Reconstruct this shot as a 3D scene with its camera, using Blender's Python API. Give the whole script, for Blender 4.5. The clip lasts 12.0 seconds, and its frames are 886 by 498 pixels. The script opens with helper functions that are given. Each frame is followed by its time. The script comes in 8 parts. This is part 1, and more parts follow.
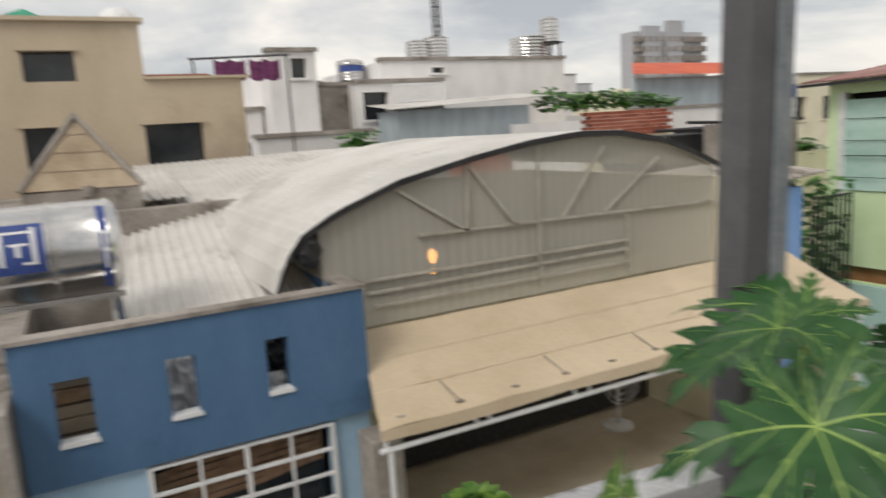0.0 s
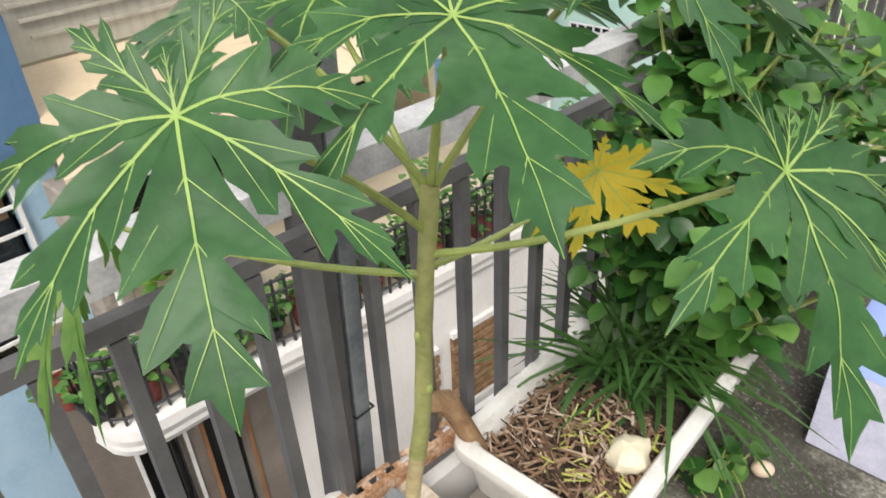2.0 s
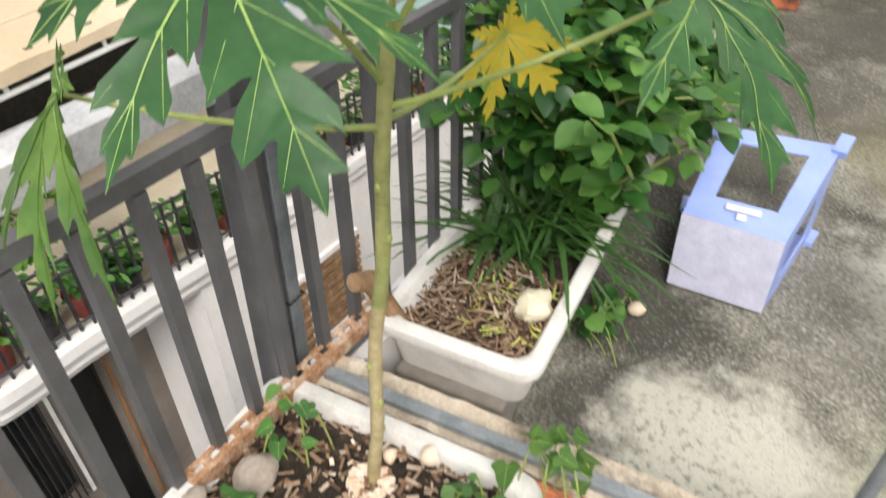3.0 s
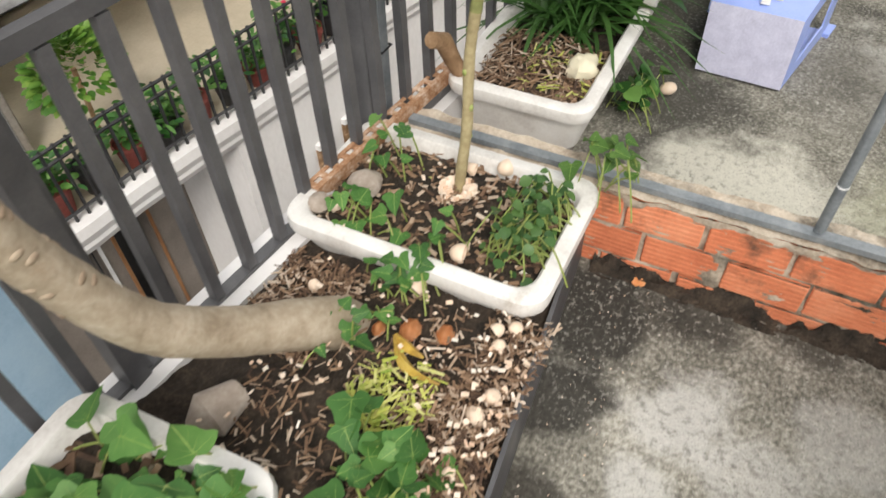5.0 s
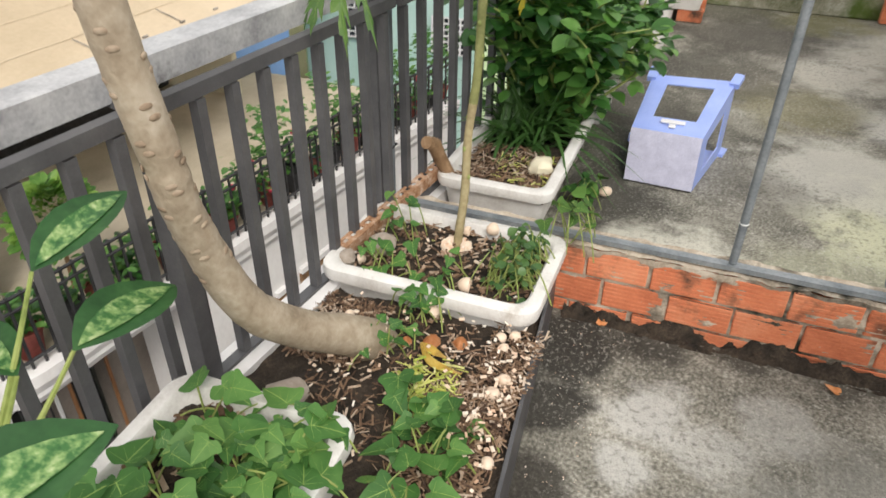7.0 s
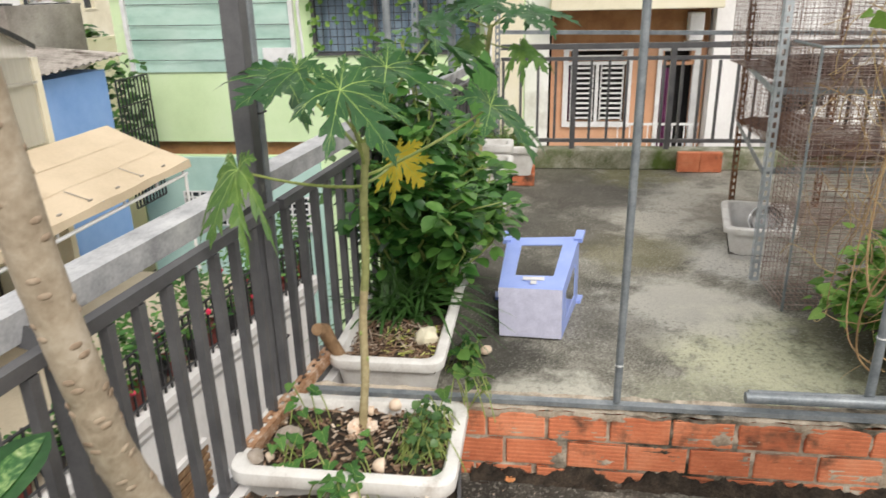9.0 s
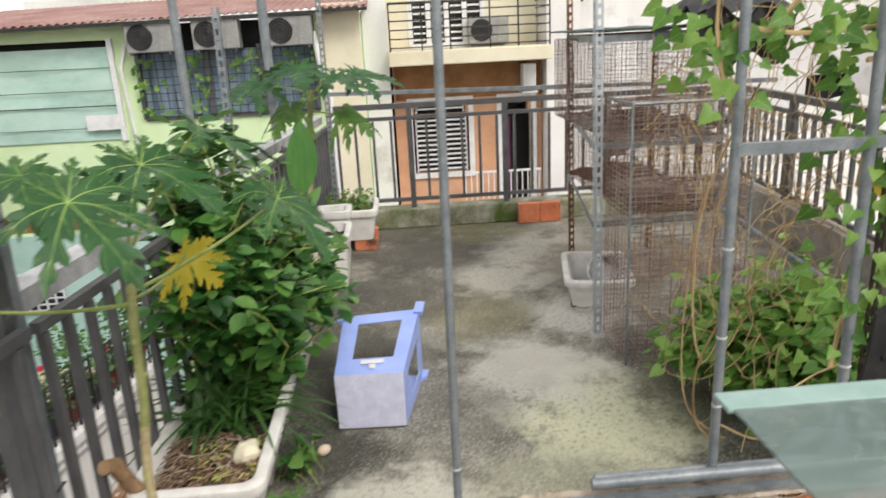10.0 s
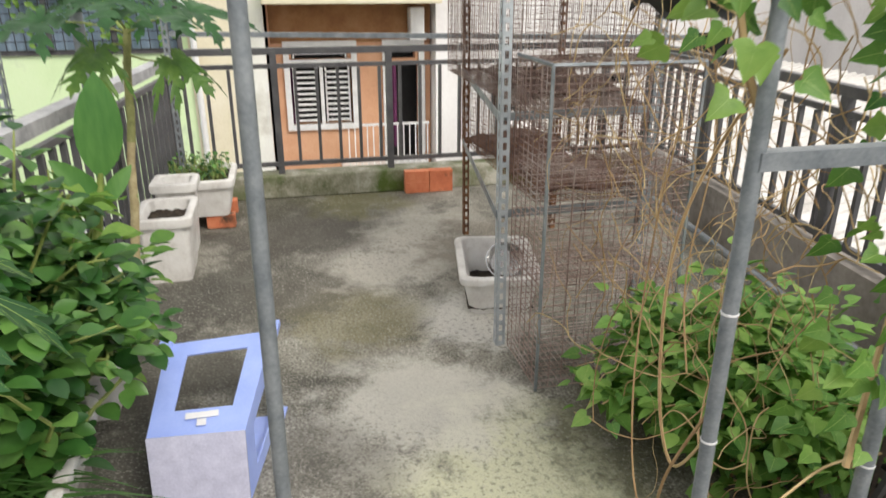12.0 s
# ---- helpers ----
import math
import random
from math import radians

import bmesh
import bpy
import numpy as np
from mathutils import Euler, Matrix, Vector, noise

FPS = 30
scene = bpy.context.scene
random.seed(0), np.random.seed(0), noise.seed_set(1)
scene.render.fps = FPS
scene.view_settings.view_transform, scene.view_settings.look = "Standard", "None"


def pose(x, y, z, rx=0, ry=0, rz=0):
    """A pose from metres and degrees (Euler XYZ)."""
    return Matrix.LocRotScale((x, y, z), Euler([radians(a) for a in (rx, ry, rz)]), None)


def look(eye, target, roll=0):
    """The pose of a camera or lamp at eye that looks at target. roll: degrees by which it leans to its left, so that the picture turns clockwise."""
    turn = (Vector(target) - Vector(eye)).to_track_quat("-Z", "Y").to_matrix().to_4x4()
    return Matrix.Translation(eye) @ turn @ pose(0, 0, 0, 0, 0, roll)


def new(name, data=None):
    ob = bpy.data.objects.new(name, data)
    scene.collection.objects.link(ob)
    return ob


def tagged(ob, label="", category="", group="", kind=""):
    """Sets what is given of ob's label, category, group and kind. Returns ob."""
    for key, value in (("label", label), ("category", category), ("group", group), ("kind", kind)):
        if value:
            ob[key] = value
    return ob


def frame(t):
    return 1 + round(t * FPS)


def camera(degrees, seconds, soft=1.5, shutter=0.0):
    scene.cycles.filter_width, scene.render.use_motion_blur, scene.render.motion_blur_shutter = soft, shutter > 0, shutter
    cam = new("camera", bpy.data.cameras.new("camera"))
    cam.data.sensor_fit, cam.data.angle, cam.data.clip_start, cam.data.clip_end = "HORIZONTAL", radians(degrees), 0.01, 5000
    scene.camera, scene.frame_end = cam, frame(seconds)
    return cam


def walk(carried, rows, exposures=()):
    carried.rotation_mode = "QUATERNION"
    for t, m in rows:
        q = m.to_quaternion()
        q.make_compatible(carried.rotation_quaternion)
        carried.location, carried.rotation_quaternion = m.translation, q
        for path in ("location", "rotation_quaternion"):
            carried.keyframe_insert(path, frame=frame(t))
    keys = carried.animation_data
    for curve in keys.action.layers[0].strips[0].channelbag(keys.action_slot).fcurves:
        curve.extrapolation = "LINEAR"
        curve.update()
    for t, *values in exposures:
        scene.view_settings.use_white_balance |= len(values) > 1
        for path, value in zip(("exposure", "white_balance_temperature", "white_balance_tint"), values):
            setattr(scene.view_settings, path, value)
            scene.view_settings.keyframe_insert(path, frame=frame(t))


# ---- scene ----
cam = camera(64.4, 12.0, soft=1.5, shutter=0.4)
METRES, EYE, TILT, LEAN, TURN = 3.04, 1.58, 0.0, 0.0, -27.4
ROWS = [
    (0.0, 0.0, 0.0, 0.0, -0.6, -9.52, 3.59),
    (0.5, 0.0527, 0.0153, -0.0081, -13.5, -12.79, 1.27),
    (1.0, 0.0862, 0.0205, -0.015, -19.63, -18.94, 1.38),
    (1.5, 0.1053, 0.0265, -0.0263, -21.83, -27.98, 1.27),
    (2.0, 0.1087, 0.0262, -0.0313, -21.48, -32.98, 2.29),
    (2.5, 0.0893, 0.0186, -0.0343, -28.56, -35.82, 1.07),
    (3.0, 0.0441, 0.0086, -0.0401, -35.74, -38.98, 0.25),
    (3.5, 0.0201, -0.0084, -0.053, -37.72, -44.36, -1.01),
    (5.5, -0.1306, -0.1108, -0.0604, -35.88, -47.85, 1.9),
    (6.0, -0.1754, -0.1386, -0.0606, -36.1, -37.33, -1.56),
    (6.5, -0.2075, -0.1721, -0.0591, -38.26, -35.85, -1.3),
    (8.5, -0.2923, -0.1732, -0.0286, -52.25, -21.64, 1.22),
    (9.0, -0.2834, -0.1759, -0.0222, -54.92, -20.36, 1.34),
    (9.5, -0.2524, -0.1771, -0.0143, -60.3, -18.24, 2.27),
    (10.0, -0.1817, -0.1792, -0.0076, -66.81, -16.79, 2.78),
    (10.5, -0.1164, -0.191, -0.0064, -67.83, -14.19, 0.08),
    (11.0, -0.0583, -0.175, -0.0122, -69.89, -17.01, -0.92),
    (11.5, 0.0039, -0.1346, -0.0119, -74.32, -17.0, 0.79),
    (12.0, 0.0746, -0.1022, -0.0225, -75.48, -21.22, -0.08),
]
walk(cam, [(t, pose(0, 0, EYE, TILT, LEAN, TURN) @ pose(METRES * x, METRES * y, METRES * z, 90 + pitch, roll, yaw)) for t, x, y, z, yaw, pitch, roll in ROWS],
     [(0.0, 0.0), (0.4, 0.1), (1.0, 0.55), (1.5, 0.85), (2.0, 0.98), (2.7, 0.98), (3.5, 0.92), (6.0, 0.68), (8.5, 0.65), (10.5, 0.58), (12.0, 0.65)])

# ---- daylight: bright broken cloud, low soft sun ----
world = bpy.data.worlds.new("sky")
scene.world = world
world.use_nodes = True
wt = world.node_tree
wt.nodes.clear()


def link(t, a, b):
    t.links.new(a, b)


def wnode(kind, **kw):
    n = wt.nodes.new(kind)
    for k, v in kw.items():
        n.inputs[k].default_value = v
    return n


sky = wt.nodes.new("ShaderNodeTexSky")
sky.sky_type, sky.sun_disc = "NISHITA", False
sky.sun_elevation, sky.sun_rotation = radians(46), radians(239)
coord = wt.nodes.new("ShaderNodeTexCoord")
stretch = wt.nodes.new("ShaderNodeMapping")
stretch.inputs["Scale"].default_value = (1.0, 1.0, 3.2)
clouds = wnode("ShaderNodeTexNoise", Scale=2.3, Detail=7.0, Roughness=0.55, Distortion=0.3)
tone = wt.nodes.new("ShaderNodeValToRGB")
tone.color_ramp.elements[0].position, tone.color_ramp.elements[0].color = 0.36, (0.50, 0.52, 0.55, 1)
tone.color_ramp.elements[1].position, tone.color_ramp.elements[1].color = 0.62, (1.12, 1.04, 0.94, 1)
mid = tone.color_ramp.elements.new(0.48)
mid.color = (0.76, 0.75, 0.73, 1)
dim = wt.nodes.new("ShaderNodeVectorMath")
dim.operation = "SCALE"
dim.inputs["Scale"].default_value = 0.10
blend = wt.nodes.new("ShaderNodeMix")
blend.data_type = "RGBA"
blend.inputs[0].default_value = 0.90
back = wt.nodes.new("ShaderNodeBackground")
back.inputs["Strength"].default_value = 1.0
wout = wt.nodes.new("ShaderNodeOutputWorld")
link(wt, coord.outputs["Generated"], stretch.inputs["Vector"])
link(wt, stretch.outputs["Vector"], clouds.inputs["Vector"])
link(wt, clouds.outputs["Fac"], tone.inputs["Fac"])
link(wt, sky.outputs["Color"], dim.inputs[0])
link(wt, dim.outputs["Vector"], blend.inputs[6])
link(wt, tone.outputs["Color"], blend.inputs[7])
link(wt, blend.outputs[2], back.inputs["Color"])
link(wt, back.outputs["Background"], wout.inputs["Surface"])

sun = new("sun", bpy.data.lights.new("sun", "SUN"))
sun.data.energy, sun.data.angle, sun.data.color = 1.5, radians(25), (1.0, 0.95, 0.88)
sun.matrix_world = look((-10, -6, 12), (0, 0, 0))

# ---- materials ----
def mat(name, cols, scale=6.0, rough=0.7, bump=0.15, fine=90.0, metal=0.0, spread=0.25, piece=0.0, trans=0.0, spec=0.5, stretch=None, dirt=None, island=0.0):
    """A surface whose colour wanders between cols at one scale, with fine grain and relief at another."""
    m = bpy.data.materials.new(name)
    m.use_nodes = True
    t = m.node_tree
    p = t.nodes["Principled BSDF"]
    co = t.nodes.new("ShaderNodeTexCoord")
    src = co.outputs["Object"]
    if piece:
        where = t.nodes.new("ShaderNodeObjectInfo")
        shift = t.nodes.new("ShaderNodeVectorMath")
        link(t, src, shift.inputs[0])
        link(t, where.outputs["Location"], shift.inputs[1])
        src = shift.outputs["Vector"]
    if stretch:
        mp = t.nodes.new("ShaderNodeMapping")
        mp.inputs["Scale"].default_value = stretch
        link(t, src, mp.inputs["Vector"])
        src = mp.outputs["Vector"]
    big = t.nodes.new("ShaderNodeTexNoise")
    big.inputs["Scale"].default_value, big.inputs["Detail"].default_value, big.inputs["Roughness"].default_value = scale, 6.0, 0.62
    link(t, src, big.inputs["Vector"])
    small = t.nodes.new("ShaderNodeTexNoise")
    small.inputs["Scale"].default_value, small.inputs["Detail"].default_value = fine, 3.0
    link(t, src, small.inputs["Vector"])
    add = t.nodes.new("ShaderNodeMath")
    add.operation = "MULTIPLY_ADD"
    link(t, small.outputs["Fac"], add.inputs[0])
    add.inputs[1].default_value = spread
    link(t, big.outputs["Fac"], add.inputs[2])
    fac = add.outputs[0]
    if piece or island:
        info = t.nodes.new("ShaderNodeObjectInfo") if piece else t.nodes.new("ShaderNodeNewGeometry")
        rnd = info.outputs["Random"] if piece else info.outputs["Random Per Island"]
        more = t.nodes.new("ShaderNodeMath")
        more.operation = "MULTIPLY_ADD"
        link(t, rnd, more.inputs[0])
        more.inputs[1].default_value = piece or island
        link(t, fac, more.inputs[2])
        fac = more.outputs[0]
    mean = 0.5 + spread * 0.5 + (piece or island) * 0.5
    ramp = t.nodes.new("ShaderNodeValToRGB")
    r = ramp.color_ramp
    half = 0.17 + spread * 0.12 + (piece or island) * 0.4
    lo, hi = mean - half, mean + half
    top = max(1.0, hi)
    r.elements[0].position, r.elements[0].color = lo / top, (*cols[0], 1)
    r.elements[1].position, r.elements[1].color = hi / top, (*cols[-1], 1)
    for i, c in enumerate(cols[1:-1]):
        e = r.elements.new((lo + (hi - lo) * (i + 1) / (len(cols) - 1)) / top)
        e.color = (*c, 1)
    norm = t.nodes.new("ShaderNodeMath")
    norm.operation = "DIVIDE"
    norm.inputs[1].default_value = top
    link(t, fac, norm.inputs[0])
    link(t, norm.outputs[0], ramp.inputs["Fac"])
    colour = ramp.outputs["Color"]
    if dirt:
        (dcol, dscale, dlo, dhi) = dirt
        dn = t.nodes.new("ShaderNodeTexNoise")
        dn.inputs["Scale"].default_value, dn.inputs["Detail"].default_value, dn.inputs["Roughness"].default_value = dscale, 8.0, 0.65
        link(t, src if piece else co.outputs["Object"], dn.inputs["Vector"])
        dr = t.nodes.new("ShaderNodeMapRange")
        dr.inputs["From Min"].default_value, dr.inputs["From Max"].default_value = dlo, dhi
        link(t, dn.outputs["Fac"], dr.inputs["Value"])
        mx = t.nodes.new("ShaderNodeMix")
        mx.data_type = "RGBA"
        link(t, dr.outputs["Result"], mx.inputs[0])
        link(t, colour, mx.inputs[6])
        mx.inputs[7].default_value = (*dcol, 1)
        colour = mx.outputs[2]
    link(t, colour, p.inputs["Base Color"])
    p.inputs["Roughness"].default_value, p.inputs["Metallic"].default_value = rough, metal
    p.inputs["Specular IOR Level"].default_value = spec
    if bump:
        bp = t.nodes.new("ShaderNodeBump")
        bp.inputs["Strength"].default_value, bp.inputs["Distance"].default_value = bump, 0.01
        link(t, add.outputs[0], bp.inputs["Height"])
        link(t, bp.outputs["Normal"], p.inputs["Normal"])
    if trans:
        tr = t.nodes.new("ShaderNodeBsdfTranslucent")
        link(t, colour, tr.inputs["Color"])
        ms = t.nodes.new("ShaderNodeMixShader")
        ms.inputs[0].default_value = trans
        link(t, p.outputs["BSDF"], ms.inputs[1])
        link(t, tr.outputs["BSDF"], ms.inputs[2])
        link(t, ms.outputs["Shader"], t.nodes["Material Output"].inputs["Surface"])
    return m


def blotches(m, spots, soft=0.25, wobble=3.0, amount=0.22):
    """Lays stains with a ragged outline over a material: (x, y, radius, colour, strength)."""
    t = m.node_tree
    p = t.nodes["Principled BSDF"]
    co = t.nodes.new("ShaderNodeTexCoord")
    nz = t.nodes.new("ShaderNodeTexNoise")
    nz.inputs["Scale"].default_value, nz.inputs["Detail"].default_value, nz.inputs["Roughness"].default_value = wobble, 9.0, 0.68
    link(t, co.outputs["Object"], nz.inputs["Vector"])
    colour = p.inputs["Base Color"].links[0].from_socket
    for x, y, r, c, k in spots:
        d = t.nodes.new("ShaderNodeVectorMath")
        d.operation = "DISTANCE"
        link(t, co.outputs["Object"], d.inputs[0])
        d.inputs[1].default_value = (x, y, 0)
        s = t.nodes.new("ShaderNodeMath")
        s.operation = "DIVIDE"
        link(t, d.outputs["Value"], s.inputs[0])
        s.inputs[1].default_value = r
        a = t.nodes.new("ShaderNodeMath")
        a.operation = "MULTIPLY_ADD"
        link(t, nz.outputs["Fac"], a.inputs[0])
        a.inputs[1].default_value = amount * 10
        link(t, s.outputs[0], a.inputs[2])
        q = t.nodes.new("ShaderNodeMapRange")
        q.inputs["From Min"].default_value, q.inputs["From Max"].default_value = 1 + amount * 5 + soft, 1 + amount * 5 - soft
        q.inputs["To Max"].default_value = k
        link(t, a.outputs[0], q.inputs["Value"])
        mx = t.nodes.new("ShaderNodeMix")
        mx.data_type = "RGBA"
        link(t, q.outputs["Result"], mx.inputs[0])
        link(t, colour, mx.inputs[6])
        mx.inputs[7].default_value = (*c, 1)
        colour = mx.outputs[2]
    link(t, colour, p.inputs["Base Color"])


FLOOR = mat("deck concrete", [(0.045, 0.042, 0.034), (0.14, 0.132, 0.108), (0.28, 0.266, 0.222), (0.48, 0.46, 0.40)], 3.0, 0.85, 0.45, 95, spread=0.75)
blotches(FLOOR, [
    (0.56, -0.20, 0.11, (0.56, 0.55, 0.52), 0.75), (0.34, -0.16, 0.08, (0.56, 0.55, 0.52), 0.7), (0.48, -0.36, 0.10, (0.50, 0.49, 0.46), 0.6), (0.62, -0.52, 0.12, (0.42, 0.41, 0.38), 0.6), (0.2, -0.75, 0.4, (0.24, 0.235, 0.21), 0.6),
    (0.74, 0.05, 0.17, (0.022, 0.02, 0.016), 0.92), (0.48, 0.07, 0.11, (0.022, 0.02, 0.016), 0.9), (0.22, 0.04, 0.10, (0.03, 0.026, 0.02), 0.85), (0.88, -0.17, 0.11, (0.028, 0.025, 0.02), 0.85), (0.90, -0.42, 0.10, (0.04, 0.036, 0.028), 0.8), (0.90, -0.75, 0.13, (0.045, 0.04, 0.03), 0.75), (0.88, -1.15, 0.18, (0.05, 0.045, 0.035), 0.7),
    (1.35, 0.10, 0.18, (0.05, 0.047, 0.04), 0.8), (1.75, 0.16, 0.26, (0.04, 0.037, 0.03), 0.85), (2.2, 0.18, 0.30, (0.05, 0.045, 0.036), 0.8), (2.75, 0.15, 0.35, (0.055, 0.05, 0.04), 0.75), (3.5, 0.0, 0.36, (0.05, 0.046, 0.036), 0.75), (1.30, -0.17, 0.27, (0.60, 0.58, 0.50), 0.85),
    (1.85, -1.06, 0.38, (0.60, 0.60, 0.42), 0.9), (1.35, -0.75, 0.30, (0.38, 0.38, 0.27), 0.55), (1.95, -1.62, 0.36, (0.08, 0.075, 0.04), 0.8), (2.30, -0.80, 0.36, (0.56, 0.54, 0.48), 0.75), (2.95, -1.18, 0.26, (0.60, 0.58, 0.53), 0.85), (3.07, -0.66, 0.32, (0.22, 0.20, 0.10), 0.55),
    (3.45, -0.42, 0.28, (0.10, 0.09, 0.07), 0.65), (3.75, -0.95, 0.40, (0.54, 0.51, 0.44), 0.8), (4.35, -0.40, 0.50, (0.06, 0.052, 0.04), 0.8), (4.2, -1.3, 0.4, (0.50, 0.47, 0.40), 0.75), (4.95, -0.85, 0.35, (0.16, 0.15, 0.06), 0.75), (5.0, -0.2, 0.4, (0.07, 0.065, 0.04), 0.7), (2.0, -0.4, 0.25, (0.14, 0.13, 0.11), 0.5),
    (3.8, -1.75, 0.6, (0.10, 0.075, 0.05), 0.6)], wobble=4.5, amount=0.26)


def speckle(m, scale, lo, hi, colour, k, where):
    """Sharp grains of one colour, thicker in some patches than in others."""
    t = m.node_tree
    p = t.nodes["Principled BSDF"]
    co = t.nodes.new("ShaderNodeTexCoord")
    g, w = t.nodes.new("ShaderNodeTexNoise"), t.nodes.new("ShaderNodeTexNoise")
    g.inputs["Scale"].default_value, g.inputs["Detail"].default_value, g.inputs["Roughness"].default_value = scale, 5.0, 0.6
    w.inputs["Scale"].default_value, w.inputs["Detail"].default_value = where, 4.0
    link(t, co.outputs["Object"], g.inputs["Vector"])
    link(t, co.outputs["Object"], w.inputs["Vector"])
    a = t.nodes.new("ShaderNodeMapRange")
    a.inputs["From Min"].default_value, a.inputs["From Max"].default_value, a.inputs["To Max"].default_value = lo, hi, k
    link(t, g.outputs["Fac"], a.inputs["Value"])
    b = t.nodes.new("ShaderNodeMapRange")
    b.inputs["From Min"].default_value, b.inputs["From Max"].default_value, b.inputs["To Min"].default_value = 0.40, 0.58, 0.15
    link(t, w.outputs["Fac"], b.inputs["Value"])
    c = t.nodes.new("ShaderNodeMath")
    c.operation = "MULTIPLY"
    link(t, a.outputs["Result"], c.inputs[0])
    link(t, b.outputs["Result"], c.inputs[1])
    mx = t.nodes.new("ShaderNodeMix")
    mx.data_type = "RGBA"
    link(t, c.outputs[0], mx.inputs[0])
    link(t, p.inputs["Base Color"].links[0].from_socket, mx.inputs[6])
    mx.inputs[7].default_value = (*colour, 1)
    link(t, mx.outputs[2], p.inputs["Base Color"])


speckle(FLOOR, 46, 0.52, 0.64, (0.08, 0.074, 0.058), 0.55, 1.4)
speckle(FLOOR, 62, 0.57, 0.64, (0.54, 0.52, 0.46), 0.42, 1.7)
speckle(FLOOR, 90, 0.58, 0.64, (0.58, 0.56, 0.51), 0.35, 2.3)
speckle(FLOOR, 210, 0.56, 0.66, (0.03, 0.028, 0.022), 0.5, 0.9)
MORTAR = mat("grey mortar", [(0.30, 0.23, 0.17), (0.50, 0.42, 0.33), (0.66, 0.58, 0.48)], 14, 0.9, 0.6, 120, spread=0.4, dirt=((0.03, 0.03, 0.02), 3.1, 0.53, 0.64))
BRICK = mat("orange clay", [(0.46, 0.13, 0.06), (0.64, 0.21, 0.10), (0.74, 0.31, 0.17)], 9, 0.8, 0.4, 110, spread=0.3, piece=0.25, dirt=((0.07, 0.045, 0.03), 5.0, 0.55, 0.68))
KERBTOP = mat("mossy cement kerb", [(0.10, 0.11, 0.05), (0.30, 0.29, 0.22), (0.55, 0.53, 0.46)], 5, 0.9, 0.5, 70, dirt=((0.08, 0.12, 0.02), 2.2, 0.48, 0.66))
STEEL = mat("grey painted steel", [(0.062, 0.062, 0.067), (0.090, 0.089, 0.094), (0.125, 0.123, 0.126)], 7, 0.42, 0.06, 160, spread=0.2, dirt=((0.30, 0.28, 0.26), 9, 0.66, 0.74))
STEELTOP = mat("worn pale grey steel", [(0.26, 0.26, 0.27), (0.42, 0.42, 0.43), (0.58, 0.58, 0.58)], 10, 0.45, 0.1, 120, spread=0.35, dirt=((0.12, 0.11, 0.11), 5, 0.58, 0.66))
ANGLE = mat("galvanised steel", [(0.15, 0.17, 0.19), (0.24, 0.265, 0.285), (0.34, 0.36, 0.38)], 12, 0.45, 0.08, 140, metal=0.35, spread=0.3)
RUST = mat("rusty steel", [(0.05, 0.025, 0.015), (0.17, 0.075, 0.035), (0.32, 0.17, 0.08)], 18, 0.85, 0.5, 150, spread=0.4)
DARKRUST = mat("dark rusted steel", [(0.02, 0.015, 0.012), (0.05, 0.035, 0.028), (0.12, 0.08, 0.055)], 18, 0.8, 0.4, 150, spread=0.4)
TRUSSGREY = mat("dusty beige steel", [(0.30, 0.28, 0.24), (0.38, 0.36, 0.31), (0.45, 0.43, 0.38)], 6, 0.6, 0.05, 60)
GALV = mat("bright galvanised steel", [(0.34, 0.38, 0.41), (0.46, 0.50, 0.53), (0.56, 0.60, 0.62)], 14, 0.5, 0.08, 140, metal=0.15, spread=0.3)
WIRE = mat("rusted wire", [(0.16, 0.085, 0.065), (0.34, 0.25, 0.22), (0.55, 0.50, 0.47)], 6, 0.6, 0, 60, metal=0.3)
WHITEPLASTIC = mat("white plastic", [(0.58, 0.55, 0.52), (0.74, 0.72, 0.69), (0.82, 0.81, 0.79)], 9, 0.42, 0.08, 130, spread=0.25, dirt=((0.36, 0.30, 0.24), 6, 0.60, 0.74))
BLUEPLASTIC = mat("lavender blue plastic", [(0.30, 0.40, 0.86), (0.36, 0.47, 0.93), (0.42, 0.53, 0.96)], 4, 0.35, 0.04, 120, spread=0.2)
SEATPLASTIC = mat("dusty lavender plastic", [(0.42, 0.42, 0.55), (0.50, 0.50, 0.64), (0.58, 0.58, 0.72)], 18, 0.6, 0.05, 140, spread=0.5)
SOIL = mat("dark potting soil", [(0.012, 0.009, 0.006), (0.035, 0.025, 0.017), (0.08, 0.058, 0.04)], 22, 0.95, 1.0, 130, spread=0.5)
SHELL = mat("eggshell", [(0.62, 0.38, 0.24), (0.78, 0.62, 0.48), (0.85, 0.80, 0.72)], 5, 0.6, 0.1, 100, island=0.6)
STRAW = mat("dry straw and chips", [(0.04, 0.022, 0.014), (0.13, 0.075, 0.045), (0.30, 0.19, 0.115), (0.62, 0.52, 0.42)], 10, 0.85, 0.2, 100, island=0.9)
PEEL = mat("banana peel", [(0.22, 0.12, 0.03), (0.55, 0.37, 0.07), (0.68, 0.53, 0.18)], 14, 0.5, 0.2, 100)
PULP = mat("vegetable scraps", [(0.20, 0.30, 0.04), (0.50, 0.52, 0.10), (0.62, 0.60, 0.28)], 30, 0.6, 0.4, 100, island=0.6)
PAPAYA = mat("papaya leaf", [(0.018, 0.064, 0.020), (0.034, 0.108, 0.032), (0.062, 0.160, 0.050)], 7, 0.42, 0.25, 60, spread=0.25, trans=0.28, spec=0.35)
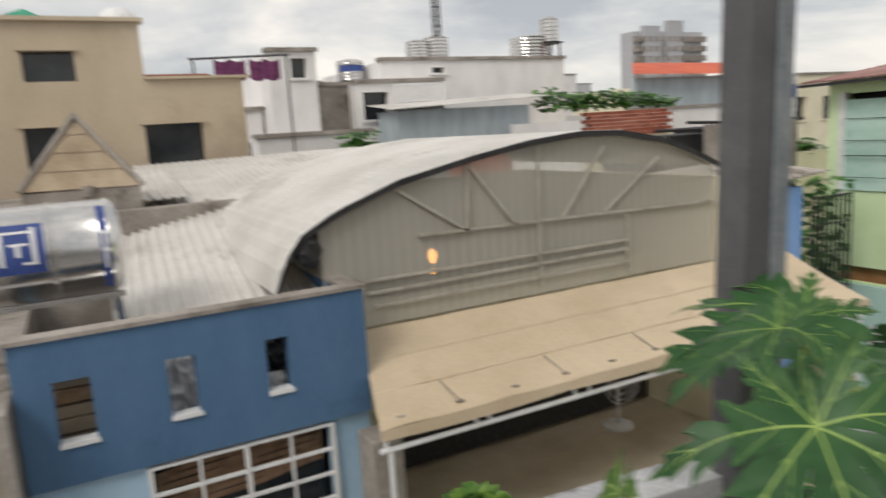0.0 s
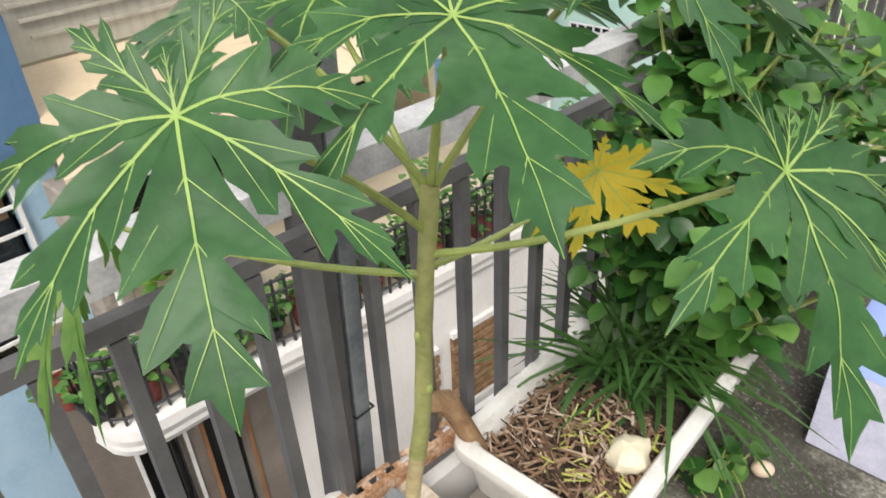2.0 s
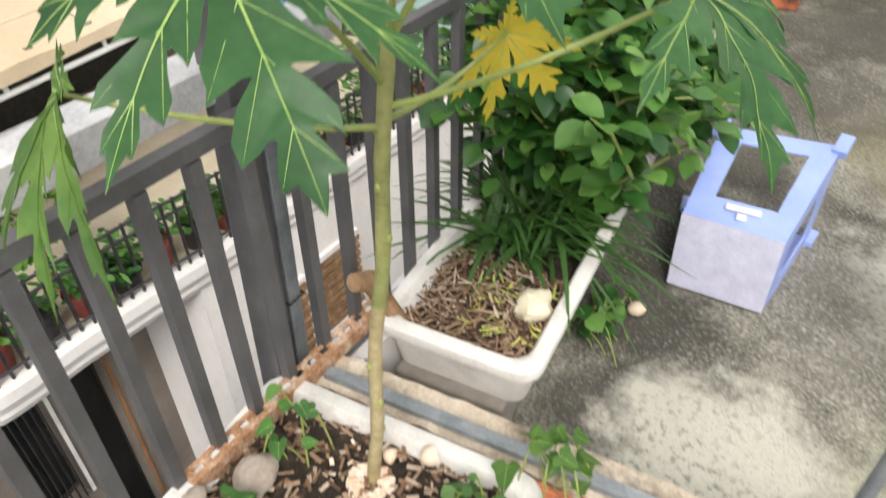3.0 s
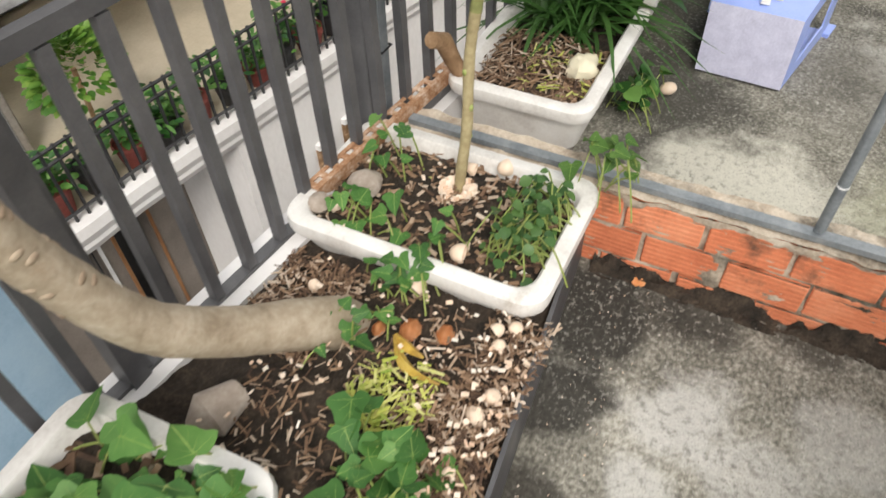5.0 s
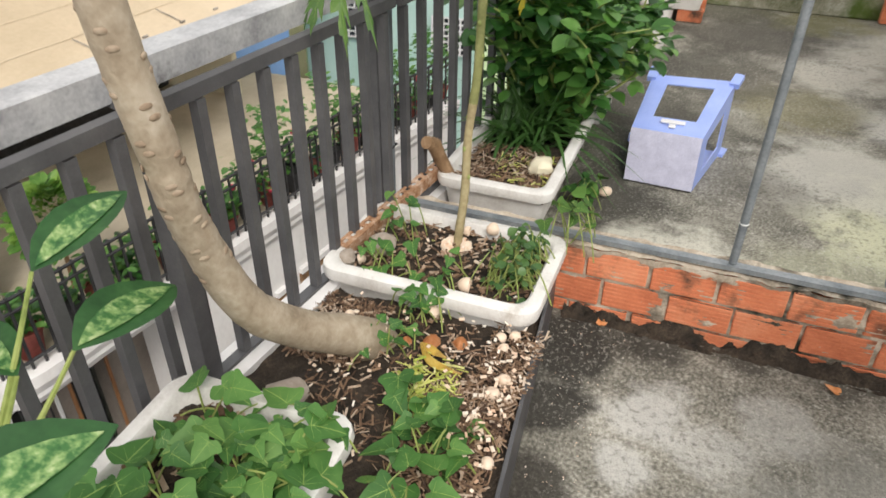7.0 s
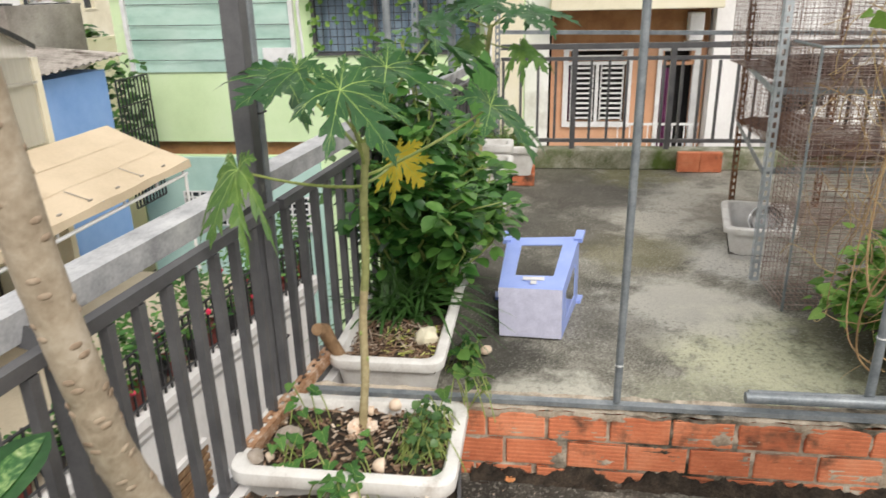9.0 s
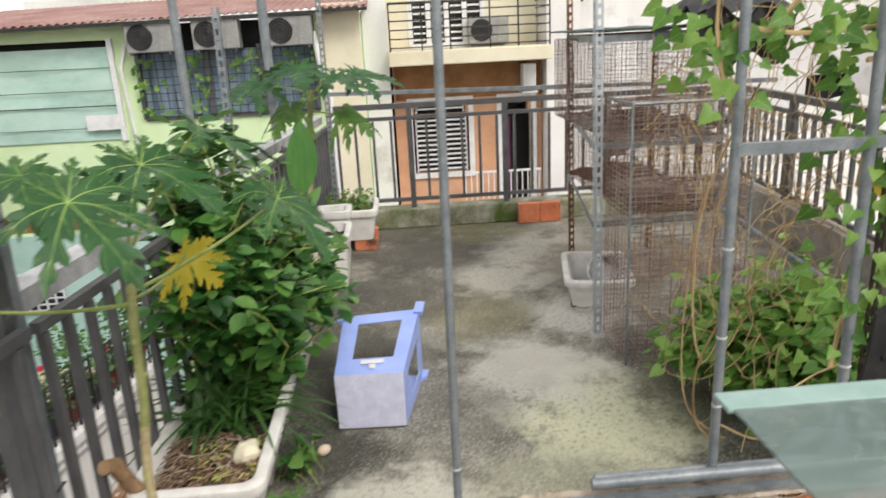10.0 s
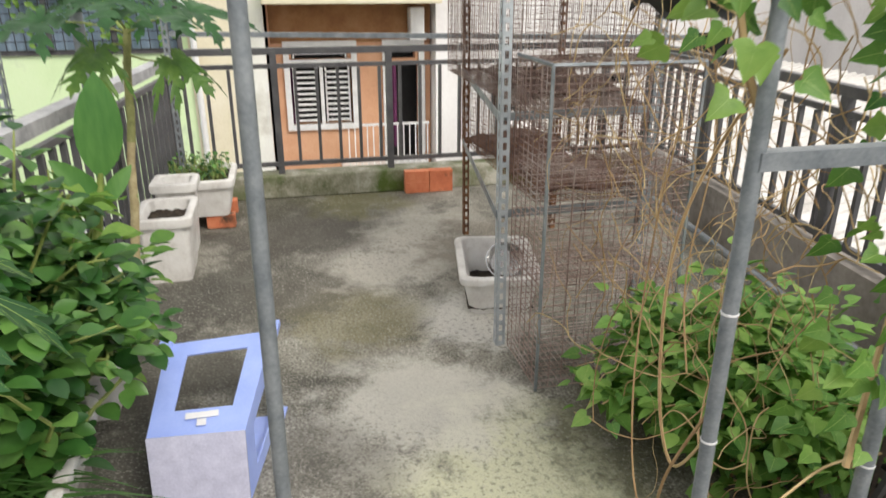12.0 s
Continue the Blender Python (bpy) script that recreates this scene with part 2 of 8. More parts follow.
PAPAYAPALE = mat("pale papaya leaf", [(0.05, 0.13, 0.025), (0.09, 0.19, 0.035), (0.16, 0.27, 0.05)], 7, 0.5, 0.2, 60, trans=0.35)
PAPAYAYELLOW = mat("yellowed papaya leaf", [(0.40, 0.36, 0.03), (0.58, 0.46, 0.04), (0.66, 0.52, 0.06)], 9, 0.55, 0.2, 60, trans=0.35)
VEIN = mat("leaf vein", [(0.20, 0.34, 0.07), (0.30, 0.45, 0.11), (0.40, 0.53, 0.16)], 9, 0.5, 0, 60, trans=0.2)
STALK = mat("green stalk", [(0.16, 0.21, 0.05), (0.27, 0.33, 0.09), (0.36, 0.40, 0.14)], 12, 0.5, 0.15, 90)
YOUNGBARK = mat("green young bark", [(0.17, 0.18, 0.06), (0.26, 0.27, 0.10), (0.36, 0.35, 0.15)], 14, 0.65, 0.3, 90, spread=0.35)
SCAR = mat("leaf scar bark", [(0.20, 0.14, 0.09), (0.31, 0.23, 0.16), (0.42, 0.34, 0.25)], 20, 0.8, 0.3, 90)
PAPTRUNK = mat("young papaya bark", [(0.26, 0.21, 0.11), (0.40, 0.33, 0.18), (0.52, 0.45, 0.27)], 14, 0.7, 0.3, 90, spread=0.35)
BARK = mat("smooth beige bark", [(0.27, 0.21, 0.145), (0.39, 0.32, 0.235), (0.50, 0.43, 0.34)], 11, 0.75, 0.5, 70, spread=0.4, dirt=((0.26, 0.17, 0.10), 7, 0.60, 0.72))
SHRUB = mat("shrub leaves", [(0.012, 0.055, 0.014), (0.038, 0.125, 0.024), (0.09, 0.22, 0.042), (0.19, 0.36, 0.085)], 4, 0.38, 0.15, 40, island=0.9, trans=0.25)
BLADE = mat("strap leaves", [(0.018, 0.062, 0.016), (0.050, 0.125, 0.028), (0.11, 0.205, 0.055)], 6, 0.45, 0.1, 60, island=0.7, trans=0.2)
VINELEAF = mat("sweet potato leaves", [(0.030, 0.105, 0.022), (0.075, 0.205, 0.042), (0.18, 0.35, 0.085)], 6, 0.55, 0.2, 60, island=0.7, trans=0.3)
LIME = mat("light vine leaves", [(0.045, 0.14, 0.025), (0.13, 0.28, 0.045), (0.29, 0.45, 0.09)], 6, 0.5, 0.15, 60, island=0.7, trans=0.4)
DRYVINE = mat("dry vine stems", [(0.22, 0.13, 0.06), (0.42, 0.29, 0.14), (0.60, 0.48, 0.25)], 10, 0.8, 0.2, 90, island=0.6)
REDFLOWER = mat("red petals", [(0.45, 0.01, 0.03), (0.62, 0.02, 0.07), (0.70, 0.05, 0.12)], 20, 0.5, 0, 60)
POT = mat("terracotta pot", [(0.14, 0.03, 0.02), (0.22, 0.05, 0.04), (0.28, 0.08, 0.06)], 10, 0.7, 0.1, 90)
BLACKPOT = mat("black plastic", [(0.012, 0.012, 0.013), (0.025, 0.025, 0.027), (0.045, 0.045, 0.047)], 14, 0.55, 0.15, 120)
BLUEWALL = mat("dark blue wall paint", [(0.055, 0.125, 0.235), (0.075, 0.155, 0.275), (0.095, 0.185, 0.315)], 1.6, 0.8, 0.1, 40, dirt=((0.045, 0.085, 0.14), 1.1, 0.58, 0.75), stretch=(1, 1, 0.35))
PALEBLUE = mat("pale blue wall paint", [(0.34, 0.52, 0.68), (0.42, 0.60, 0.76), (0.48, 0.66, 0.80)], 1.5, 0.8, 0.1, 40)
SKYBLUE = mat("sky blue wall paint", [(0.20, 0.36, 0.72), (0.25, 0.42, 0.78), (0.30, 0.47, 0.82)], 1.5, 0.8, 0.1, 40)
LIMEWALL = mat("pale green wall paint", [(0.60, 0.76, 0.44), (0.67, 0.83, 0.50), (0.72, 0.86, 0.56)], 0.9, 0.8, 0.1, 30, dirt=((0.42, 0.52, 0.36), 0.9, 0.62, 0.8))
MINTWALL = mat("mint wall paint", [(0.40, 0.60, 0.54), (0.48, 0.68, 0.62), (0.54, 0.73, 0.68)], 1.0, 0.8, 0.1, 30)
WHITEWALL = mat("white wall paint", [(0.68, 0.66, 0.65), (0.80, 0.78, 0.77), (0.87, 0.86, 0.85)], 0.8, 0.85, 0.1, 30, dirt=((0.42, 0.38, 0.34), 0.7, 0.60, 0.8), stretch=(1, 1, 0.5))
CREAM = mat("cream wall paint", [(0.66, 0.60, 0.44), (0.76, 0.70, 0.53), (0.82, 0.77, 0.62)], 0.9, 0.85, 0.1, 30)
PEACH = mat("peach plaster", [(0.50, 0.26, 0.15), (0.62, 0.34, 0.20), (0.70, 0.42, 0.27)], 0.8, 0.85, 0.1, 30)
BROWNWALL = mat("brown plaster", [(0.22, 0.10, 0.045), (0.30, 0.145, 0.06), (0.36, 0.19, 0.09)], 2.5, 0.9, 0.4, 30)
BEIGE = mat("bare cement render", [(0.40, 0.325, 0.235), (0.50, 0.415, 0.305), (0.57, 0.48, 0.37)], 0.5, 0.9, 0.15, 20, dirt=((0.34, 0.27, 0.19), 0.35, 0.56, 0.75), stretch=(1, 1, 0.5))
GREYWALL = mat("weathered cement", [(0.17, 0.15, 0.13), (0.30, 0.27, 0.24), (0.46, 0.42, 0.38)], 1.2, 0.9, 0.3, 30, dirt=((0.08, 0.065, 0.05), 1.5, 0.55, 0.7))
TARP = mat("beige canvas awning", [(0.50, 0.40, 0.27), (0.58, 0.47, 0.33), (0.65, 0.53, 0.38)], 0.9, 0.7, 0.1, 30, dirt=((0.42, 0.31, 0.20), 2.0, 0.64, 0.8))
TARPSEAM = mat("canvas seam", [(0.54, 0.44, 0.30), (0.62, 0.51, 0.36), (0.68, 0.57, 0.42)], 3, 0.7, 0.1, 30)
PALERUST = mat("pale flaking rust", [(0.20, 0.09, 0.04), (0.40, 0.22, 0.12), (0.62, 0.50, 0.40)], 30, 0.85, 0.4, 150, spread=0.5)
MOUNDLEAF = mat("young sweet potato leaves", [(0.07, 0.20, 0.04), (0.18, 0.36, 0.07), (0.33, 0.50, 0.12)], 6, 0.5, 0.2, 60, island=0.8, trans=0.35)
TIN = mat("grey sheet roofing", [(0.50, 0.48, 0.45), (0.62, 0.60, 0.57), (0.72, 0.70, 0.67)], 0.8, 0.6, 0.05, 20, metal=0.1, dirt=((0.27, 0.24, 0.21), 0.7, 0.55, 0.78))
REDTIN = mat("faded red sheet roofing", [(0.22, 0.10, 0.09), (0.32, 0.17, 0.15), (0.42, 0.28, 0.25)], 1.0, 0.6, 0.05, 20)
ORANGETIN = mat("orange sheet roofing", [(0.55, 0.09, 0.03), (0.66, 0.13, 0.05), (0.72, 0.18, 0.07)], 1.0, 0.6, 0.05, 20)
AGEDWHITE = mat("aged white casing", [(0.20, 0.20, 0.19), (0.30, 0.30, 0.29), (0.40, 0.40, 0.38)], 4, 0.5, 0.05, 60, dirt=((0.12, 0.11, 0.09), 3.0, 0.50, 0.70))
TERRACE = mat("pale terrace cement", [(0.42, 0.36, 0.27), (0.52, 0.45, 0.34), (0.60, 0.53, 0.42)], 1.4, 0.85, 0.2, 40)
# the balcony recess's shade, mixed into the plaster colour
SHADETAUPE = mat("plaster darkened for recess shade", [(0.15, 0.125, 0.105), (0.21, 0.18, 0.155), (0.27, 0.235, 0.205)], 1.3, 0.9, 0.2, 40)
# near-black that stands for the lack of light inside openings
DARK = mat("near-black unlit opening", [(0.010, 0.010, 0.010), (0.018, 0.018, 0.019), (0.03, 0.03, 0.03)], 2, 0.7, 0, 20)
DARKGLASS = mat("dark window glass", [(0.015, 0.02, 0.025), (0.03, 0.035, 0.04), (0.05, 0.055, 0.06)], 2, 0.08, 0, 20)
WHITEMETAL = mat("white painted metal", [(0.66, 0.66, 0.66), (0.76, 0.76, 0.76), (0.82, 0.82, 0.82)], 6, 0.4, 0.02, 60)
BLACKMETAL = mat("black painted iron", [(0.012, 0.012, 0.014), (0.022, 0.022, 0.024), (0.04, 0.04, 0.04)], 8, 0.45, 0.05, 60)
STAINLESS = mat("stainless steel", [(0.52, 0.51, 0.50), (0.62, 0.61, 0.60), (0.70, 0.70, 0.69)], 3, 0.22, 0.03, 40, metal=1.0)
BLUELABEL = mat("blue printed label", [(0.025, 0.05, 0.20), (0.035, 0.07, 0.26), (0.05, 0.09, 0.30)], 4, 0.5, 0, 40)
WHITEPRINT = mat("white print", [(0.72, 0.72, 0.74), (0.78, 0.78, 0.80), (0.82, 0.82, 0.83)], 6, 0.5, 0, 40)
SHEETGREEN = mat("pale green tarpaulin", [(0.36, 0.55, 0.47), (0.46, 0.65, 0.57), (0.54, 0.71, 0.64)], 1.6, 0.5, 0.6, 12, stretch=(1, 0.6, 1.6))
CURTAIN = mat("blue grey curtain", [(0.17, 0.24, 0.32), (0.24, 0.32, 0.42), (0.31, 0.40, 0.50)], 2.2, 0.7, 0.3, 30, stretch=(1, 6, 0.6))
BLUESHEET = mat("grey blue sheet metal", [(0.30, 0.36, 0.40), (0.40, 0.46, 0.50), (0.48, 0.54, 0.58)], 0.9, 0.6, 0.05, 20, stretch=(3, 1, 0.6))
OLDBRICK = mat("old red bricks", [(0.20, 0.05, 0.03), (0.32, 0.09, 0.05), (0.42, 0.15, 0.09)], 5, 0.9, 0.3, 40, island=0.5)
TANBLOCK = mat("tan roof slates", [(0.28, 0.21, 0.14), (0.38, 0.30, 0.21), (0.47, 0.38, 0.28)], 2.2, 0.9, 0.2, 30)
TOWER = mat("pale tower render", [(0.42, 0.42, 0.44), (0.47, 0.47, 0.49), (0.52, 0.52, 0.54)], 0.05, 0.9, 0, 1)
ROADGREY = mat("alley concrete", [(0.10, 0.10, 0.10), (0.16, 0.155, 0.15), (0.22, 0.21, 0.20)], 0.8, 0.9, 0.2, 20)
RUBBER = mat("black rubber sheet", [(0.012, 0.012, 0.013), (0.022, 0.022, 0.023), (0.04, 0.04, 0.04)], 12, 0.5, 0.2, 90)
STONE = mat("grey stone", [(0.26, 0.21, 0.17), (0.38, 0.32, 0.27), (0.50, 0.44, 0.38)], 12, 0.85, 0.3, 90)
DRYBOARD = mat("weathered wood", [(0.16, 0.09, 0.045), (0.28, 0.17, 0.09), (0.42, 0.28, 0.17)], 12, 0.85, 0.4, 90)
PURPLE = mat("purple cloth", [(0.10, 0.02, 0.07), (0.16, 0.04, 0.12), (0.22, 0.06, 0.16)], 5, 0.8, 0.1, 40)
BROWNCLOTH = mat("brown felt bedding", [(0.07, 0.04, 0.03), (0.13, 0.08, 0.065), (0.20, 0.13, 0.11)], 8, 0.95, 0.6, 60)


def lamp_mat(name, col, power):
    m = bpy.data.materials.new(name)
    m.use_nodes = True
    p = m.node_tree.nodes["Principled BSDF"]
    p.inputs["Base Color"].default_value = (*col, 1)
    p.inputs["Emission Color"].default_value, p.inputs["Emission Strength"].default_value = (*col, 1), power
    return m


def clear_mat(name, col, rough, seen):
    """Sheet plastic or glass: part clear, part milky gloss."""
    m = bpy.data.materials.new(name)
    m.use_nodes = True
    t = m.node_tree
    p = t.nodes["Principled BSDF"]
    nz = t.nodes.new("ShaderNodeTexNoise")
    nz.inputs["Scale"].default_value, nz.inputs["Detail"].default_value = 1.3, 5.0
    mr = t.nodes.new("ShaderNodeMapRange")
    mr.inputs["To Min"].default_value, mr.inputs["To Max"].default_value = seen - 0.12, seen + 0.12
    link(t, nz.outputs["Fac"], mr.inputs["Value"])
    p.inputs["Base Color"].default_value, p.inputs["Roughness"].default_value = (*col, 1), rough
    clear = t.nodes.new("ShaderNodeBsdfTransparent")
    clear.inputs["Color"].default_value = (0.93, 0.95, 0.93, 1)
    ms = t.nodes.new("ShaderNodeMixShader")
    link(t, mr.outputs["Result"], ms.inputs[0])
    link(t, clear.outputs["BSDF"], ms.inputs[1])
    link(t, p.outputs["BSDF"], ms.inputs[2])
    link(t, ms.outputs["Shader"], t.nodes["Material Output"].inputs["Surface"])
    return m


POLY = clear_mat("milky polycarbonate", (0.66, 0.63, 0.56), 0.22, 0.50)
GLASSTOP = clear_mat("greenish sheet glass", (0.20, 0.26, 0.25), 0.04, 0.62)
FROSTED = mat("frosted green glass", [(0.24, 0.36, 0.33), (0.30, 0.43, 0.40), (0.36, 0.49, 0.46)], 6, 0.3, 0.05, 60, spread=0.2)
GLOW = lamp_mat("warm bulb", (1.0, 0.42, 0.10), 2.5)


# ---- mesh helpers ----
class Shape:
    """Vertices and faces of one mesh, gathered in world metres."""

    def __init__(self):
        self.v, self.f = [], []

    def add(self, vs, fs):
        n = len(self.v)
        self.v += [tuple(p) for p in vs]
        self.f += [tuple(i + n for i in q) for q in fs]
        return self

    def box(self, x0, x1, y0, y1, z0, z1, bevel=0.0, m=None):
        if bevel <= 0:
            vs = [(x, y, z) for x in (x0, x1) for y in (y0, y1) for z in (z0, z1)]
            fs = [(0, 1, 3, 2), (4, 6, 7, 5), (0, 4, 5, 1), (2, 3, 7, 6), (0, 2, 6, 4), (1, 5, 7, 3)]
        else:
            bm = bmesh.new()
            bmesh.ops.create_cube(bm, size=1.0, matrix=Matrix.LocRotScale(((x0 + x1) / 2, (y0 + y1) / 2, (z0 + z1) / 2), None, (x1 - x0, y1 - y0, z1 - z0)))
            bmesh.ops.bevel(bm, geom=bm.edges[:], offset=bevel, segments=2, affect="EDGES", profile=0.5)
            bm.verts.index_update()
            vs, fs = [q.co.copy() for q in bm.verts], [[q.index for q in face.verts] for face in bm.faces]
            bm.free()
        if m is not None:
            vs = [m @ Vector(p) for p in vs]
        return self.add(vs, fs)

    def bar(self, a, b, w, h=None, up=(0, 0, 1)):
        """A rectangular bar from a to b, w across and h along up."""
        a, b = Vector(a), Vector(b)
        d = (b - a).normalized()
        s = d.cross(Vector(up))
        s = s.normalized() if s.length > 1e-4 else Vector((1, 0, 0))
        u = s.cross(d)
        h = w if h is None else h
        vs = [p + s * i * w / 2 + u * j * h / 2 for p in (a, b) for i, j in ((-1, -1), (1, -1), (1, 1), (-1, 1))]
        return self.add(vs, [(3, 2, 1, 0), (4, 5, 6, 7), (0, 1, 5, 4), (1, 2, 6, 5), (2, 3, 7, 6), (3, 0, 4, 7)])

    def tube(self, pts, radii, n=8, caps=True):
        pts = [Vector(p) for p in pts]
        if not hasattr(radii, "__len__"):
            radii = [radii] * len(pts)
        vs, fs = [], []
        side = None
        for i, p in enumerate(pts):
            d = (pts[min(i + 1, len(pts) - 1)] - pts[max(i - 1, 0)]).normalized()
            if side is None:
                side = d.orthogonal().normalized()
            side = (side - d * side.dot(d)).normalized()
            o = d.cross(side)
            vs += [p + (side * math.cos(2 * math.pi * k / n) + o * math.sin(2 * math.pi * k / n)) * radii[i] for k in range(n)]
        for i in range(len(pts) - 1):
            fs += [(i * n + k, i * n + (k + 1) % n, (i + 1) * n + (k + 1) % n, (i + 1) * n + k) for k in range(n)]
        if caps:
            fs += [tuple(range(n - 1, -1, -1)), tuple(range((len(pts) - 1) * n, len(pts) * n))]
        return self.add(vs, fs)

    def lathe(self, c, prof, n=20):
        """Rings of (radius, height) round the upright through c."""
        pts = [(c[0] + r * math.cos(2 * math.pi * k / n), c[1] + r * math.sin(2 * math.pi * k / n), c[2] + h) for r, h in prof for k in range(n)]
        fs = [(i * n + k, i * n + (k + 1) % n, (i + 1) * n + (k + 1) % n, (i + 1) * n + k) for i in range(len(prof) - 1) for k in range(n)]
        return self.add(pts, fs)

    def sheet(self, fn, nu, nv, thick=0.0):
        vs = [Vector(fn(i / nu, j / nv)) for i in range(nu + 1) for j in range(nv + 1)]
        fs = [(i * (nv + 1) + j, (i + 1) * (nv + 1) + j, (i + 1) * (nv + 1) + j + 1, i * (nv + 1) + j + 1) for i in range(nu) for j in range(nv)]
        if thick:
            nrm = (vs[nv + 1] - vs[0]).cross(vs[1] - vs[0]).normalized() * thick
            n = len(vs)
            vs += [p - nrm for p in vs]
            fs += [tuple(n + i for i in reversed(q)) for q in fs]
            rim = [i * (nv + 1) for i in range(nu + 1)] + [nu * (nv + 1) + j for j in range(1, nv + 1)] + [i * (nv + 1) + nv for i in range(nu - 1, -1, -1)] + [j for j in range(nv - 1, 0, -1)]
            fs += [(a, b, b + n, a + n) for a, b in zip(rim, rim[1:] + rim[:1])]
        return self.add(vs, fs)

    def ball(self, c, r, m=None, seg=10, ring=6, rough=0.0):
        vs, fs = [], []
        rx, ry, rz = r if hasattr(r, "__len__") else (r, r, r)
        for i in range(ring + 1):
            a = math.pi * i / ring
            for k in range(seg):
                b = 2 * math.pi * k / seg
                p = Vector((rx * math.sin(a) * math.cos(b), ry * math.sin(a) * math.sin(b), rz * math.cos(a)))
                if rough:
                    p *= 1 + rough * noise.noise(p * 2.2 / max(rx, ry, rz) + Vector(c) * 9)
                vs.append((m @ p if m is not None else p) + Vector(c))
        fs = [(i * seg + k, (i + 1) * seg + k, (i + 1) * seg + (k + 1) % seg, i * seg + (k + 1) % seg) for i in range(ring) for k in range(seg)]
        return self.add(vs, fs)


def mesh_of(name, shape, material, base=(0, 0, 0), smooth=False):
    me = bpy.data.meshes.new(name)
    b = Vector(base)
    me.from_pydata([Vector(p) - b for p in shape.v], [], shape.f)
    me.materials.append(material)
    if smooth:
        me.polygons.foreach_set("use_smooth", [True] * len(me.polygons))
        me.set_sharp_from_angle(angle=radians(42))
    me.update()
    return me


def world_base(ob):
    b = Vector((0, 0, 0))
    while ob is not None:
        b += ob.location
        ob = ob.parent
    return b


def thing(name, base, label, category, group="", kind=""):
    ob = new(name)
    ob.location = base
    ob.empty_display_size = 0.05
    return tagged(ob, label, category, group, kind)


def part(name, shape, material, parent, label="", smooth=False):
    ob = new(name, mesh_of(name, shape, material, world_base(parent), smooth))
    ob.parent = parent
    return tagged(ob, label)


def single(name, shape, material, base, label, category, group="", kind="", smooth=False):
    ob = new(name, mesh_of(name, shape, material, base, smooth))
    ob.location = base
    return tagged(ob, label, category, group, kind)


def structure(name, shape, material, label, category, smooth=False):
    return single(name, shape, material, (0, 0, 0), label, category, "", "structure", smooth)


def rail_y(x):
    """The left railing's line."""
    return 0.80 - 0.098 * x

# ---- setting: ground, own roof deck, kerbs ----
ground = Shape()
ground.box(-900, 900, -900, 900, -5.9, -5.6)
structure("ground", ground, ROADGREY, "grey concrete alley ground between the houses", "ground")


def deck_outline(shape, z0, z1, y_in=0.0):
    xs = (-3.2, 5.28)
    pts = [(xs[0], rail_y(xs[0]) + 0.16), (xs[1], rail_y(xs[1]) + 0.16), (xs[1], -2.6 - 0.105 * xs[1] - 0.05), (xs[0], -2.6 - 0.105 * xs[0] - 0.05)]
    vs = [(x, y, z) for z in (z0, z1) for x, y in pts]
    shape.add(vs, [(0, 1, 2, 3), (7, 6, 5, 4), (0, 4, 5, 1), (1, 5, 6, 2), (2, 6, 7, 3), (3, 7, 4, 0)])


deck = Shape()
deck.sheet(lambda u, v: (-3.2 + 8.48 * u, (-2.65 - 0.105 * (-3.2 + 8.48 * u)) * (1 - v) + (rail_y(-3.2 + 8.48 * u) + 0.16) * v, 0.006 * noise.noise(Vector((u * 9, v * 4, 0)))), 60, 28, 0.16)
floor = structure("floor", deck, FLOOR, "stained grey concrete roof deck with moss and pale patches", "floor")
own = Shape()
deck_outline(own, -5.6, -0.17)
structure("wall_below_deck", own, WHITEWALL, "white painted wall of the building under the deck", "wall")

kerb = Shape()
kerb.box(5.10, 5.28, -3.2, 0.34, 0.0, 0.17, 0.012)
structure("kerb_far", kerb, KERBTOP, "mossy cement kerb under the far railing", "kerb")
kerb = Shape()
a, b = Vector((0.0, -2.6, 0)), Vector((5.1, -2.6 - 0.105 * 5.1, 0))
kerb.bar(a + Vector((0, 0, 0.15)), b + Vector((0, 0, 0.15)), 0.14, 0.30)
kerb.bar(Vector((-3.2, -2.264, 0.15)), a + Vector((0, 0, 0.15)), 0.14, 0.30)
structure("kerb_side", kerb, GREYWALL, "stained cement kerb under the side railing", "kerb")
kerb = Shape()
kerb.bar((1.02, rail_y(1.02), 0.10), (5.10, rail_y(5.10), 0.10), 0.10, 0.20)
kerb.bar((-3.2, rail_y(-3.2), 0.11), (1.02, rail_y(1.02), 0.11), 0.10, 0.22)
structure("kerb_left", kerb, WHITEWALL, "pale cement kerb under the railing beside the alley", "kerb")


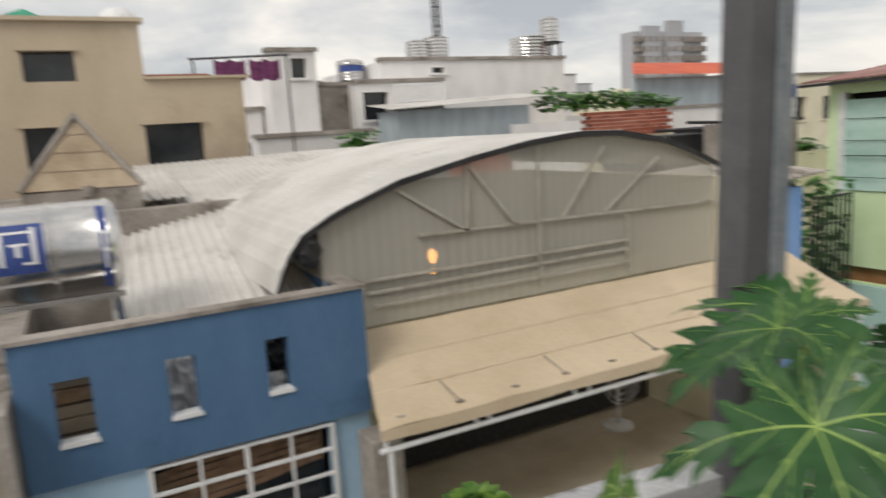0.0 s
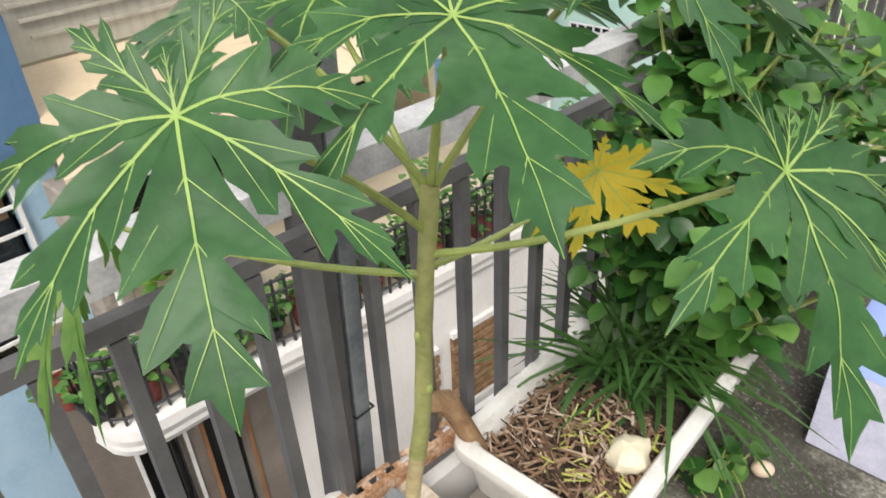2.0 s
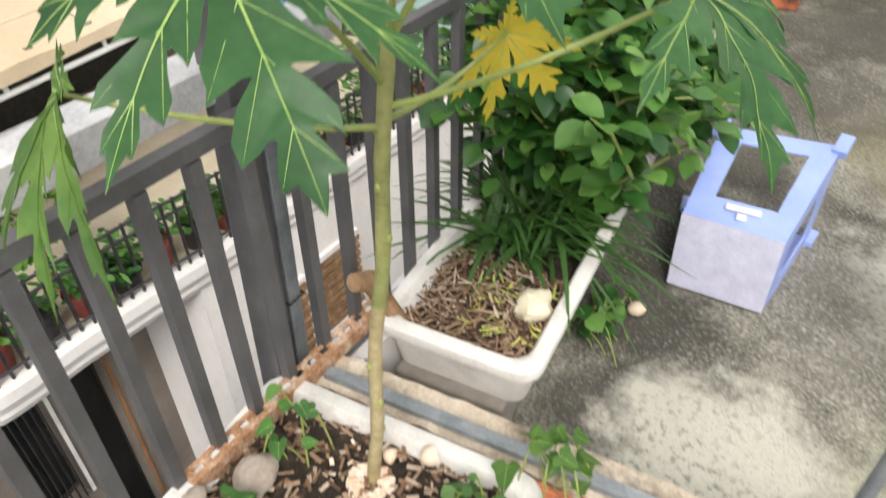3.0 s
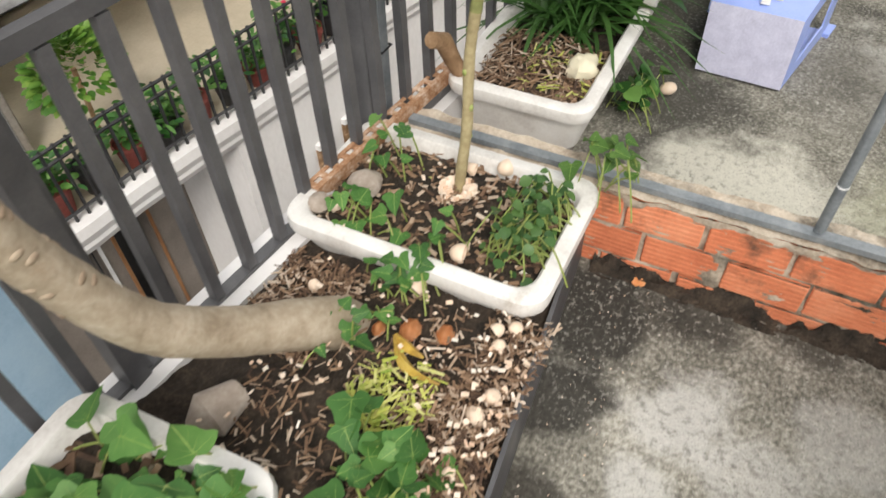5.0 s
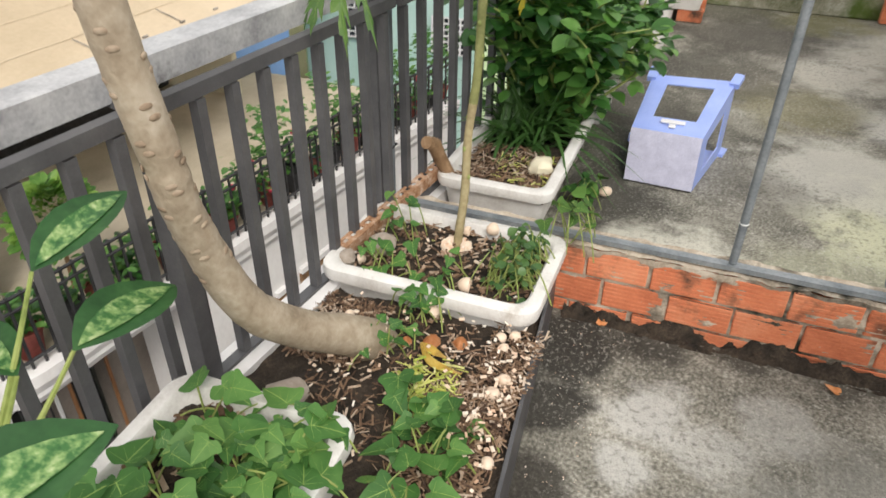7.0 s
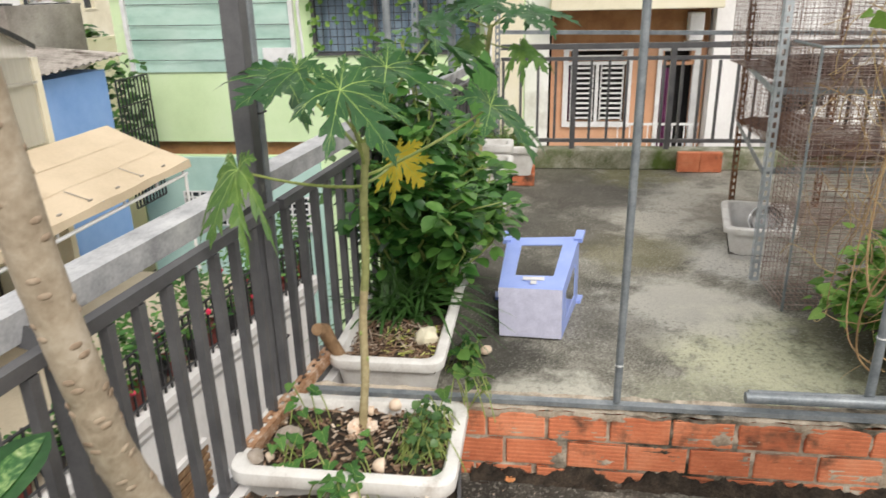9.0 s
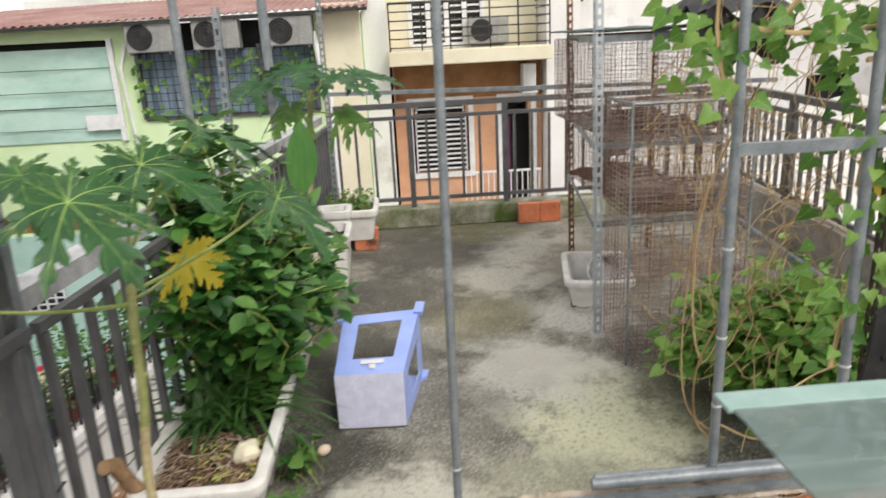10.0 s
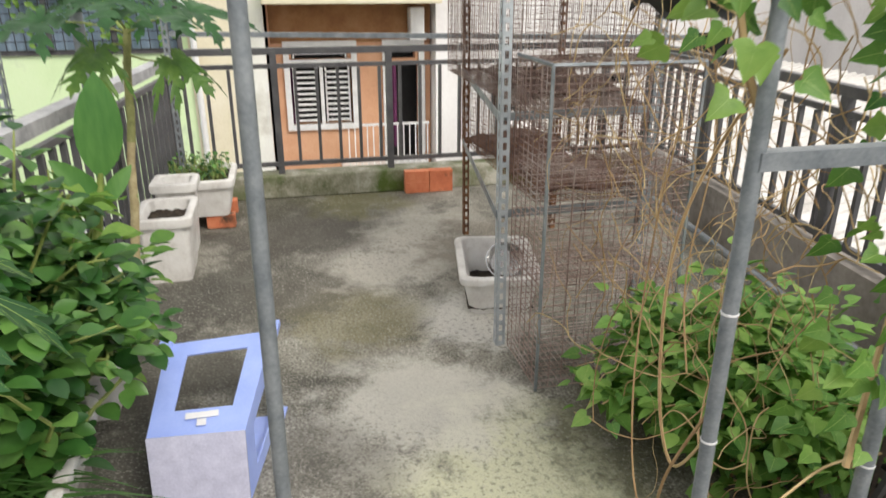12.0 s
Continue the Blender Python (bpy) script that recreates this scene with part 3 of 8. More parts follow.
def railing(name, p, q, z0, z1, top, posts, pitch, label, skip=(), bw=0.028, first=0.0):
    """A steel railing from p to q: wide top rail, second rail, foot rail, square balusters."""
    p, q = Vector((*p, 0)), Vector((*q, 0))
    d = (q - p)
    length, d = d.length, d.normalized()
    th = thing(name, (p.x, p.y, z0), label, "railing")
    up = lambda z: Vector((0, 0, z))
    if top:
        s = Shape()
        o = Vector((-d.y, d.x, 0)) * (top[3] if len(top) > 3 else 0.0)
        s.bar(p + o + up(top[0]), q + o + up(top[0]), top[1], top[2])
        part("top_rail", s, STEELTOP if top[1] > 0.05 else STEEL, th, "worn pale grey top rail" if top[1] > 0.05 else "")
    s = Shape()
    s.bar(p + up(z1), q + up(z1), 0.028, 0.030)
    part("upper_rail", s, STEEL, th)
    s = Shape()
    s.bar(p + up(z0 + 0.02), q + up(z0 + 0.02), 0.03, 0.03)
    part("foot_rail", s, STEEL, th)
    s = Shape()
    s.bar((0, 0, 0), (0, 0, z1 - z0 - 0.05), bw, bw, up=(0, 1, 0))
    me = mesh_of("baluster", s, STEEL)
    k = first
    while k < length - 0.02:
        w = p + d * k + up(z0 + 0.03)
        if not any(a < w.x < b for a, b in skip):
            bal = new("baluster", me)
            bal.parent = th
            bal.location = w - th.location
            bal.rotation_euler = (0, 0, math.atan2(d.y, d.x))
        k += pitch
    for k in posts:
        s = Shape()
        w = p + d * k
        s.bar(w + up(z0 - 0.08), w + up(top[0] if top and len(top) < 4 else z1), 0.045, 0.045, up=(0, 1, 0))
        if top and len(top) > 3:
            s.bar(w + up(z1), w + o + up(top[0] - 0.02), 0.04, 0.04, up=(0, 1, 0))
        part("post", s, STEEL, th)
    return th


railing("railing", (-2.2, rail_y(-2.2)), (0.93, rail_y(0.93)), 0.195, 0.910, (0.950, 0.085, 0.06, 0.10), (0.45, 1.35, 2.25), 0.1022, "grey steel balcony railing with a worn top rail, beside the alley", first=0.026, bw=0.024)
railing("railing", (0.965, rail_y(0.965)), (5.10, rail_y(5.10)), 0.195, 0.905, (0.955, 0.085, 0.06, 0.10), (1.4, 2.8), 0.1135, "grey steel railing along the planted edge of the deck", first=0.026, bw=0.024)
railing("railing", (5.17, 0.27), (5.17, -3.12), 0.22, 0.93, (1.03, 0.04, 0.045), (0.62, 1.42, 2.3, 3.1), 0.148, "dark grey steel railing at the far edge of the deck", first=0.02, bw=0.022)
railing("railing", (0.4, -2.642), (5.10, -3.135), 0.32, 0.93, (1.03, 0.05, 0.05), (0.9, 2.4, 3.7), 0.13, "dark grey steel railing on the side kerb", bw=0.024)

# the tall column beside the kerb, leaning a little
col = thing("column", (0.88, 0.75, 0.0), "dark grey steel box column rising behind the railing", "column")


def leaning(s):
    s.v = [(x + 0.048 * z, y + 0.012 * z, z) for x, y, z in s.v]
    return s


part("box_section", leaning(Shape().box(0.853, 0.911, 0.729, 0.787, 0.0, 3.6, 0.005)), STEEL, col)
part("conduit", leaning(Shape().box(0.916, 0.954, 0.727, 0.763, 0.0, 3.6, 0.003)), ANGLE, col, "lighter grey square tube")
for z in (0.45, 1.18, 2.2):
    s = Shape()
    s.tube([(0.914, 0.768, z), (0.912, 0.722, z), (0.958, 0.722, z), (0.959, 0.766, z)], 0.003, 6)
    part("wire_tie", leaning(s), BLACKMETAL, col)


def slotted_angle(name, p, q, label, w=0.038, open_dir=(1, 1), material=None, slots=True, group="trellis posts"):
    """An upright L-section with slots punched through both flanges."""
    material = material or ANGLE
    th = thing(name, p, label, "post", group)
    ux, uy = open_dir
    h = q[2] - p[2]
    if not slots:
        s = Shape()
        m = Matrix.Translation(Vector(p))
        s.box(0, w * ux, -0.002, 0.002, 0, h, m=m)
        s.box(-0.002, 0.002, 0.0021 * uy, w * uy, 0, h, m=m)
        part("angle", s, material, th)
        return th
    s = Shape()
    n = int(h / 0.05)
    lean = Vector(q) - Vector(p) - Vector((0, 0, h))
    for i in range(n):
        z = i * h / n
        z2 = (i + 1) * h / n
        for flange in (0, 1):
            for a0, a1, c0, c1 in ((0, 0.3, 0, 1), (0.7, 1, 0, 1), (0.3, 0.7, 0, 0.42)):
                za, zb = z + (z2 - z) * c0, z + (z2 - z) * c1
                quad = []
                for zz in (za, zb):
                    o = Vector(p) + lean * (zz / h) + Vector((0, 0, zz))
                    for aa in (a0, a1):
                        for tt in (0, 0.0025):
                            quad.append(o + (Vector((aa * w * ux, tt * uy, 0)) if flange == 0 else Vector((tt * ux, aa * w * uy, 0))))
                s.add(quad, [(0, 2, 6, 4), (1, 5, 7, 3), (0, 1, 3, 2), (4, 6, 7, 5), (0, 4, 5, 1), (2, 3, 7, 6)])
    part("angle", s, material, th)
    return th


def round_post(name, p, q, r, label, bands=()):
    th = thing(name, p, label, "post", "trellis posts")
    s = Shape()
    s.tube([p, [(a + b) / 2 for a, b in zip(p, q)], q], r, 10)
    part("tube", s, ANGLE, th, smooth=True)
    for k in bands:
        c = [a + (b - a) * k for a, b in zip(p, q)]
        s = Shape()
        s.tube([c, (c[0], c[1], c[2] + 0.004)], r * 1.10, 10)
        part("wire_tie", s, WHITEMETAL, th, smooth=True)
    return th


# ---- brick kerb across the deck (bricks come last) ----
mort = Shape()
mort.sheet(lambda u, v: (0.9130 - 0.010 * max(0.0, v - 0.84) / 0.16 + 0.016 * noise.noise(Vector((u * 46, v * 5, 3))) + 0.005 * noise.noise(Vector((u * 200, v * 22, 8))), 0.70 - 3.2 * u, 0.262 * v), 260, 26)
mort.box(0.932, 1.0, -2.55, 0.66, 0.0, 0.262)
mort.sheet(lambda u, v: (0.905 + 0.10 * v, 0.70 - 3.2 * u, 0.262 + 0.012 * noise.noise(Vector((u * 60, v * 3, 11)))), 200, 5)
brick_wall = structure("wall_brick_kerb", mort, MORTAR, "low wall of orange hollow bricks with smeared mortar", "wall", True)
s = Shape()
s.sheet(lambda u, v: (0.85 + 0.058 * v, 0.12 - 2.6 * u, -0.003 + max(0.0, 0.040 * v * v + 0.042 * v * noise.noise(Vector((u * 19, v * 2, 5))) + 0.030 * v * noise.noise(Vector((u * 90, v * 6, 1))))), 260, 10)
structure("dirt_ridge", s, SOIL, "black dirt and moss heaped along the wall's foot", "dirt", True)
s = Shape()
s.bar((0.936, 0.66, 0.281), (0.936, -2.5, 0.281), 0.028, 0.004)
s.bar((0.9235, 0.66, 0.273), (0.9235, -2.5, 0.273), 0.003, 0.0116)
single("steel_angle", s, ANGLE, (0.945, 0, 0.28), "grey steel angle laid along the top of the brick wall", "steel angle")
s = Shape()
s.tube([(0.955, -0.72, 0.315), (0.965, -2.2, 0.315)], 0.018, 10)
s.tube([(0.995, -0.74, 0.305), (1.0, -2.2, 0.305)], 0.013, 10)
single("steel_tube", s, ANGLE, (0.96, -0.72, 0.30), "grey steel tubes lying on the brick wall", "tube", smooth=True)

round_post("trellis_post", (0.94, -0.335, 0.287), (0.95, -0.345, 2.6), 0.0118, "slim grey steel post standing on the brick wall", (0.055,))
round_post("trellis_post", (0.985, -1.085, 0.287), (1.0, -1.10, 2.6), 0.0140, "slim grey steel post wound with dry vines", (0.10, 0.19, 0.30))
round_post("trellis_post", (0.985, -1.455, 0.287), (1.0, -1.44, 2.6), 0.0155, "grey steel post among vine leaves on the brick wall", (0.14,))
s = Shape()
s.bar((0.99, -1.09, 1.245), (0.99, -2.3, 1.245), 0.03, 0.03)
single("crossbar", s, ANGLE, (0.99, -1.09, 1.24), "grey steel crossbar fixed between the trellis posts", "crossbar")
slotted_angle("slotted_post", (1.02, -1.52, 0.0), (1.03, -1.52, 2.6), "dark slotted steel angle post by the vines", material=DARKRUST, open_dir=(-1, -1))
round_post("trellis_post", (2.44, rail_y(2.44) + 0.10, 0.985), (2.42, rail_y(2.44) + 0.10, 2.7), 0.019, "slim grey steel post standing on the railing", ())
round_post("trellis_post", (3.83, rail_y(3.83) + 0.10, 0.985), (3.80, rail_y(3.83) + 0.10, 2.9), 0.030, "grey steel post standing on the railing", ())
slotted_angle("slotted_post", (2.95, rail_y(2.95) + 0.09, 0.985), (2.99, rail_y(2.95) + 0.09, 1.75), "short slotted steel angle post on the railing", w=0.035)
slotted_angle("slotted_post", (4.82, 0.26, 0.0), (4.80, 0.26, 2.7), "slotted steel angle post at the corner of the deck", w=0.038)
s = Shape()
s.bar((5.05, 0.28, 1.16), (4.10, -2.9, 1.16), 0.035, 0.03)
single("brace_bar", s, ANGLE, (5.05, 0.28, 1.16), "thin grey steel bar running across above the railing", "bar")

# ---- planted bed: soil, metal edging ----
def bed_front(x):
    return 0.066 + 0.10 * (x + 0.03)


bed = Shape()
bed.sheet(lambda u, v: (-1.9 + 2.80 * u, bed_front(-1.9 + 2.8 * u) * (1 - v) + (rail_y(-1.9 + 2.8 * u) - 0.045) * v,
                        0.205 + 0.02 * noise.noise(Vector((u * 14, v * 5, 0))) + 0.012 * noise.noise(Vector((u * 60, v * 22, 4)))), 150, 50, 0.2)
structure("bed_soil", bed, SOIL, "raised bed of dark soil littered with kitchen scraps", "soil", True)
edge = Shape()
edge.bar((-1.9, bed_front(-1.9) - 0.004, 0.11), (0.905, bed_front(0.905) - 0.004, 0.11), 0.004, 0.22)
edge.bar((-1.9, bed_front(-1.9) - 0.006, 0.222), (0.905, bed_front(0.905) - 0.006, 0.222), 0.009, 0.004)
structure("bed_edging", edge, STEEL, "grey sheet metal edging of the raised bed", "edging")
# slotted rusty angle on the back edge of the bed
th = thing("rusty_angle", (0.4, 0.66, 0.25), "rusty slotted steel angle lying along the railing", "steel angle")
s = Shape()
m = Matrix.Translation((0.58, 0.715, 0.296)) @ Matrix.Rotation(radians(-6.5), 4, "Z")
for i in range(15):
    for b0, b1, c in ((0.0, 0.3, 1), (0.7, 1.0, 1), (0.3, 0.7, 0.45)):
        s.box(0.04 * i, 0.04 * (i + c), 0.036 * b0, 0.036 * b1, 0.0, 0.004, m=m)
s.box(0.0, 0.60, -0.004, -0.0002, -0.036, 0.004, m=m)
part("angle", s, PALERUST, th)

# ---- white trays ----
def tray(base, lx, ly, h, rim, wall_in, label, soil_z=None, name="planter_tray", rot=0.0, material=None, group="white planters"):
    """A moulded trough: rounded rectangular lip, tapering walls, floor."""
    material = material or WHITEPLASTIC
    th = thing(name, base, label, "planter", group)
    m = Matrix.Translation(Vector(base)) @ Matrix.Rotation(radians(rot), 4, "Z")

    def ring(inset, z, rad):
        out = []
        for cx, cy, a0 in ((1, 1, 0), (-1, 1, 90), (-1, -1, 180), (1, -1, 270)):
            for k in range(5):
                a = radians(a0 + 22.5 * k)
                out.append(m @ Vector((cx * (lx / 2 - inset - rad) + rad * math.cos(a), cy * (ly / 2 - inset - rad) + rad * math.sin(a), z)))
        return out

    r0 = min(lx, ly) * 0.13
    rings = [ring(wall_in + 0.012, 0.0, r0 * 0.7), ring(0.022, h - rim, r0 * 0.9), ring(0.004, h - rim + 0.001, r0), ring(0.0, h - rim * 0.5, r0), ring(0.003, h - 0.005, r0), ring(0.010, h, r0),
             ring(0.036, h, r0 * 0.85), ring(0.042, h - 0.006, r0 * 0.8), ring(wall_in + 0.040, 0.012, r0 * 0.6)]
    s = Shape()
    n = len(rings[0])
    s.add([p for r in rings for p in r], [(i * n + k, i * n + (k + 1) % n, (i + 1) * n + (k + 1) % n, (i + 1) * n + k) for i in range(len(rings) - 1) for k in range(n)] + [tuple(range(n - 1, -1, -1)), tuple((len(rings) - 1) * n + k for k in range(n))])
    part("trough", s, material, th, smooth=True)
    if soil_z:
        s = Shape()
        s.sheet(lambda u, v: m @ Vector(((u - 0.5) * (lx - 0.085), (v - 0.5) * (ly - 0.085), soil_z + 0.012 * noise.noise(Vector((u * 9 + base[0] * 7, v * 7, 0))) + 0.007 * noise.noise(Vector((u * 33, v * 25, base[0]))))), 36, 28)
        part("soil", s, SOIL, th, "dark damp soil", smooth=True)
    return th


tray((0.680, 0.437, 0.155), 0.415, 0.635, 0.14, 0.045, 0.03, "white plastic trough with a young papaya, on the bed", 0.105)
tray((1.62, 0.445, 0.14), 1.04, 0.42, 0.155, 0.04, 0.03, "long white trough with strap leaves, by the railing", 0.10)
tray((-0.262, 0.548, 0.20), 0.43, 0.43, 0.165, 0.045, 0.03, "white plastic trough overgrown with sweet potato leaves", 0.125, rot=2)
tray((3.20, -1.375, 0.0), 0.60, 0.40, 0.20, 0.038, 0.045, "white trough with a metal bowl, under the wire cages", 0.03, rot=-11)
tray((3.86, 0.26, 0.0), 0.42, 0.30, 0.36, 0.05, 0.03, "tall white planter box against the railing", 0.30)
tray((4.70, 0.17, 0.09), 0.50, 0.46, 0.24, 0.05, 0.04, "white trough with herbs raised on bricks", 0.2)
tray((4.22, 0.25, 0.0), 0.26, 0.26, 0.42, 0.05, 0.03, "worn white bucket box by the railing", 0.36)
# ---- houses across the alley ----
def panel_with_holes(shape, axis, at, thick, u0, u1, z0, z1, holes):
    """A wall in the plane axis = at, from u0 to u1 and z0 to z1, with rectangular openings (u0, u1, z0, z1)."""
    us = sorted({u0, u1, *(h[0] for h in holes), *(h[1] for h in holes)})
    zs = sorted({z0, z1, *(h[2] for h in holes), *(h[3] for h in holes)})
    for a, b in zip(us, us[1:]):
        for c, d in zip(zs, zs[1:]):
            mu, mz = (a + b) / 2, (c + d) / 2
            if any(h[0] < mu < h[1] and h[2] < mz < h[3] for h in holes):
                continue
            if axis == "y":
                shape.box(a, b, at, at + thick, c, d)
            else:
                shape.box(at, at + thick, a, b, c, d)


def grille(shape, axis, at, u0, u1, z0, z1, nu, nz, w):
    for i in range(nu + 1):
        u = u0 + (u1 - u0) * i / nu
        shape.box(*((u - w / 2, u + w / 2, at - w / 2, at + w / 2) if axis == "y" else (at - w / 2, at + w / 2, u - w / 2, u + w / 2)), z0, z1)
    for j in range(nz + 1):
        z = z0 + (z1 - z0) * j / nz
        shape.box(*((u0, u1, at - w * 0.4, at + w * 0.4) if axis == "y" else (at - w * 0.4, at + w * 0.4, u0, u1)), z - w / 2, z + w / 2)


# the blue house
house = thing("blue_house", (0.7, 5.0, -5.6), "blue painted house with a slotted roof parapet", "house")
s = Shape()
slots = [(-0.28, -0.06, -0.28, 0.15), (0.41, 0.60, -0.26, 0.16), (1.09, 1.26, -0.24, 0.165)]
panel_with_holes(s, "y", 5.0, 0.12, -0.50, 1.87, -0.56, 0.43, slots)
s.box(1.75, 1.87, 5.1205, 8.6, -0.56, 0.43)
part("parapet", s, BLUEWALL, house, "dark blue parapet")
s = Shape()
s.bar((-0.52, 5.06, 0.445), (1.89, 5.06, 0.445), 0.16, 0.03)
s.bar((1.81, 5.14, 0.445), (1.81, 8.6, 0.445), 0.16, 0.03)
part("coping", s, GREYWALL, house, "grey cement coping")
for u0, u1, z0, z1 in slots:
    s = Shape()
    s.box(u0 - 0.006, u1 + 0.012, 4.985, 5.10, z0 - 0.02, z0 + 0.012)
    part("slot_sill", s, WHITEMETAL, house, "white sill of a wall slot")
s = Shape()
win = (0.22, 1.54, -2.0, -0.585)
panel_with_holes(s, "y", 5.06, 0.12, -0.50, 1.87, -5.6, -0.5605, [win])
s.box(1.75, 1.869, 5.1805, 8.6, -5.6, -0.5605)
s.box(-0.5, -0.4, 5.1805, 8.6, -5.6, -0.5605)
part("wall", s, PALEBLUE, house, "pale blue wall")
s = Shape()
s.box(-0.4, 1.74, 5.14, 8.6, -0.66, -0.5)
part("roof_slab", s, GREYWALL, house)
wn = part("window", Shape().box(0.22, 1.54, 5.30, 5.32, -2.0, -0.59), DARKGLASS, house, "dark window behind white bars")
for k in range(8):
    z = -2.0 + 0.2 * k
    part("cross_bar", Shape().box(0.22, 1.54, 5.018, 5.042, z - 0.012, z + 0.012), WHITEMETAL, wn, "white security bar")
for x, w in ((0.22, 0.016), (0.55, 0.009), (0.88, 0.016), (1.21, 0.009), (1.54, 0.016)):
    part("upright_bar", Shape().box(x - w, x + w, 5.012, 5.048, -2.0, -0.59), WHITEMETAL, wn, "white security bar")
for k in range(7):
    s = Shape()
    s.sheet(lambda u, v: (0.26 + u * 1.25, 5.24 + 0.02 * math.sin(9 * u + k), -0.74 - 0.05 * k - 0.045 * v + 0.12 * u), 10, 1, 0.004)
    part("blind_slat", s, STRAW, wn, "tilted blind slat")
s = Shape()
s.box(1.70, 1.96, 4.62, 4.92, -5.6, -0.65, 0.02)
single("pillar", s, GREYWALL, (1.83, 4.77, -5.6), "weathered cement pillar beside the blue house", "pillar")
s = Shape()
s.box(-3.5, -0.52, 4.7, 9.0, -5.6, 0.1)
single("grey_house", s, GREYWALL, (-2, 5, -5.6), "stained cement house beside the blue one", "house")


def roof_sheet(s, a, b, c, d, ribs, h=0.03):
    """Corrugated roofing between the edges a-b and d-c."""
    a, b, c, d = map(Vector, (a, b, c, d))
    n = ribs * 4
    s.sheet(lambda u, v: (a.lerp(b, u)).lerp(d.lerp(c, u), v) + Vector((0, 0, h * (0, 1, 1, 0)[round(u * n) % 4])), n, 6, 0.01)


# what is stored behind the parapet's slots
th = thing("plank_stack", (-0.17, 5.28, -0.5), "stack of weathered planks behind the blue parapet", "planks")
for k in range(6):
    part("plank", Shape().box(-0.40, 0.06, 5.22 + 0.01 * (k % 2), 5.36, -0.49 + 0.105 * k, -0.395 + 0.105 * k - 0.012 * (k % 2), 0.004), (TANBLOCK, DRYBOARD)[k == 4], th)
for x0, x1, m, lab in ((0.36, 0.68, WHITEWALL, "crumpled white plastic sheet behind the blue parapet"), (1.02, 1.34, BLACKPOT, "crumpled dark sheet behind the blue parapet")):
    s = Shape()
    s.sheet(lambda u, v: (x0 + (x1 - x0) * u, 5.30 + 0.09 * noise.noise(Vector((u * 6 + x0, v * 9, 2))), -0.49 + 0.62 * v), 26, 34, 0.01)
    single("crumpled_sheet", s, m, ((x0 + x1) / 2, 5.3, -0.49), lab, "sheet", "stored sheets")
s = Shape()
s.sheet(lambda u, v: (1.10 + 0.16 * u, 5.20 + 0.04 * noise.noise(Vector((u * 9, v * 9, 5))), -0.49 + 0.34 * v), 12, 14, 0.008)
single("plastic_bag", s, WHITEPLASTIC, (1.18, 5.2, -0.49), "white plastic bag behind the blue parapet", "bag")

# roofs behind the parapet
s = Shape()
roof_sheet(s, (0.10, 5.3, 0.10), (2.0, 5.5, 0.25), (2.2, 8.8, 0.95), (0.30, 8.6, 0.60), 18, 0.03)
single("sheet_roof", s, TIN, (1.2, 6, 0.12), "pale grey corrugated roof behind the blue parapet", "roof")
s = Shape()
roof_sheet(s, (0.9, 9.2, 0.78), (5.0, 9.2, 0.95), (5.2, 13.5, 1.36), (1.0, 13.5, 1.30), 34, 0.03)
roof_sheet(s, (0.4, 9.5, 0.95), (1.3, 9.5, 0.95), (1.4, 12.5, 1.25), (0.4, 12.5, 1.25), 8, 0.03)
single("sheet_roof", s, TIN, (3, 11, 0.8), "long grey corrugated roof over the neighbouring houses", "roof")
s = Shape()
s.box(0.4, 5.2, 9.25, 13.4, -5.6, 0.74)
s.box(-3.0, 0.39, 8.7, 13.0, -5.6, 0.95)
single("low_house", s, GREYWALL, (2, 11, -5.6), "grey cement house under the long sheet roof", "house")
s = Shape()
s.box(0.35, 1.75, 8.65, 8.8, 0.62, 0.93, 0.02)
s.ball((1.38, 8.6, 0.93), 0.05)
single("parapet_ledge", s, GREYWALL, (1, 8.7, 0.6), "dark cement ledge with a lamp on the roof", "ledge")
# pointed slate roof
th = thing("pointed_roof", (0.11, 9.4, 1.0), "small pointed roof of tan slates", "roof")
ap = Vector((0.13, 9.5, 2.02))
cs = [Vector((-0.52, 9.0, 1.20)), Vector((0.74, 9.0, 1.18)), Vector((0.8, 10.2, 1.2)), Vector((-0.55, 10.2, 1.2))]
s = Shape()
for i in range(4):
    a, b = cs[i], cs[(i + 1) % 4]
    for k in range(4):
        f0, f1 = k / 4, (k + 1) / 4 + 0.012
        o = Vector((0, -0.012, 0))
        s.add([a.lerp(ap, f0) + o, b.lerp(ap, f0) + o, b.lerp(ap, min(f1, 1)), a.lerp(ap, min(f1, 1))], [(0, 1, 2, 3)])
part("slates", s, TANBLOCK, th)
s = Shape()
for a in cs:
    s.tube([a + Vector((0, -0.02, 0.01)), ap + Vector((0, -0.02, 0.02))], 0.03, 6)
part("ridge", s, GREYWALL, th, "grey ridge tiles")
s = Shape()
s.box(-0.50, 0.72, 9.0, 10.1, 0.7, 1.18)
s.box(0.10, 0.22, 8.96, 9.0, 1.10, 1.22)
part("base", s, GREYWALL, th, "dark cement base")

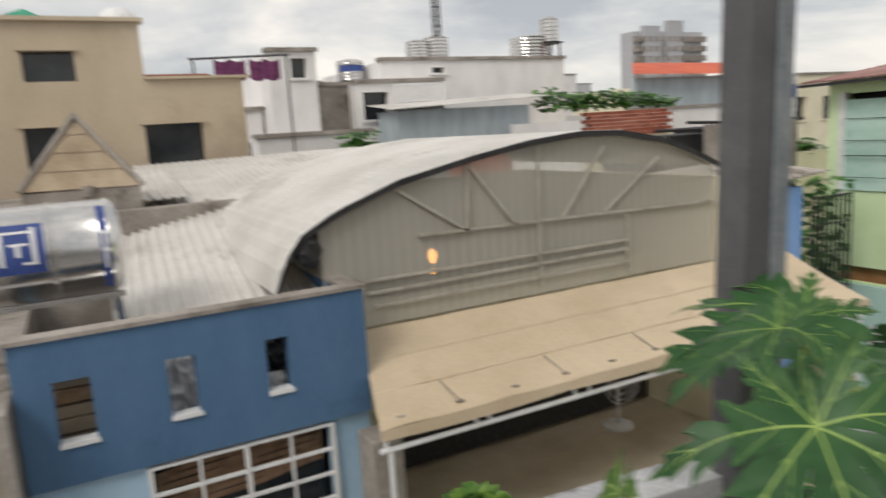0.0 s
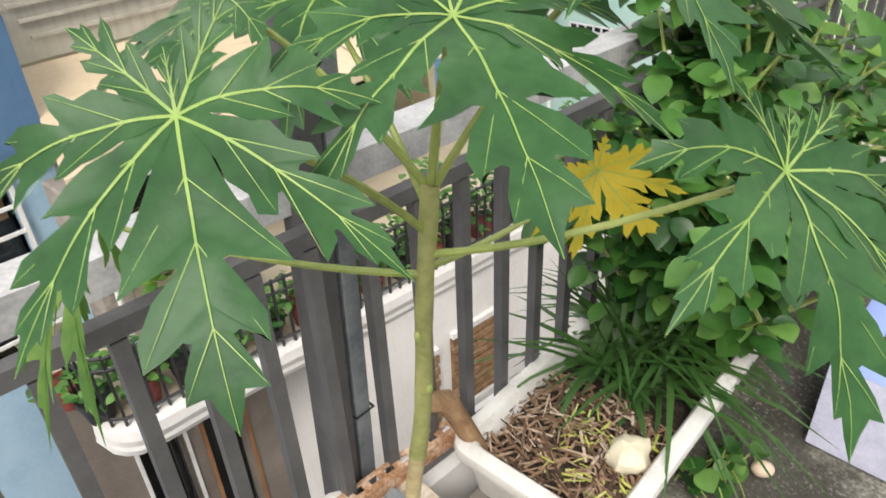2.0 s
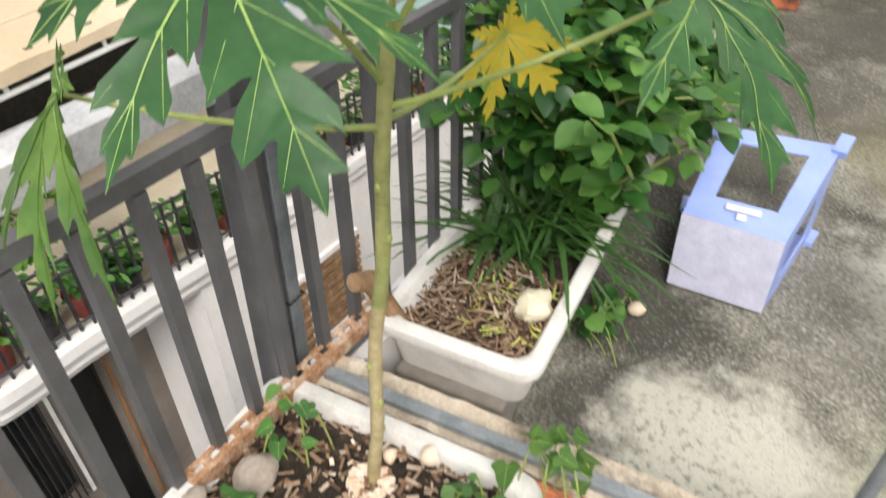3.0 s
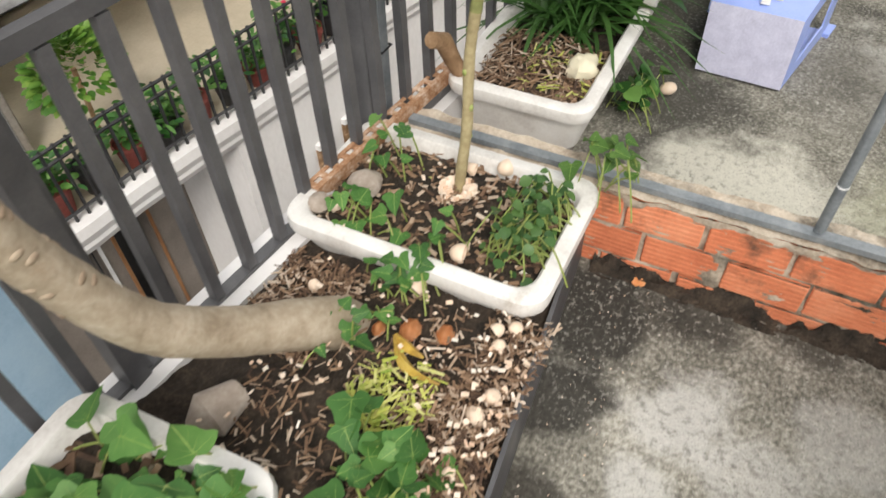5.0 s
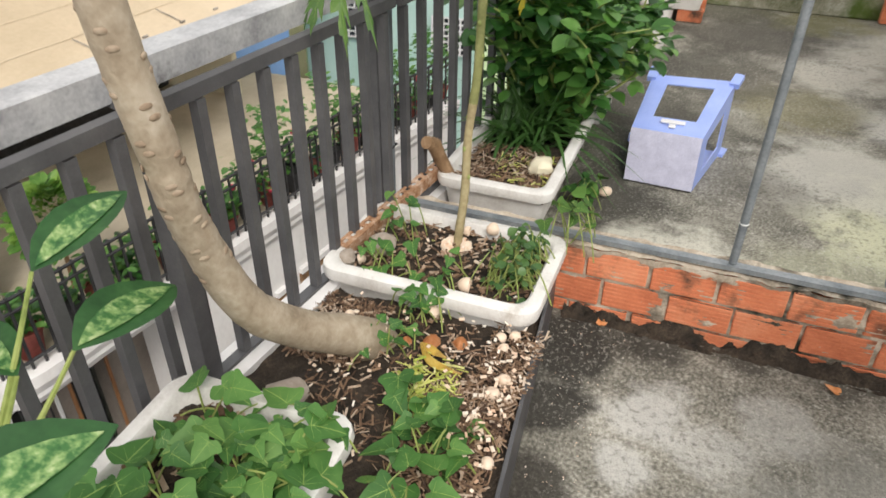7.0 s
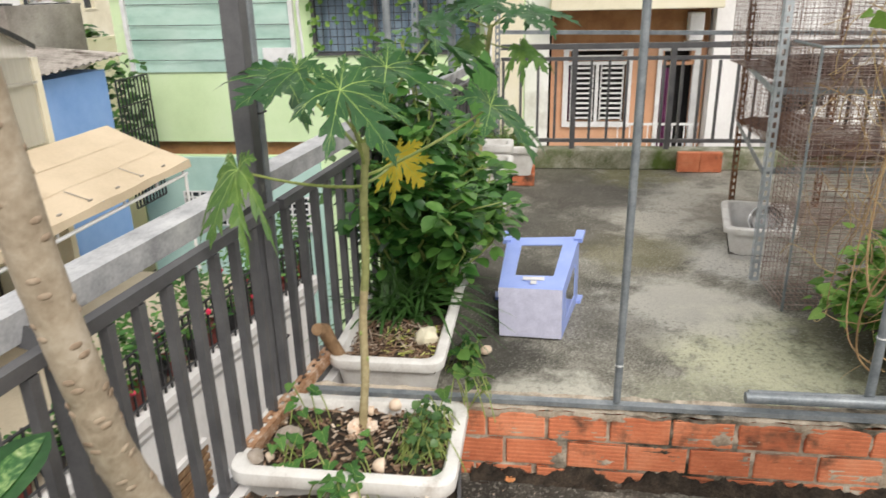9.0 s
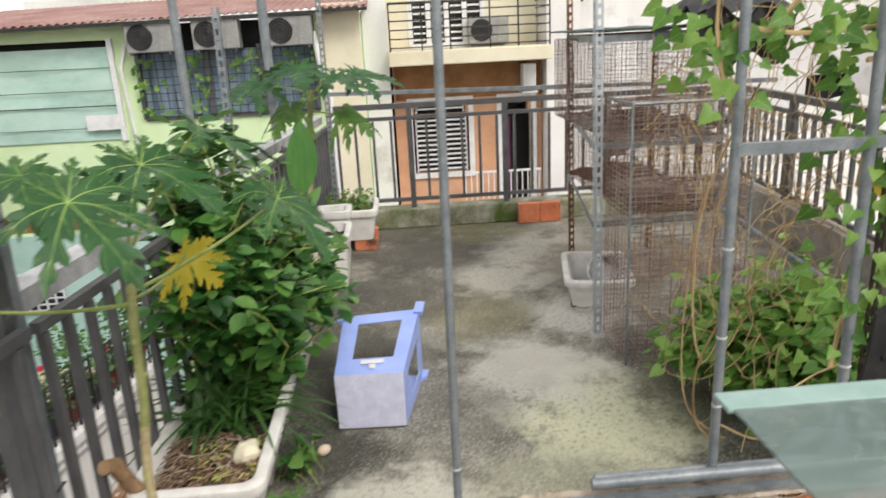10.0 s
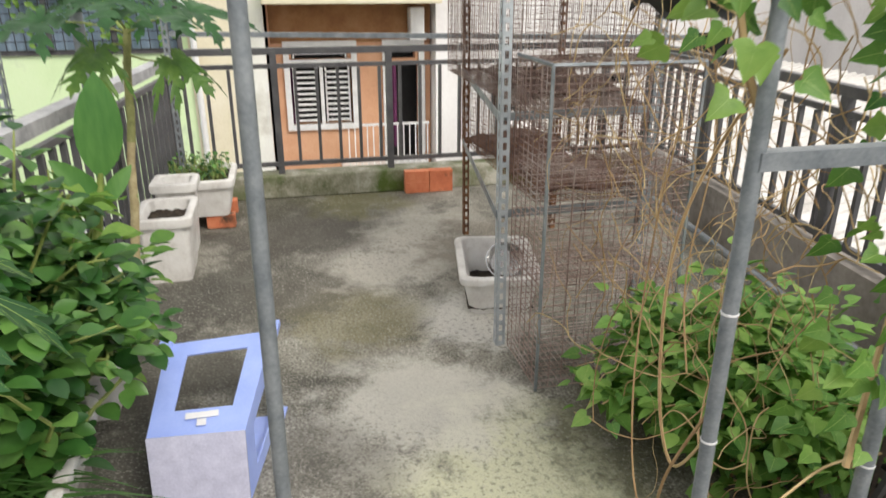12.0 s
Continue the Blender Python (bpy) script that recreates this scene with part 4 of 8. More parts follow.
# the lying steel water tank
th = thing("water_tank", (-0.35, 5.85, 0.4), "stainless steel water tank lying on a rack behind the parapet", "water tank")
s = Shape()
for k in range(1):
    prof = [(-1.6, 0.30), (-1.55, 0.36), (-0.2, 0.36), (-0.19, 0.375), (-0.17, 0.375), (-0.16, 0.36), (0.18, 0.36), (0.20, 0.375), (0.22, 0.36), (0.26, 0.33), (0.29, 0.2), (0.30, 0.02)]
    n = 28
    s.add([(x, 5.95 + r * math.cos(2 * math.pi * k / n), 0.88 + r * math.sin(2 * math.pi * k / n)) for x, r in prof for k in range(n)],
          [(i * n + k, i * n + (k + 1) % n, (i + 1) * n + (k + 1) % n, (i + 1) * n + k) for i in range(len(prof) - 1) for k in range(n)])
part("drum", s, STAINLESS, th, smooth=True)


def band(x0, x1, a0, a1, r):
    q = Shape()
    q.sheet(lambda u, v: (x0 + (x1 - x0) * u, 5.95 - r * math.cos(radians(a0 + (a1 - a0) * v)), 0.88 + r * math.sin(radians(a0 + (a1 - a0) * v))), 2, 8)
    return q


part("label", band(-1.5, -0.22, -15, 42, 0.364), BLUELABEL, th, "blue printed label", smooth=True)
part("label", band(0.13, 0.20, -50, 60, 0.366), BLUELABEL, th, "blue printed strip", smooth=True)
s = Shape()
for x0, x1, a0, a1 in ((-0.50, -0.28, 30, 33), (-0.50, -0.47, -5, 33), (-0.44, -0.32, 16, 19), (-0.40, -0.37, 4, 19), (-0.30, -0.27, -5, 37), (-0.36, -0.27, -5, -2), (0.14, 0.19, 20, 24), (0.14, 0.19, 0, 4), (0.15, 0.17, -20, 20)):
    q = band(x0, x1, a0, a1, 0.368)
    s.add(q.v, q.f)
part("print", s, WHITEPRINT, th, "white printed strokes")
s = Shape()
s.box(-1.6, 0.25, 5.56, 5.60, 0.54, 0.58)
s.box(-1.6, 0.25, 6.3, 6.34, 0.54, 0.58)
for x in (-0.9, 0.2):
    for y in (5.58, 6.32):
        s.box(x - 0.02, x + 0.02, y - 0.02, y + 0.02, -0.5, 0.54)
part("rack", s, STAINLESS, th, "steel rack")

# ---- arched roof with a polycarbonate gable ----
def arch(x):
    """Height of the arched roof's edge."""
    return float(np.interp(x, (1.30, 1.36, 1.45, 1.56, 1.85, 2.44, 3.17, 3.8, 4.4, 4.9, 5.5, 6.0, 6.31), (0.30, 0.50, 0.64, 0.77, 0.93, 1.14, 1.29, 1.39, 1.44, 1.42, 1.31, 1.13, 0.98)))


hall = thing("arched_hall", (4, 5.5, -2.0), "terrace hall under an arched sheet roof with a milky plastic gable", "hall")
s = Shape()
s.sheet(lambda u, v: (1.31 + 5.0 * u, 5.44 + 4.0 * v, arch(1.31 + 5.0 * u) + 0.05 + (0.014 if round(u * 96) % 2 else 0)), 96, 4, 0.015)
part("roof", s, TIN, hall, "ribbed pale grey arched roof")
s = Shape()
s.sheet(lambda u, v: (1.31 + 5.0 * u, 5.425, arch(1.31 + 5.0 * u) + 0.005 + 0.055 * v), 40, 1, 0.02)
part("roof_edge", s, BLACKMETAL, hall, "dark curled roof edge")
s = Shape()
s.sheet(lambda u, v: (1.72 + 4.53 * u, 5.50 + 0.0006 * math.sin(u * 260), -0.03 + (arch(1.72 + 4.53 * u) + 0.03) * v), 160, 4)
part("gable_sheet", s, POLY, hall, "milky corrugated plastic sheet")
for a, b in (((3.10, 0.68), (3.12, 1.27)), ((3.88, 0.05), (3.90, 1.38)), ((2.42, 1.12), (3.10, 0.68)), ((3.15, 1.26), (3.63, 0.66)), ((4.70, 1.34), (4.16, 0.67)), ((5.42, 1.18), (4.69, 0.68)), ((2.60, 0.70), (6.26, 0.64)),
             ((2.05, 0.37), (4.98, 0.36)), ((2.10, 0.26), (4.98, 0.27)), ((2.15, 0.14), (4.98, 0.13)), ((4.99, 0.03), (4.99, 0.62))):
    part("truss_bar", Shape().bar((a[0], 5.475, a[1]), (b[0], 5.475, b[1]), 0.026, 0.030, up=(0, 1, 0)), TRUSSGREY, hall, "pale steel truss")
s = Shape()
s.box(1.9, 6.4, 9.3, 9.4, -2.0, 0.9)
s.box(6.3, 6.4, 5.5, 9.3, -2.0, 0.9)
s.box(1.88, 6.4, 6.6, 6.72, -2.0, -0.1)
part("wall", s, CREAM, hall, "cream inner wall")
s = Shape()
s.ball((2.80, 5.62, 0.47), (0.045, 0.03, 0.07))
s.ball((2.80, 5.62, 0.33), (0.03, 0.02, 0.03))
part("lamp", s, GLOW, hall, "warm glowing lamp", smooth=True)
s = Shape()
s.ball((1.62, 5.5, 0.68), (0.12, 0.08, 0.14), rough=0.3)
part("cloth_roll", s, BLACKMETAL, hall, "dark rolled cloth under the eave")

# ---- canvas awning ----
awn = thing("awning", (3.6, 4.9, -0.6), "beige canvas awning on white tubes over the terrace", "awning")
s = Shape()
s.sheet(lambda u, v: ((2.0 - 0.3 * (1 - v)) + (5.70 - 0.3 * v) * u, 4.42 + 1.06 * v, -0.49 + 0.44 * v + 0.005 * math.sin(u * 40) * (1 - v) - 0.02 * math.sin(math.pi * v) + 0.006 * noise.noise(Vector((u * 12, v * 4, 0)))), 60, 10, 0.006)
part("canvas", s, TARP, awn)
s = Shape()
s.sheet(lambda u, v: (1.7 + 5.70 * u, 4.418 - 0.01 * v, -0.49 - 0.075 * v - 0.02 * v * abs(math.sin(u * 11))), 60, 2, 0.005)
part("valance", s, TARP, awn)
s = Shape()
s.tube([(1.70, 4.45, -0.66), (7.35, 4.45, -0.66)], 0.022, 8)
part("front_beam", s, WHITEMETAL, awn, "white tube")
for x in (1.75, 2.5, 2.62, 3.45, 3.6, 4.6, 4.75, 5.9, 6.6, 7.25):
    s = Shape()
    s.tube([(x, 4.45, -0.66), (x, 4.45, -0.50)], 0.018, 6)
    part("hanger", s, WHITEMETAL, awn)
for x in (1.78, 7.3):
    s = Shape()
    s.tube([(x, 4.45, -2.0), (x, 4.45, -0.66)], 0.022, 8)
    part("pole", s, WHITEMETAL, awn)
for i in range(11):
    s = Shape()
    x = 1.9 + 0.5 * i
    s.tube([(x - 0.03, 4.50, -0.452), (x + 0.03, 4.50, -0.452)], 0.012, 6)
    if i % 2:
        s.tube([(x, 4.50, -0.452), (x - 0.05, 4.74, -0.348)], 0.006, 5)
    part("clip", s, GREYWALL, awn, "grey tie on the canvas")
for k in range(2):
    s = Shape()
    s.sheet(lambda u, w: ((2.0 - 0.3 * (1 - 0.34 - 0.33 * k)) + 5.5 * u, 4.42 + 1.06 * (0.34 + 0.33 * k + 0.012 * w), -0.486 + 0.44 * (0.34 + 0.33 * k + 0.012 * w) - 0.0175 + 0.005 * math.sin(u * 38.6) * 0.5 + 0.002), 40, 1)
    part("seam", s, TARPSEAM, awn, "paler seam")

# ---- white house with the curved planted balcony ----
white = thing("white_house", (3, 3.7, -5.6), "white house with a curved balcony full of potted plants", "house")
edge_pts = [(1.20, 4.10), (1.23, 3.86), (1.32, 3.74), (1.50, 3.70), (1.95, 3.66), (2.5, 3.57), (2.85, 3.50), (3.0, 3.47), (4.2, 3.30), (4.9, 3.22), (5.6, 3.08), (7.2, 2.80)]


def along(pts, n):
    ps = [Vector((*p, 0)) for p in pts]
    ls = [(b - a).length for a, b in zip(ps, ps[1:])]
    tot, out = sum(ls), []
    for i in range(n + 1):
        d = tot * i / n
        for a, b, l in zip(ps, ps[1:], ls):
            if d <= l + 1e-6:
                out.append(a.lerp(b, min(1, d / l)))
                break
            d -= l
    return out


fine_edge = along(edge_pts, 60)


def skirt(s, pts, z0, z1, out0, out1):
    vs = [p + Vector((0, -out0, z0)) for p in pts] + [p + Vector((0, -out1, z1)) for p in pts]
    n = len(pts)
    s.add(vs, [(i, i + 1, n + i + 1, n + i) for i in range(n - 1)])


s = Shape()
n = len(fine_edge)
s.add([p + Vector((0, 0, -2.0)) for p in fine_edge] + [Vector((p.x, 6.65, -2.0)) for p in fine_edge], [(i, i + 1, n + i + 1, n + i) for i in range(n - 1)])
part("terrace_floor", s, TERRACE, white, "pale terrace floor")
for z0, z1, o0, o1 in ((-2.0, -1.97, 0.06, 0.06), (-2.06, -2.0, 0.06, 0.06), (-2.14, -2.06, 0.02, 0.06), (-2.18, -2.14, 0.02, 0.02), (-2.26, -2.18, -0.03, 0.02), (-1.97, -1.97, 0.06, -0.1)):
    s = Shape()
    skirt(s, fine_edge, z0, z1, o0, o1)
    part("cornice", s, WHITEWALL, white, "stepped white cornice", smooth=True)
corner = next(i for i, p in enumerate(fine_edge) if p.x > 2.86)
s = Shape()
skirt(s, fine_edge[corner:], -5.6, -2.26, -0.04, -0.04)
part("wall", s, WHITEWALL, white, "white painted wall")
s = Shape()
p = fine_edge[corner]
s.box(p.x, p.x + 0.12, p.y + 0.045, 4.40, -5.6, -2.02)
part("wall_return", s, WHITEWALL, white)
# back wall coloured darker than the white house to carry the recess's shade
s = Shape()
panel_with_holes(s, "y", 4.40, 0.15, 1.15, 3.9, -5.6, -2.02, [(1.50, 1.86, -4.2, -2.75), (2.06, 2.42, -5.5, -2.75), (2.98, 3.36, -5.5, -2.75)])
part("recess_wall", s, SHADETAUPE, white, "plastered wall under the balcony, grey-brown for its shade")
for x0, x1, z0 in ((1.50, 1.86, -4.2), (2.06, 2.42, -5.5), (2.98, 3.36, -5.5)):
    # black panel in place of the unlit interior
    w = part("doorway" if z0 < -5 else "window", Shape().box(x0, x1, 4.60, 4.64, z0, -2.75), DARK, white, "near-black panel for the unlit opening under the balcony")
    s = Shape()
    for u0, u1, a, b in ((x0 - 0.05, x0, z0, -2.70), (x1, x1 + 0.05, z0, -2.70), (x0, x1, -2.75, -2.70)):
        s.box(u0 + 0.01, u1 - 0.01, 4.385, 4.42, a, b)
    part("frame", s, WHITEMETAL if z0 > -5 else BROWNWALL, w)
    if z0 > -5:
        for k in range(5):
            part("window_bar", Shape().box(x0 + 0.06 + 0.06 * k, x0 + 0.072 + 0.06 * k, 4.375, 4.387, z0, -2.75), BLACKMETAL, w)
for x0, x1, z0, z1 in ((4.1, 4.70, -3.75, -2.82), (3.72, 3.93, -4.2, -2.88)):
    y0, y1 = (float(np.interp(x, [p.x for p in fine_edge], [p.y for p in fine_edge])) + 0.03 for x in (x0, x1))
    s = Shape()
    s.bar((x0, (y0 + 0.0), (z0 + z1) / 2), (x1, y1, (z0 + z1) / 2), 0.02, z1 - z0)
    w = part("shutter", s, DRYBOARD, white, "brown wooden shutter")
    for k in range(9):
        z = z0 + (z1 - z0) * (k + 0.5) / 9
        part("slat", Shape().bar((x0, y0 - 0.02, z), (x1, y1 - 0.02, z), 0.03, (z1 - z0) / 16), DRYBOARD, w)
    for p0, p1 in (((x0, y0, z1 + 0.03), (x1, y1, z1 + 0.03)), ((x0, y0, z0 - 0.03), (x1, y1, z0 - 0.03))):
        part("frame", Shape().bar(p0, p1, 0.08, 0.06), WHITEWALL, w, "white frame")
# black iron balustrade
s = Shape()
rp = [p + Vector((0, 0.03, 0)) for p in fine_edge]
for z in (-1.38, -1.48, -1.90):
    s.tube([p + Vector((0, 0, z)) for p in rp], 0.014, 5)
iron = part("balustrade", s, BLACKMETAL, white, "black iron balustrade")
s = Shape()
s.bar((0, 0, 0), (0, 0, 0.61), 0.018, 0.018, up=(0, 1, 0))
bar_mesh = mesh_of("iron_bar", s, BLACKMETAL)
for p in along([(p.x, p.y) for p in rp], 64):
    ob = new("iron_bar", bar_mesh)
    ob.parent = iron
    ob.location = p + Vector((0, 0, -1.97)) - world_base(iron)
# ---- plants ----
rng = random.Random(7)


def frame_of(d, up):
    d = Vector(d).normalized()
    n = Vector(up) - d * Vector(up).dot(d)
    n = n.normalized() if n.length > 1e-4 else d.orthogonal().normalized()
    return d, n.cross(d), n


LOBE = ((0, 0, 0), (0.08, 0.08, 0.042), (0.16, 0.165, 0.078), (0.22, 0.245, 0.104), (0.26, 0.33, 0.145), (0.31, 0.42, 0.185), (0.35, 0.49, 0.222), (0.38, 0.545, 0.228), (0.40, 0.525, 0.160), (0.43, 0.495, 0.098), (0.47, 0.500, 0.072), (0.50, 0.580, 0.130), (0.55, 0.675, 0.190), (0.59, 0.765, 0.205), (0.62, 0.740, 0.135), (0.655, 0.710, 0.078), (0.69, 0.720, 0.058), (0.73, 0.810, 0.098), (0.78, 0.885, 0.104), (0.83, 0.875, 0.055), (0.91, 0.925, 0.032), (1, 1, 0))


def papaya_leaf(tree, orig, tip, up, material, spread=1.0, droop=0.42, veins=True, name="leaf", label=""):
    """A papaya leaf: deeply cut lobes round the stalk's end, each with its own side lobes, and pale veins."""
    orig, tip = Vector(orig), Vector(tip)
    size = (tip - orig).length
    d, s, n = frame_of(tip - orig, up)
    leaf, vein = Shape(), Shape()

    def at(a, r, w, lift):
        x, y = r * math.cos(a) - w * math.sin(a), r * math.sin(a) + w * math.cos(a)
        rr = math.hypot(x, y)
        p = orig + (d * x + s * y) * size + n * size * (0.30 * rr * (1 - rr) + lift * 1.2 + 0.025 * noise.noise(Vector((x * 5, y * 5, orig.x * 30))))
        side = max(0.0, abs(y) - 0.05)
        p.z -= size * (droop * 1.5 * side * side - 0.20 * max(0, -x))
        return p

    jit = random.Random(int(orig.x * 1000) + int(orig.y * 777))
    for a, k in ((0, 1.0), (47, 0.84), (-47, 0.84), (94, 0.70), (-94, 0.70), (138, 0.40), (-138, 0.40), (180, 0.20)):
        ang, k = radians(a * spread + jit.uniform(-3, 3)), k * jit.uniform(0.92, 1.05)
        rib, left, right = [], [], []
        for j, (m, r, w) in enumerate(LOBE):
            slim = 1.0 if a == 0 or j < 5 else 0.80
            w1, w2 = w * slim * jit.uniform(0.85, 1.15), w * slim * jit.uniform(0.85, 1.15)
            if j in (7, 13, 18):
                w1, w2 = w1 * jit.uniform(0.8, 1.15), w2 * jit.uniform(0.8, 1.15)
            fold = 0.20
            rib.append(at(ang, m * k, 0, 0))
            left.append(at(ang, r * k, w1 * k, fold * w1 * k))
            right.append(at(ang, r * k, -w2 * k, fold * w2 * k))
        nn = len(rib)
        leaf.add(rib + left + right, [(i, i + 1, nn + i + 1, nn + i) for i in range(nn - 1)] + [(i + 1, i, 2 * nn + i, 2 * nn + i + 1) for i in range(nn - 1)])
        if veins:
            def ribbon(p, q, w0, w1):
                o = (q - p).cross(n).normalized()
                e = n * 0.0012
                vein.add([p - o * w0 + e, p + o * w0 + e, q + o * w1 + e, q - o * w1 + e], [(0, 1, 2, 3)])
            for i in range(nn - 1):
                f0, f1 = 1 - i / nn, 1 - (i + 1) / nn
                ribbon(rib[i], rib[i + 1], size * (0.0008 + 0.0052 * f0), size * (0.0008 + 0.0052 * f1))
            for i0, i1 in ((3, 7), (9, 13), (16, 18)):
                for sidep in (left, right):
                    a2 = rib[i0].lerp(sidep[i1], 0.5)
                    ribbon(rib[i0], a2 + n * size * 0.004, size * 0.0022, size * 0.0014)
                    ribbon(a2 + n * size * 0.004, rib[i0].lerp(sidep[i1], 0.95), size * 0.0014, size * 0.0004)
    ob = part(name, leaf, material, tree, label, smooth=True)
    if veins:
        part("venation", vein, VEIN, ob, "pale green leaf veins")
    return ob


def curve(a, b, sag, n=8, bend=(0, 0, 0)):
    a, b, bend = Vector(a), Vector(b), Vector(bend)
    return [a.lerp(b, i / n) + (Vector((0, 0, -sag)) + bend) * 4 * (i / n) * (1 - i / n) for i in range(n + 1)]


def papaya(base, top, r0, r1, leaves, label, veins=True):
    tree = thing("papaya_tree", base, label, "tree")
    s = Shape()
    n = 22
    pts = [Vector(base).lerp(Vector(top), i / n) + Vector((0.004 * math.sin(i * 0.5), 0.003 * math.sin(i * 0.8), 0)) for i in range(n + 1)]
    s.tube(pts, [(r0 + (r1 - r0) * i / n) * (1 + 0.09 * (i % 3 == 0)) for i in range(n + 1)], 12)
    part("trunk", s, PAPTRUNK, tree, "pale ringed stem", smooth=True)
    s = Shape()
    s.tube(pts[12:], [(r0 + (r1 - r0) * i / n) * (1 + 0.09 * (i % 3 == 0)) + 0.0006 for i in range(12, n + 1)], 12)
    part("green_top", s, YOUNGBARK, tree, "green upper stem", smooth=True)
    s = Shape()
    for i in range(3, n, 2):
        a = i * 2.4
        s.ball(pts[i] + Vector((math.cos(a), math.sin(a), 0)) * (r0 + (r1 - r0) * i / n) * 0.9, (0.006, 0.006, 0.009), seg=6, ring=4)
    tagged(part("bark_scarring", s, STALK, tree, "leaf scars", smooth=True), kind="stuff")
    for orig, tip, up, m, k, sp in leaves:
        s = Shape()
        at = Vector(base).lerp(Vector(top), k)
        s.tube(curve(at, orig, -0.02 if k > 0.9 else 0.015), [0.0052 - 0.0022 * i / 8 for i in range(9)], 7)
        part("leaf_stalk", s, STALK, tree, smooth=True)
        papaya_leaf(tree, orig, tip, up, m, sp, droop=1.3 if m is PAPAYAPALE else 0.40, veins=veins)
    return tree


young = papaya((0.750, 0.435, 0.20), (0.832, 0.394, 1.125), 0.0128, 0.0100, [
    ((0.553, 0.372, 1.301), (0.471, 0.235, 1.145), (-0.5, -0.5, 1.0), PAPAYA, 0.93, 1.0),
    ((0.786, 0.314, 1.326), (0.668, 0.125, 1.222), (-0.3, -0.4, 1.0), PAPAYA, 0.99, 1.0),
    ((0.904, 0.058, 1.210), (0.757, -0.064, 1.085), (0.0, -0.5, 1.0), PAPAYA, 0.90, 1.0),
    ((0.906, 0.220, 1.380), (0.935, 0.020, 1.262), (0.2, -0.4, 1.0), PAPAYA, 0.985, 0.95),
    ((0.894, 0.627, 1.285), (0.668, 0.686, 1.235), (-0.2, -0.3, 1.0), PAPAYA, 0.96, 1.0),
    ((1.003, 0.498, 1.250), (1.15, 0.60, 1.13), (0.3, 0.2, 1.0), PAPAYA, 0.96, 1.0),
    ((0.566, 0.644, 1.111), (0.45, 0.69, 0.93), (-0.55, 0.5, 0.75), PAPAYAPALE, 0.87, 0.9),
    ((0.70, 0.52, 1.33), (0.56, 0.56, 1.25), (-0.2, 0.1, 1.0), PAPAYA, 0.99, 1.0),
    ((1.17, 0.375, 1.01), (1.25, 0.31, 0.885), (-1.0, -0.5, 0.2), PAPAYAYELLOW, 0.88, 1.0),
], "young papaya with deeply cut green leaves and one yellowed leaf")
s = Shape()
for i in range(26):
    a = i * 2.4
    s.ball((0.741 + 0.034 * math.cos(a) * rng.uniform(0.6, 1.3), 0.433 + 0.034 * math.sin(a) * rng.uniform(0.6, 1.3), 0.262 + 0.012 * rng.random()), rng.uniform(0.008, 0.016), seg=7, ring=5, rough=0.6)
single("root_mulch", s, SHELL, (0.741, 0.433, 0.255), "cream crumbly mulch round the papaya stem", "mulch", smooth=True)

papaya((3.30, 0.33, 0.25), (3.43, 0.24, 1.30), 0.02, 0.015, [
    ((3.28, 0.10, 1.36), (3.06, -0.08, 1.26), (-0.3, -0.3, 1), PAPAYA, 0.97, 1.0),
    ((3.52, -0.02, 1.36), (3.50, -0.34, 1.25), (-0.3, -0.3, 1), PAPAYA, 0.98, 1.0),
    ((3.20, 0.50, 1.34), (2.98, 0.66, 1.24), (-0.4, 0.1, 1), PAPAYA, 0.98, 1.0),
    ((3.60, 0.40, 1.40), (3.84, 0.56, 1.32), (0.2, 0.1, 1), PAPAYA, 0.98, 1.0),
    ((3.16, 0.26, 1.42), (2.90, 0.22, 1.32), (-0.4, 0, 1), PAPAYA, 0.99, 1.0),
    ((3.26, 0.34, 1.22), (3.08, 0.42, 1.06), (-0.7, 0.1, 0.7), PAPAYAPALE, 0.93, 0.9),
    ((3.30, 0.05, 1.18), (3.18, -0.12, 1.03), (-0.6, -0.4, 0.6), PAPAYAPALE, 0.90, 0.8)],
    "papaya tree with pale lower leaves behind the shrub", veins=False)


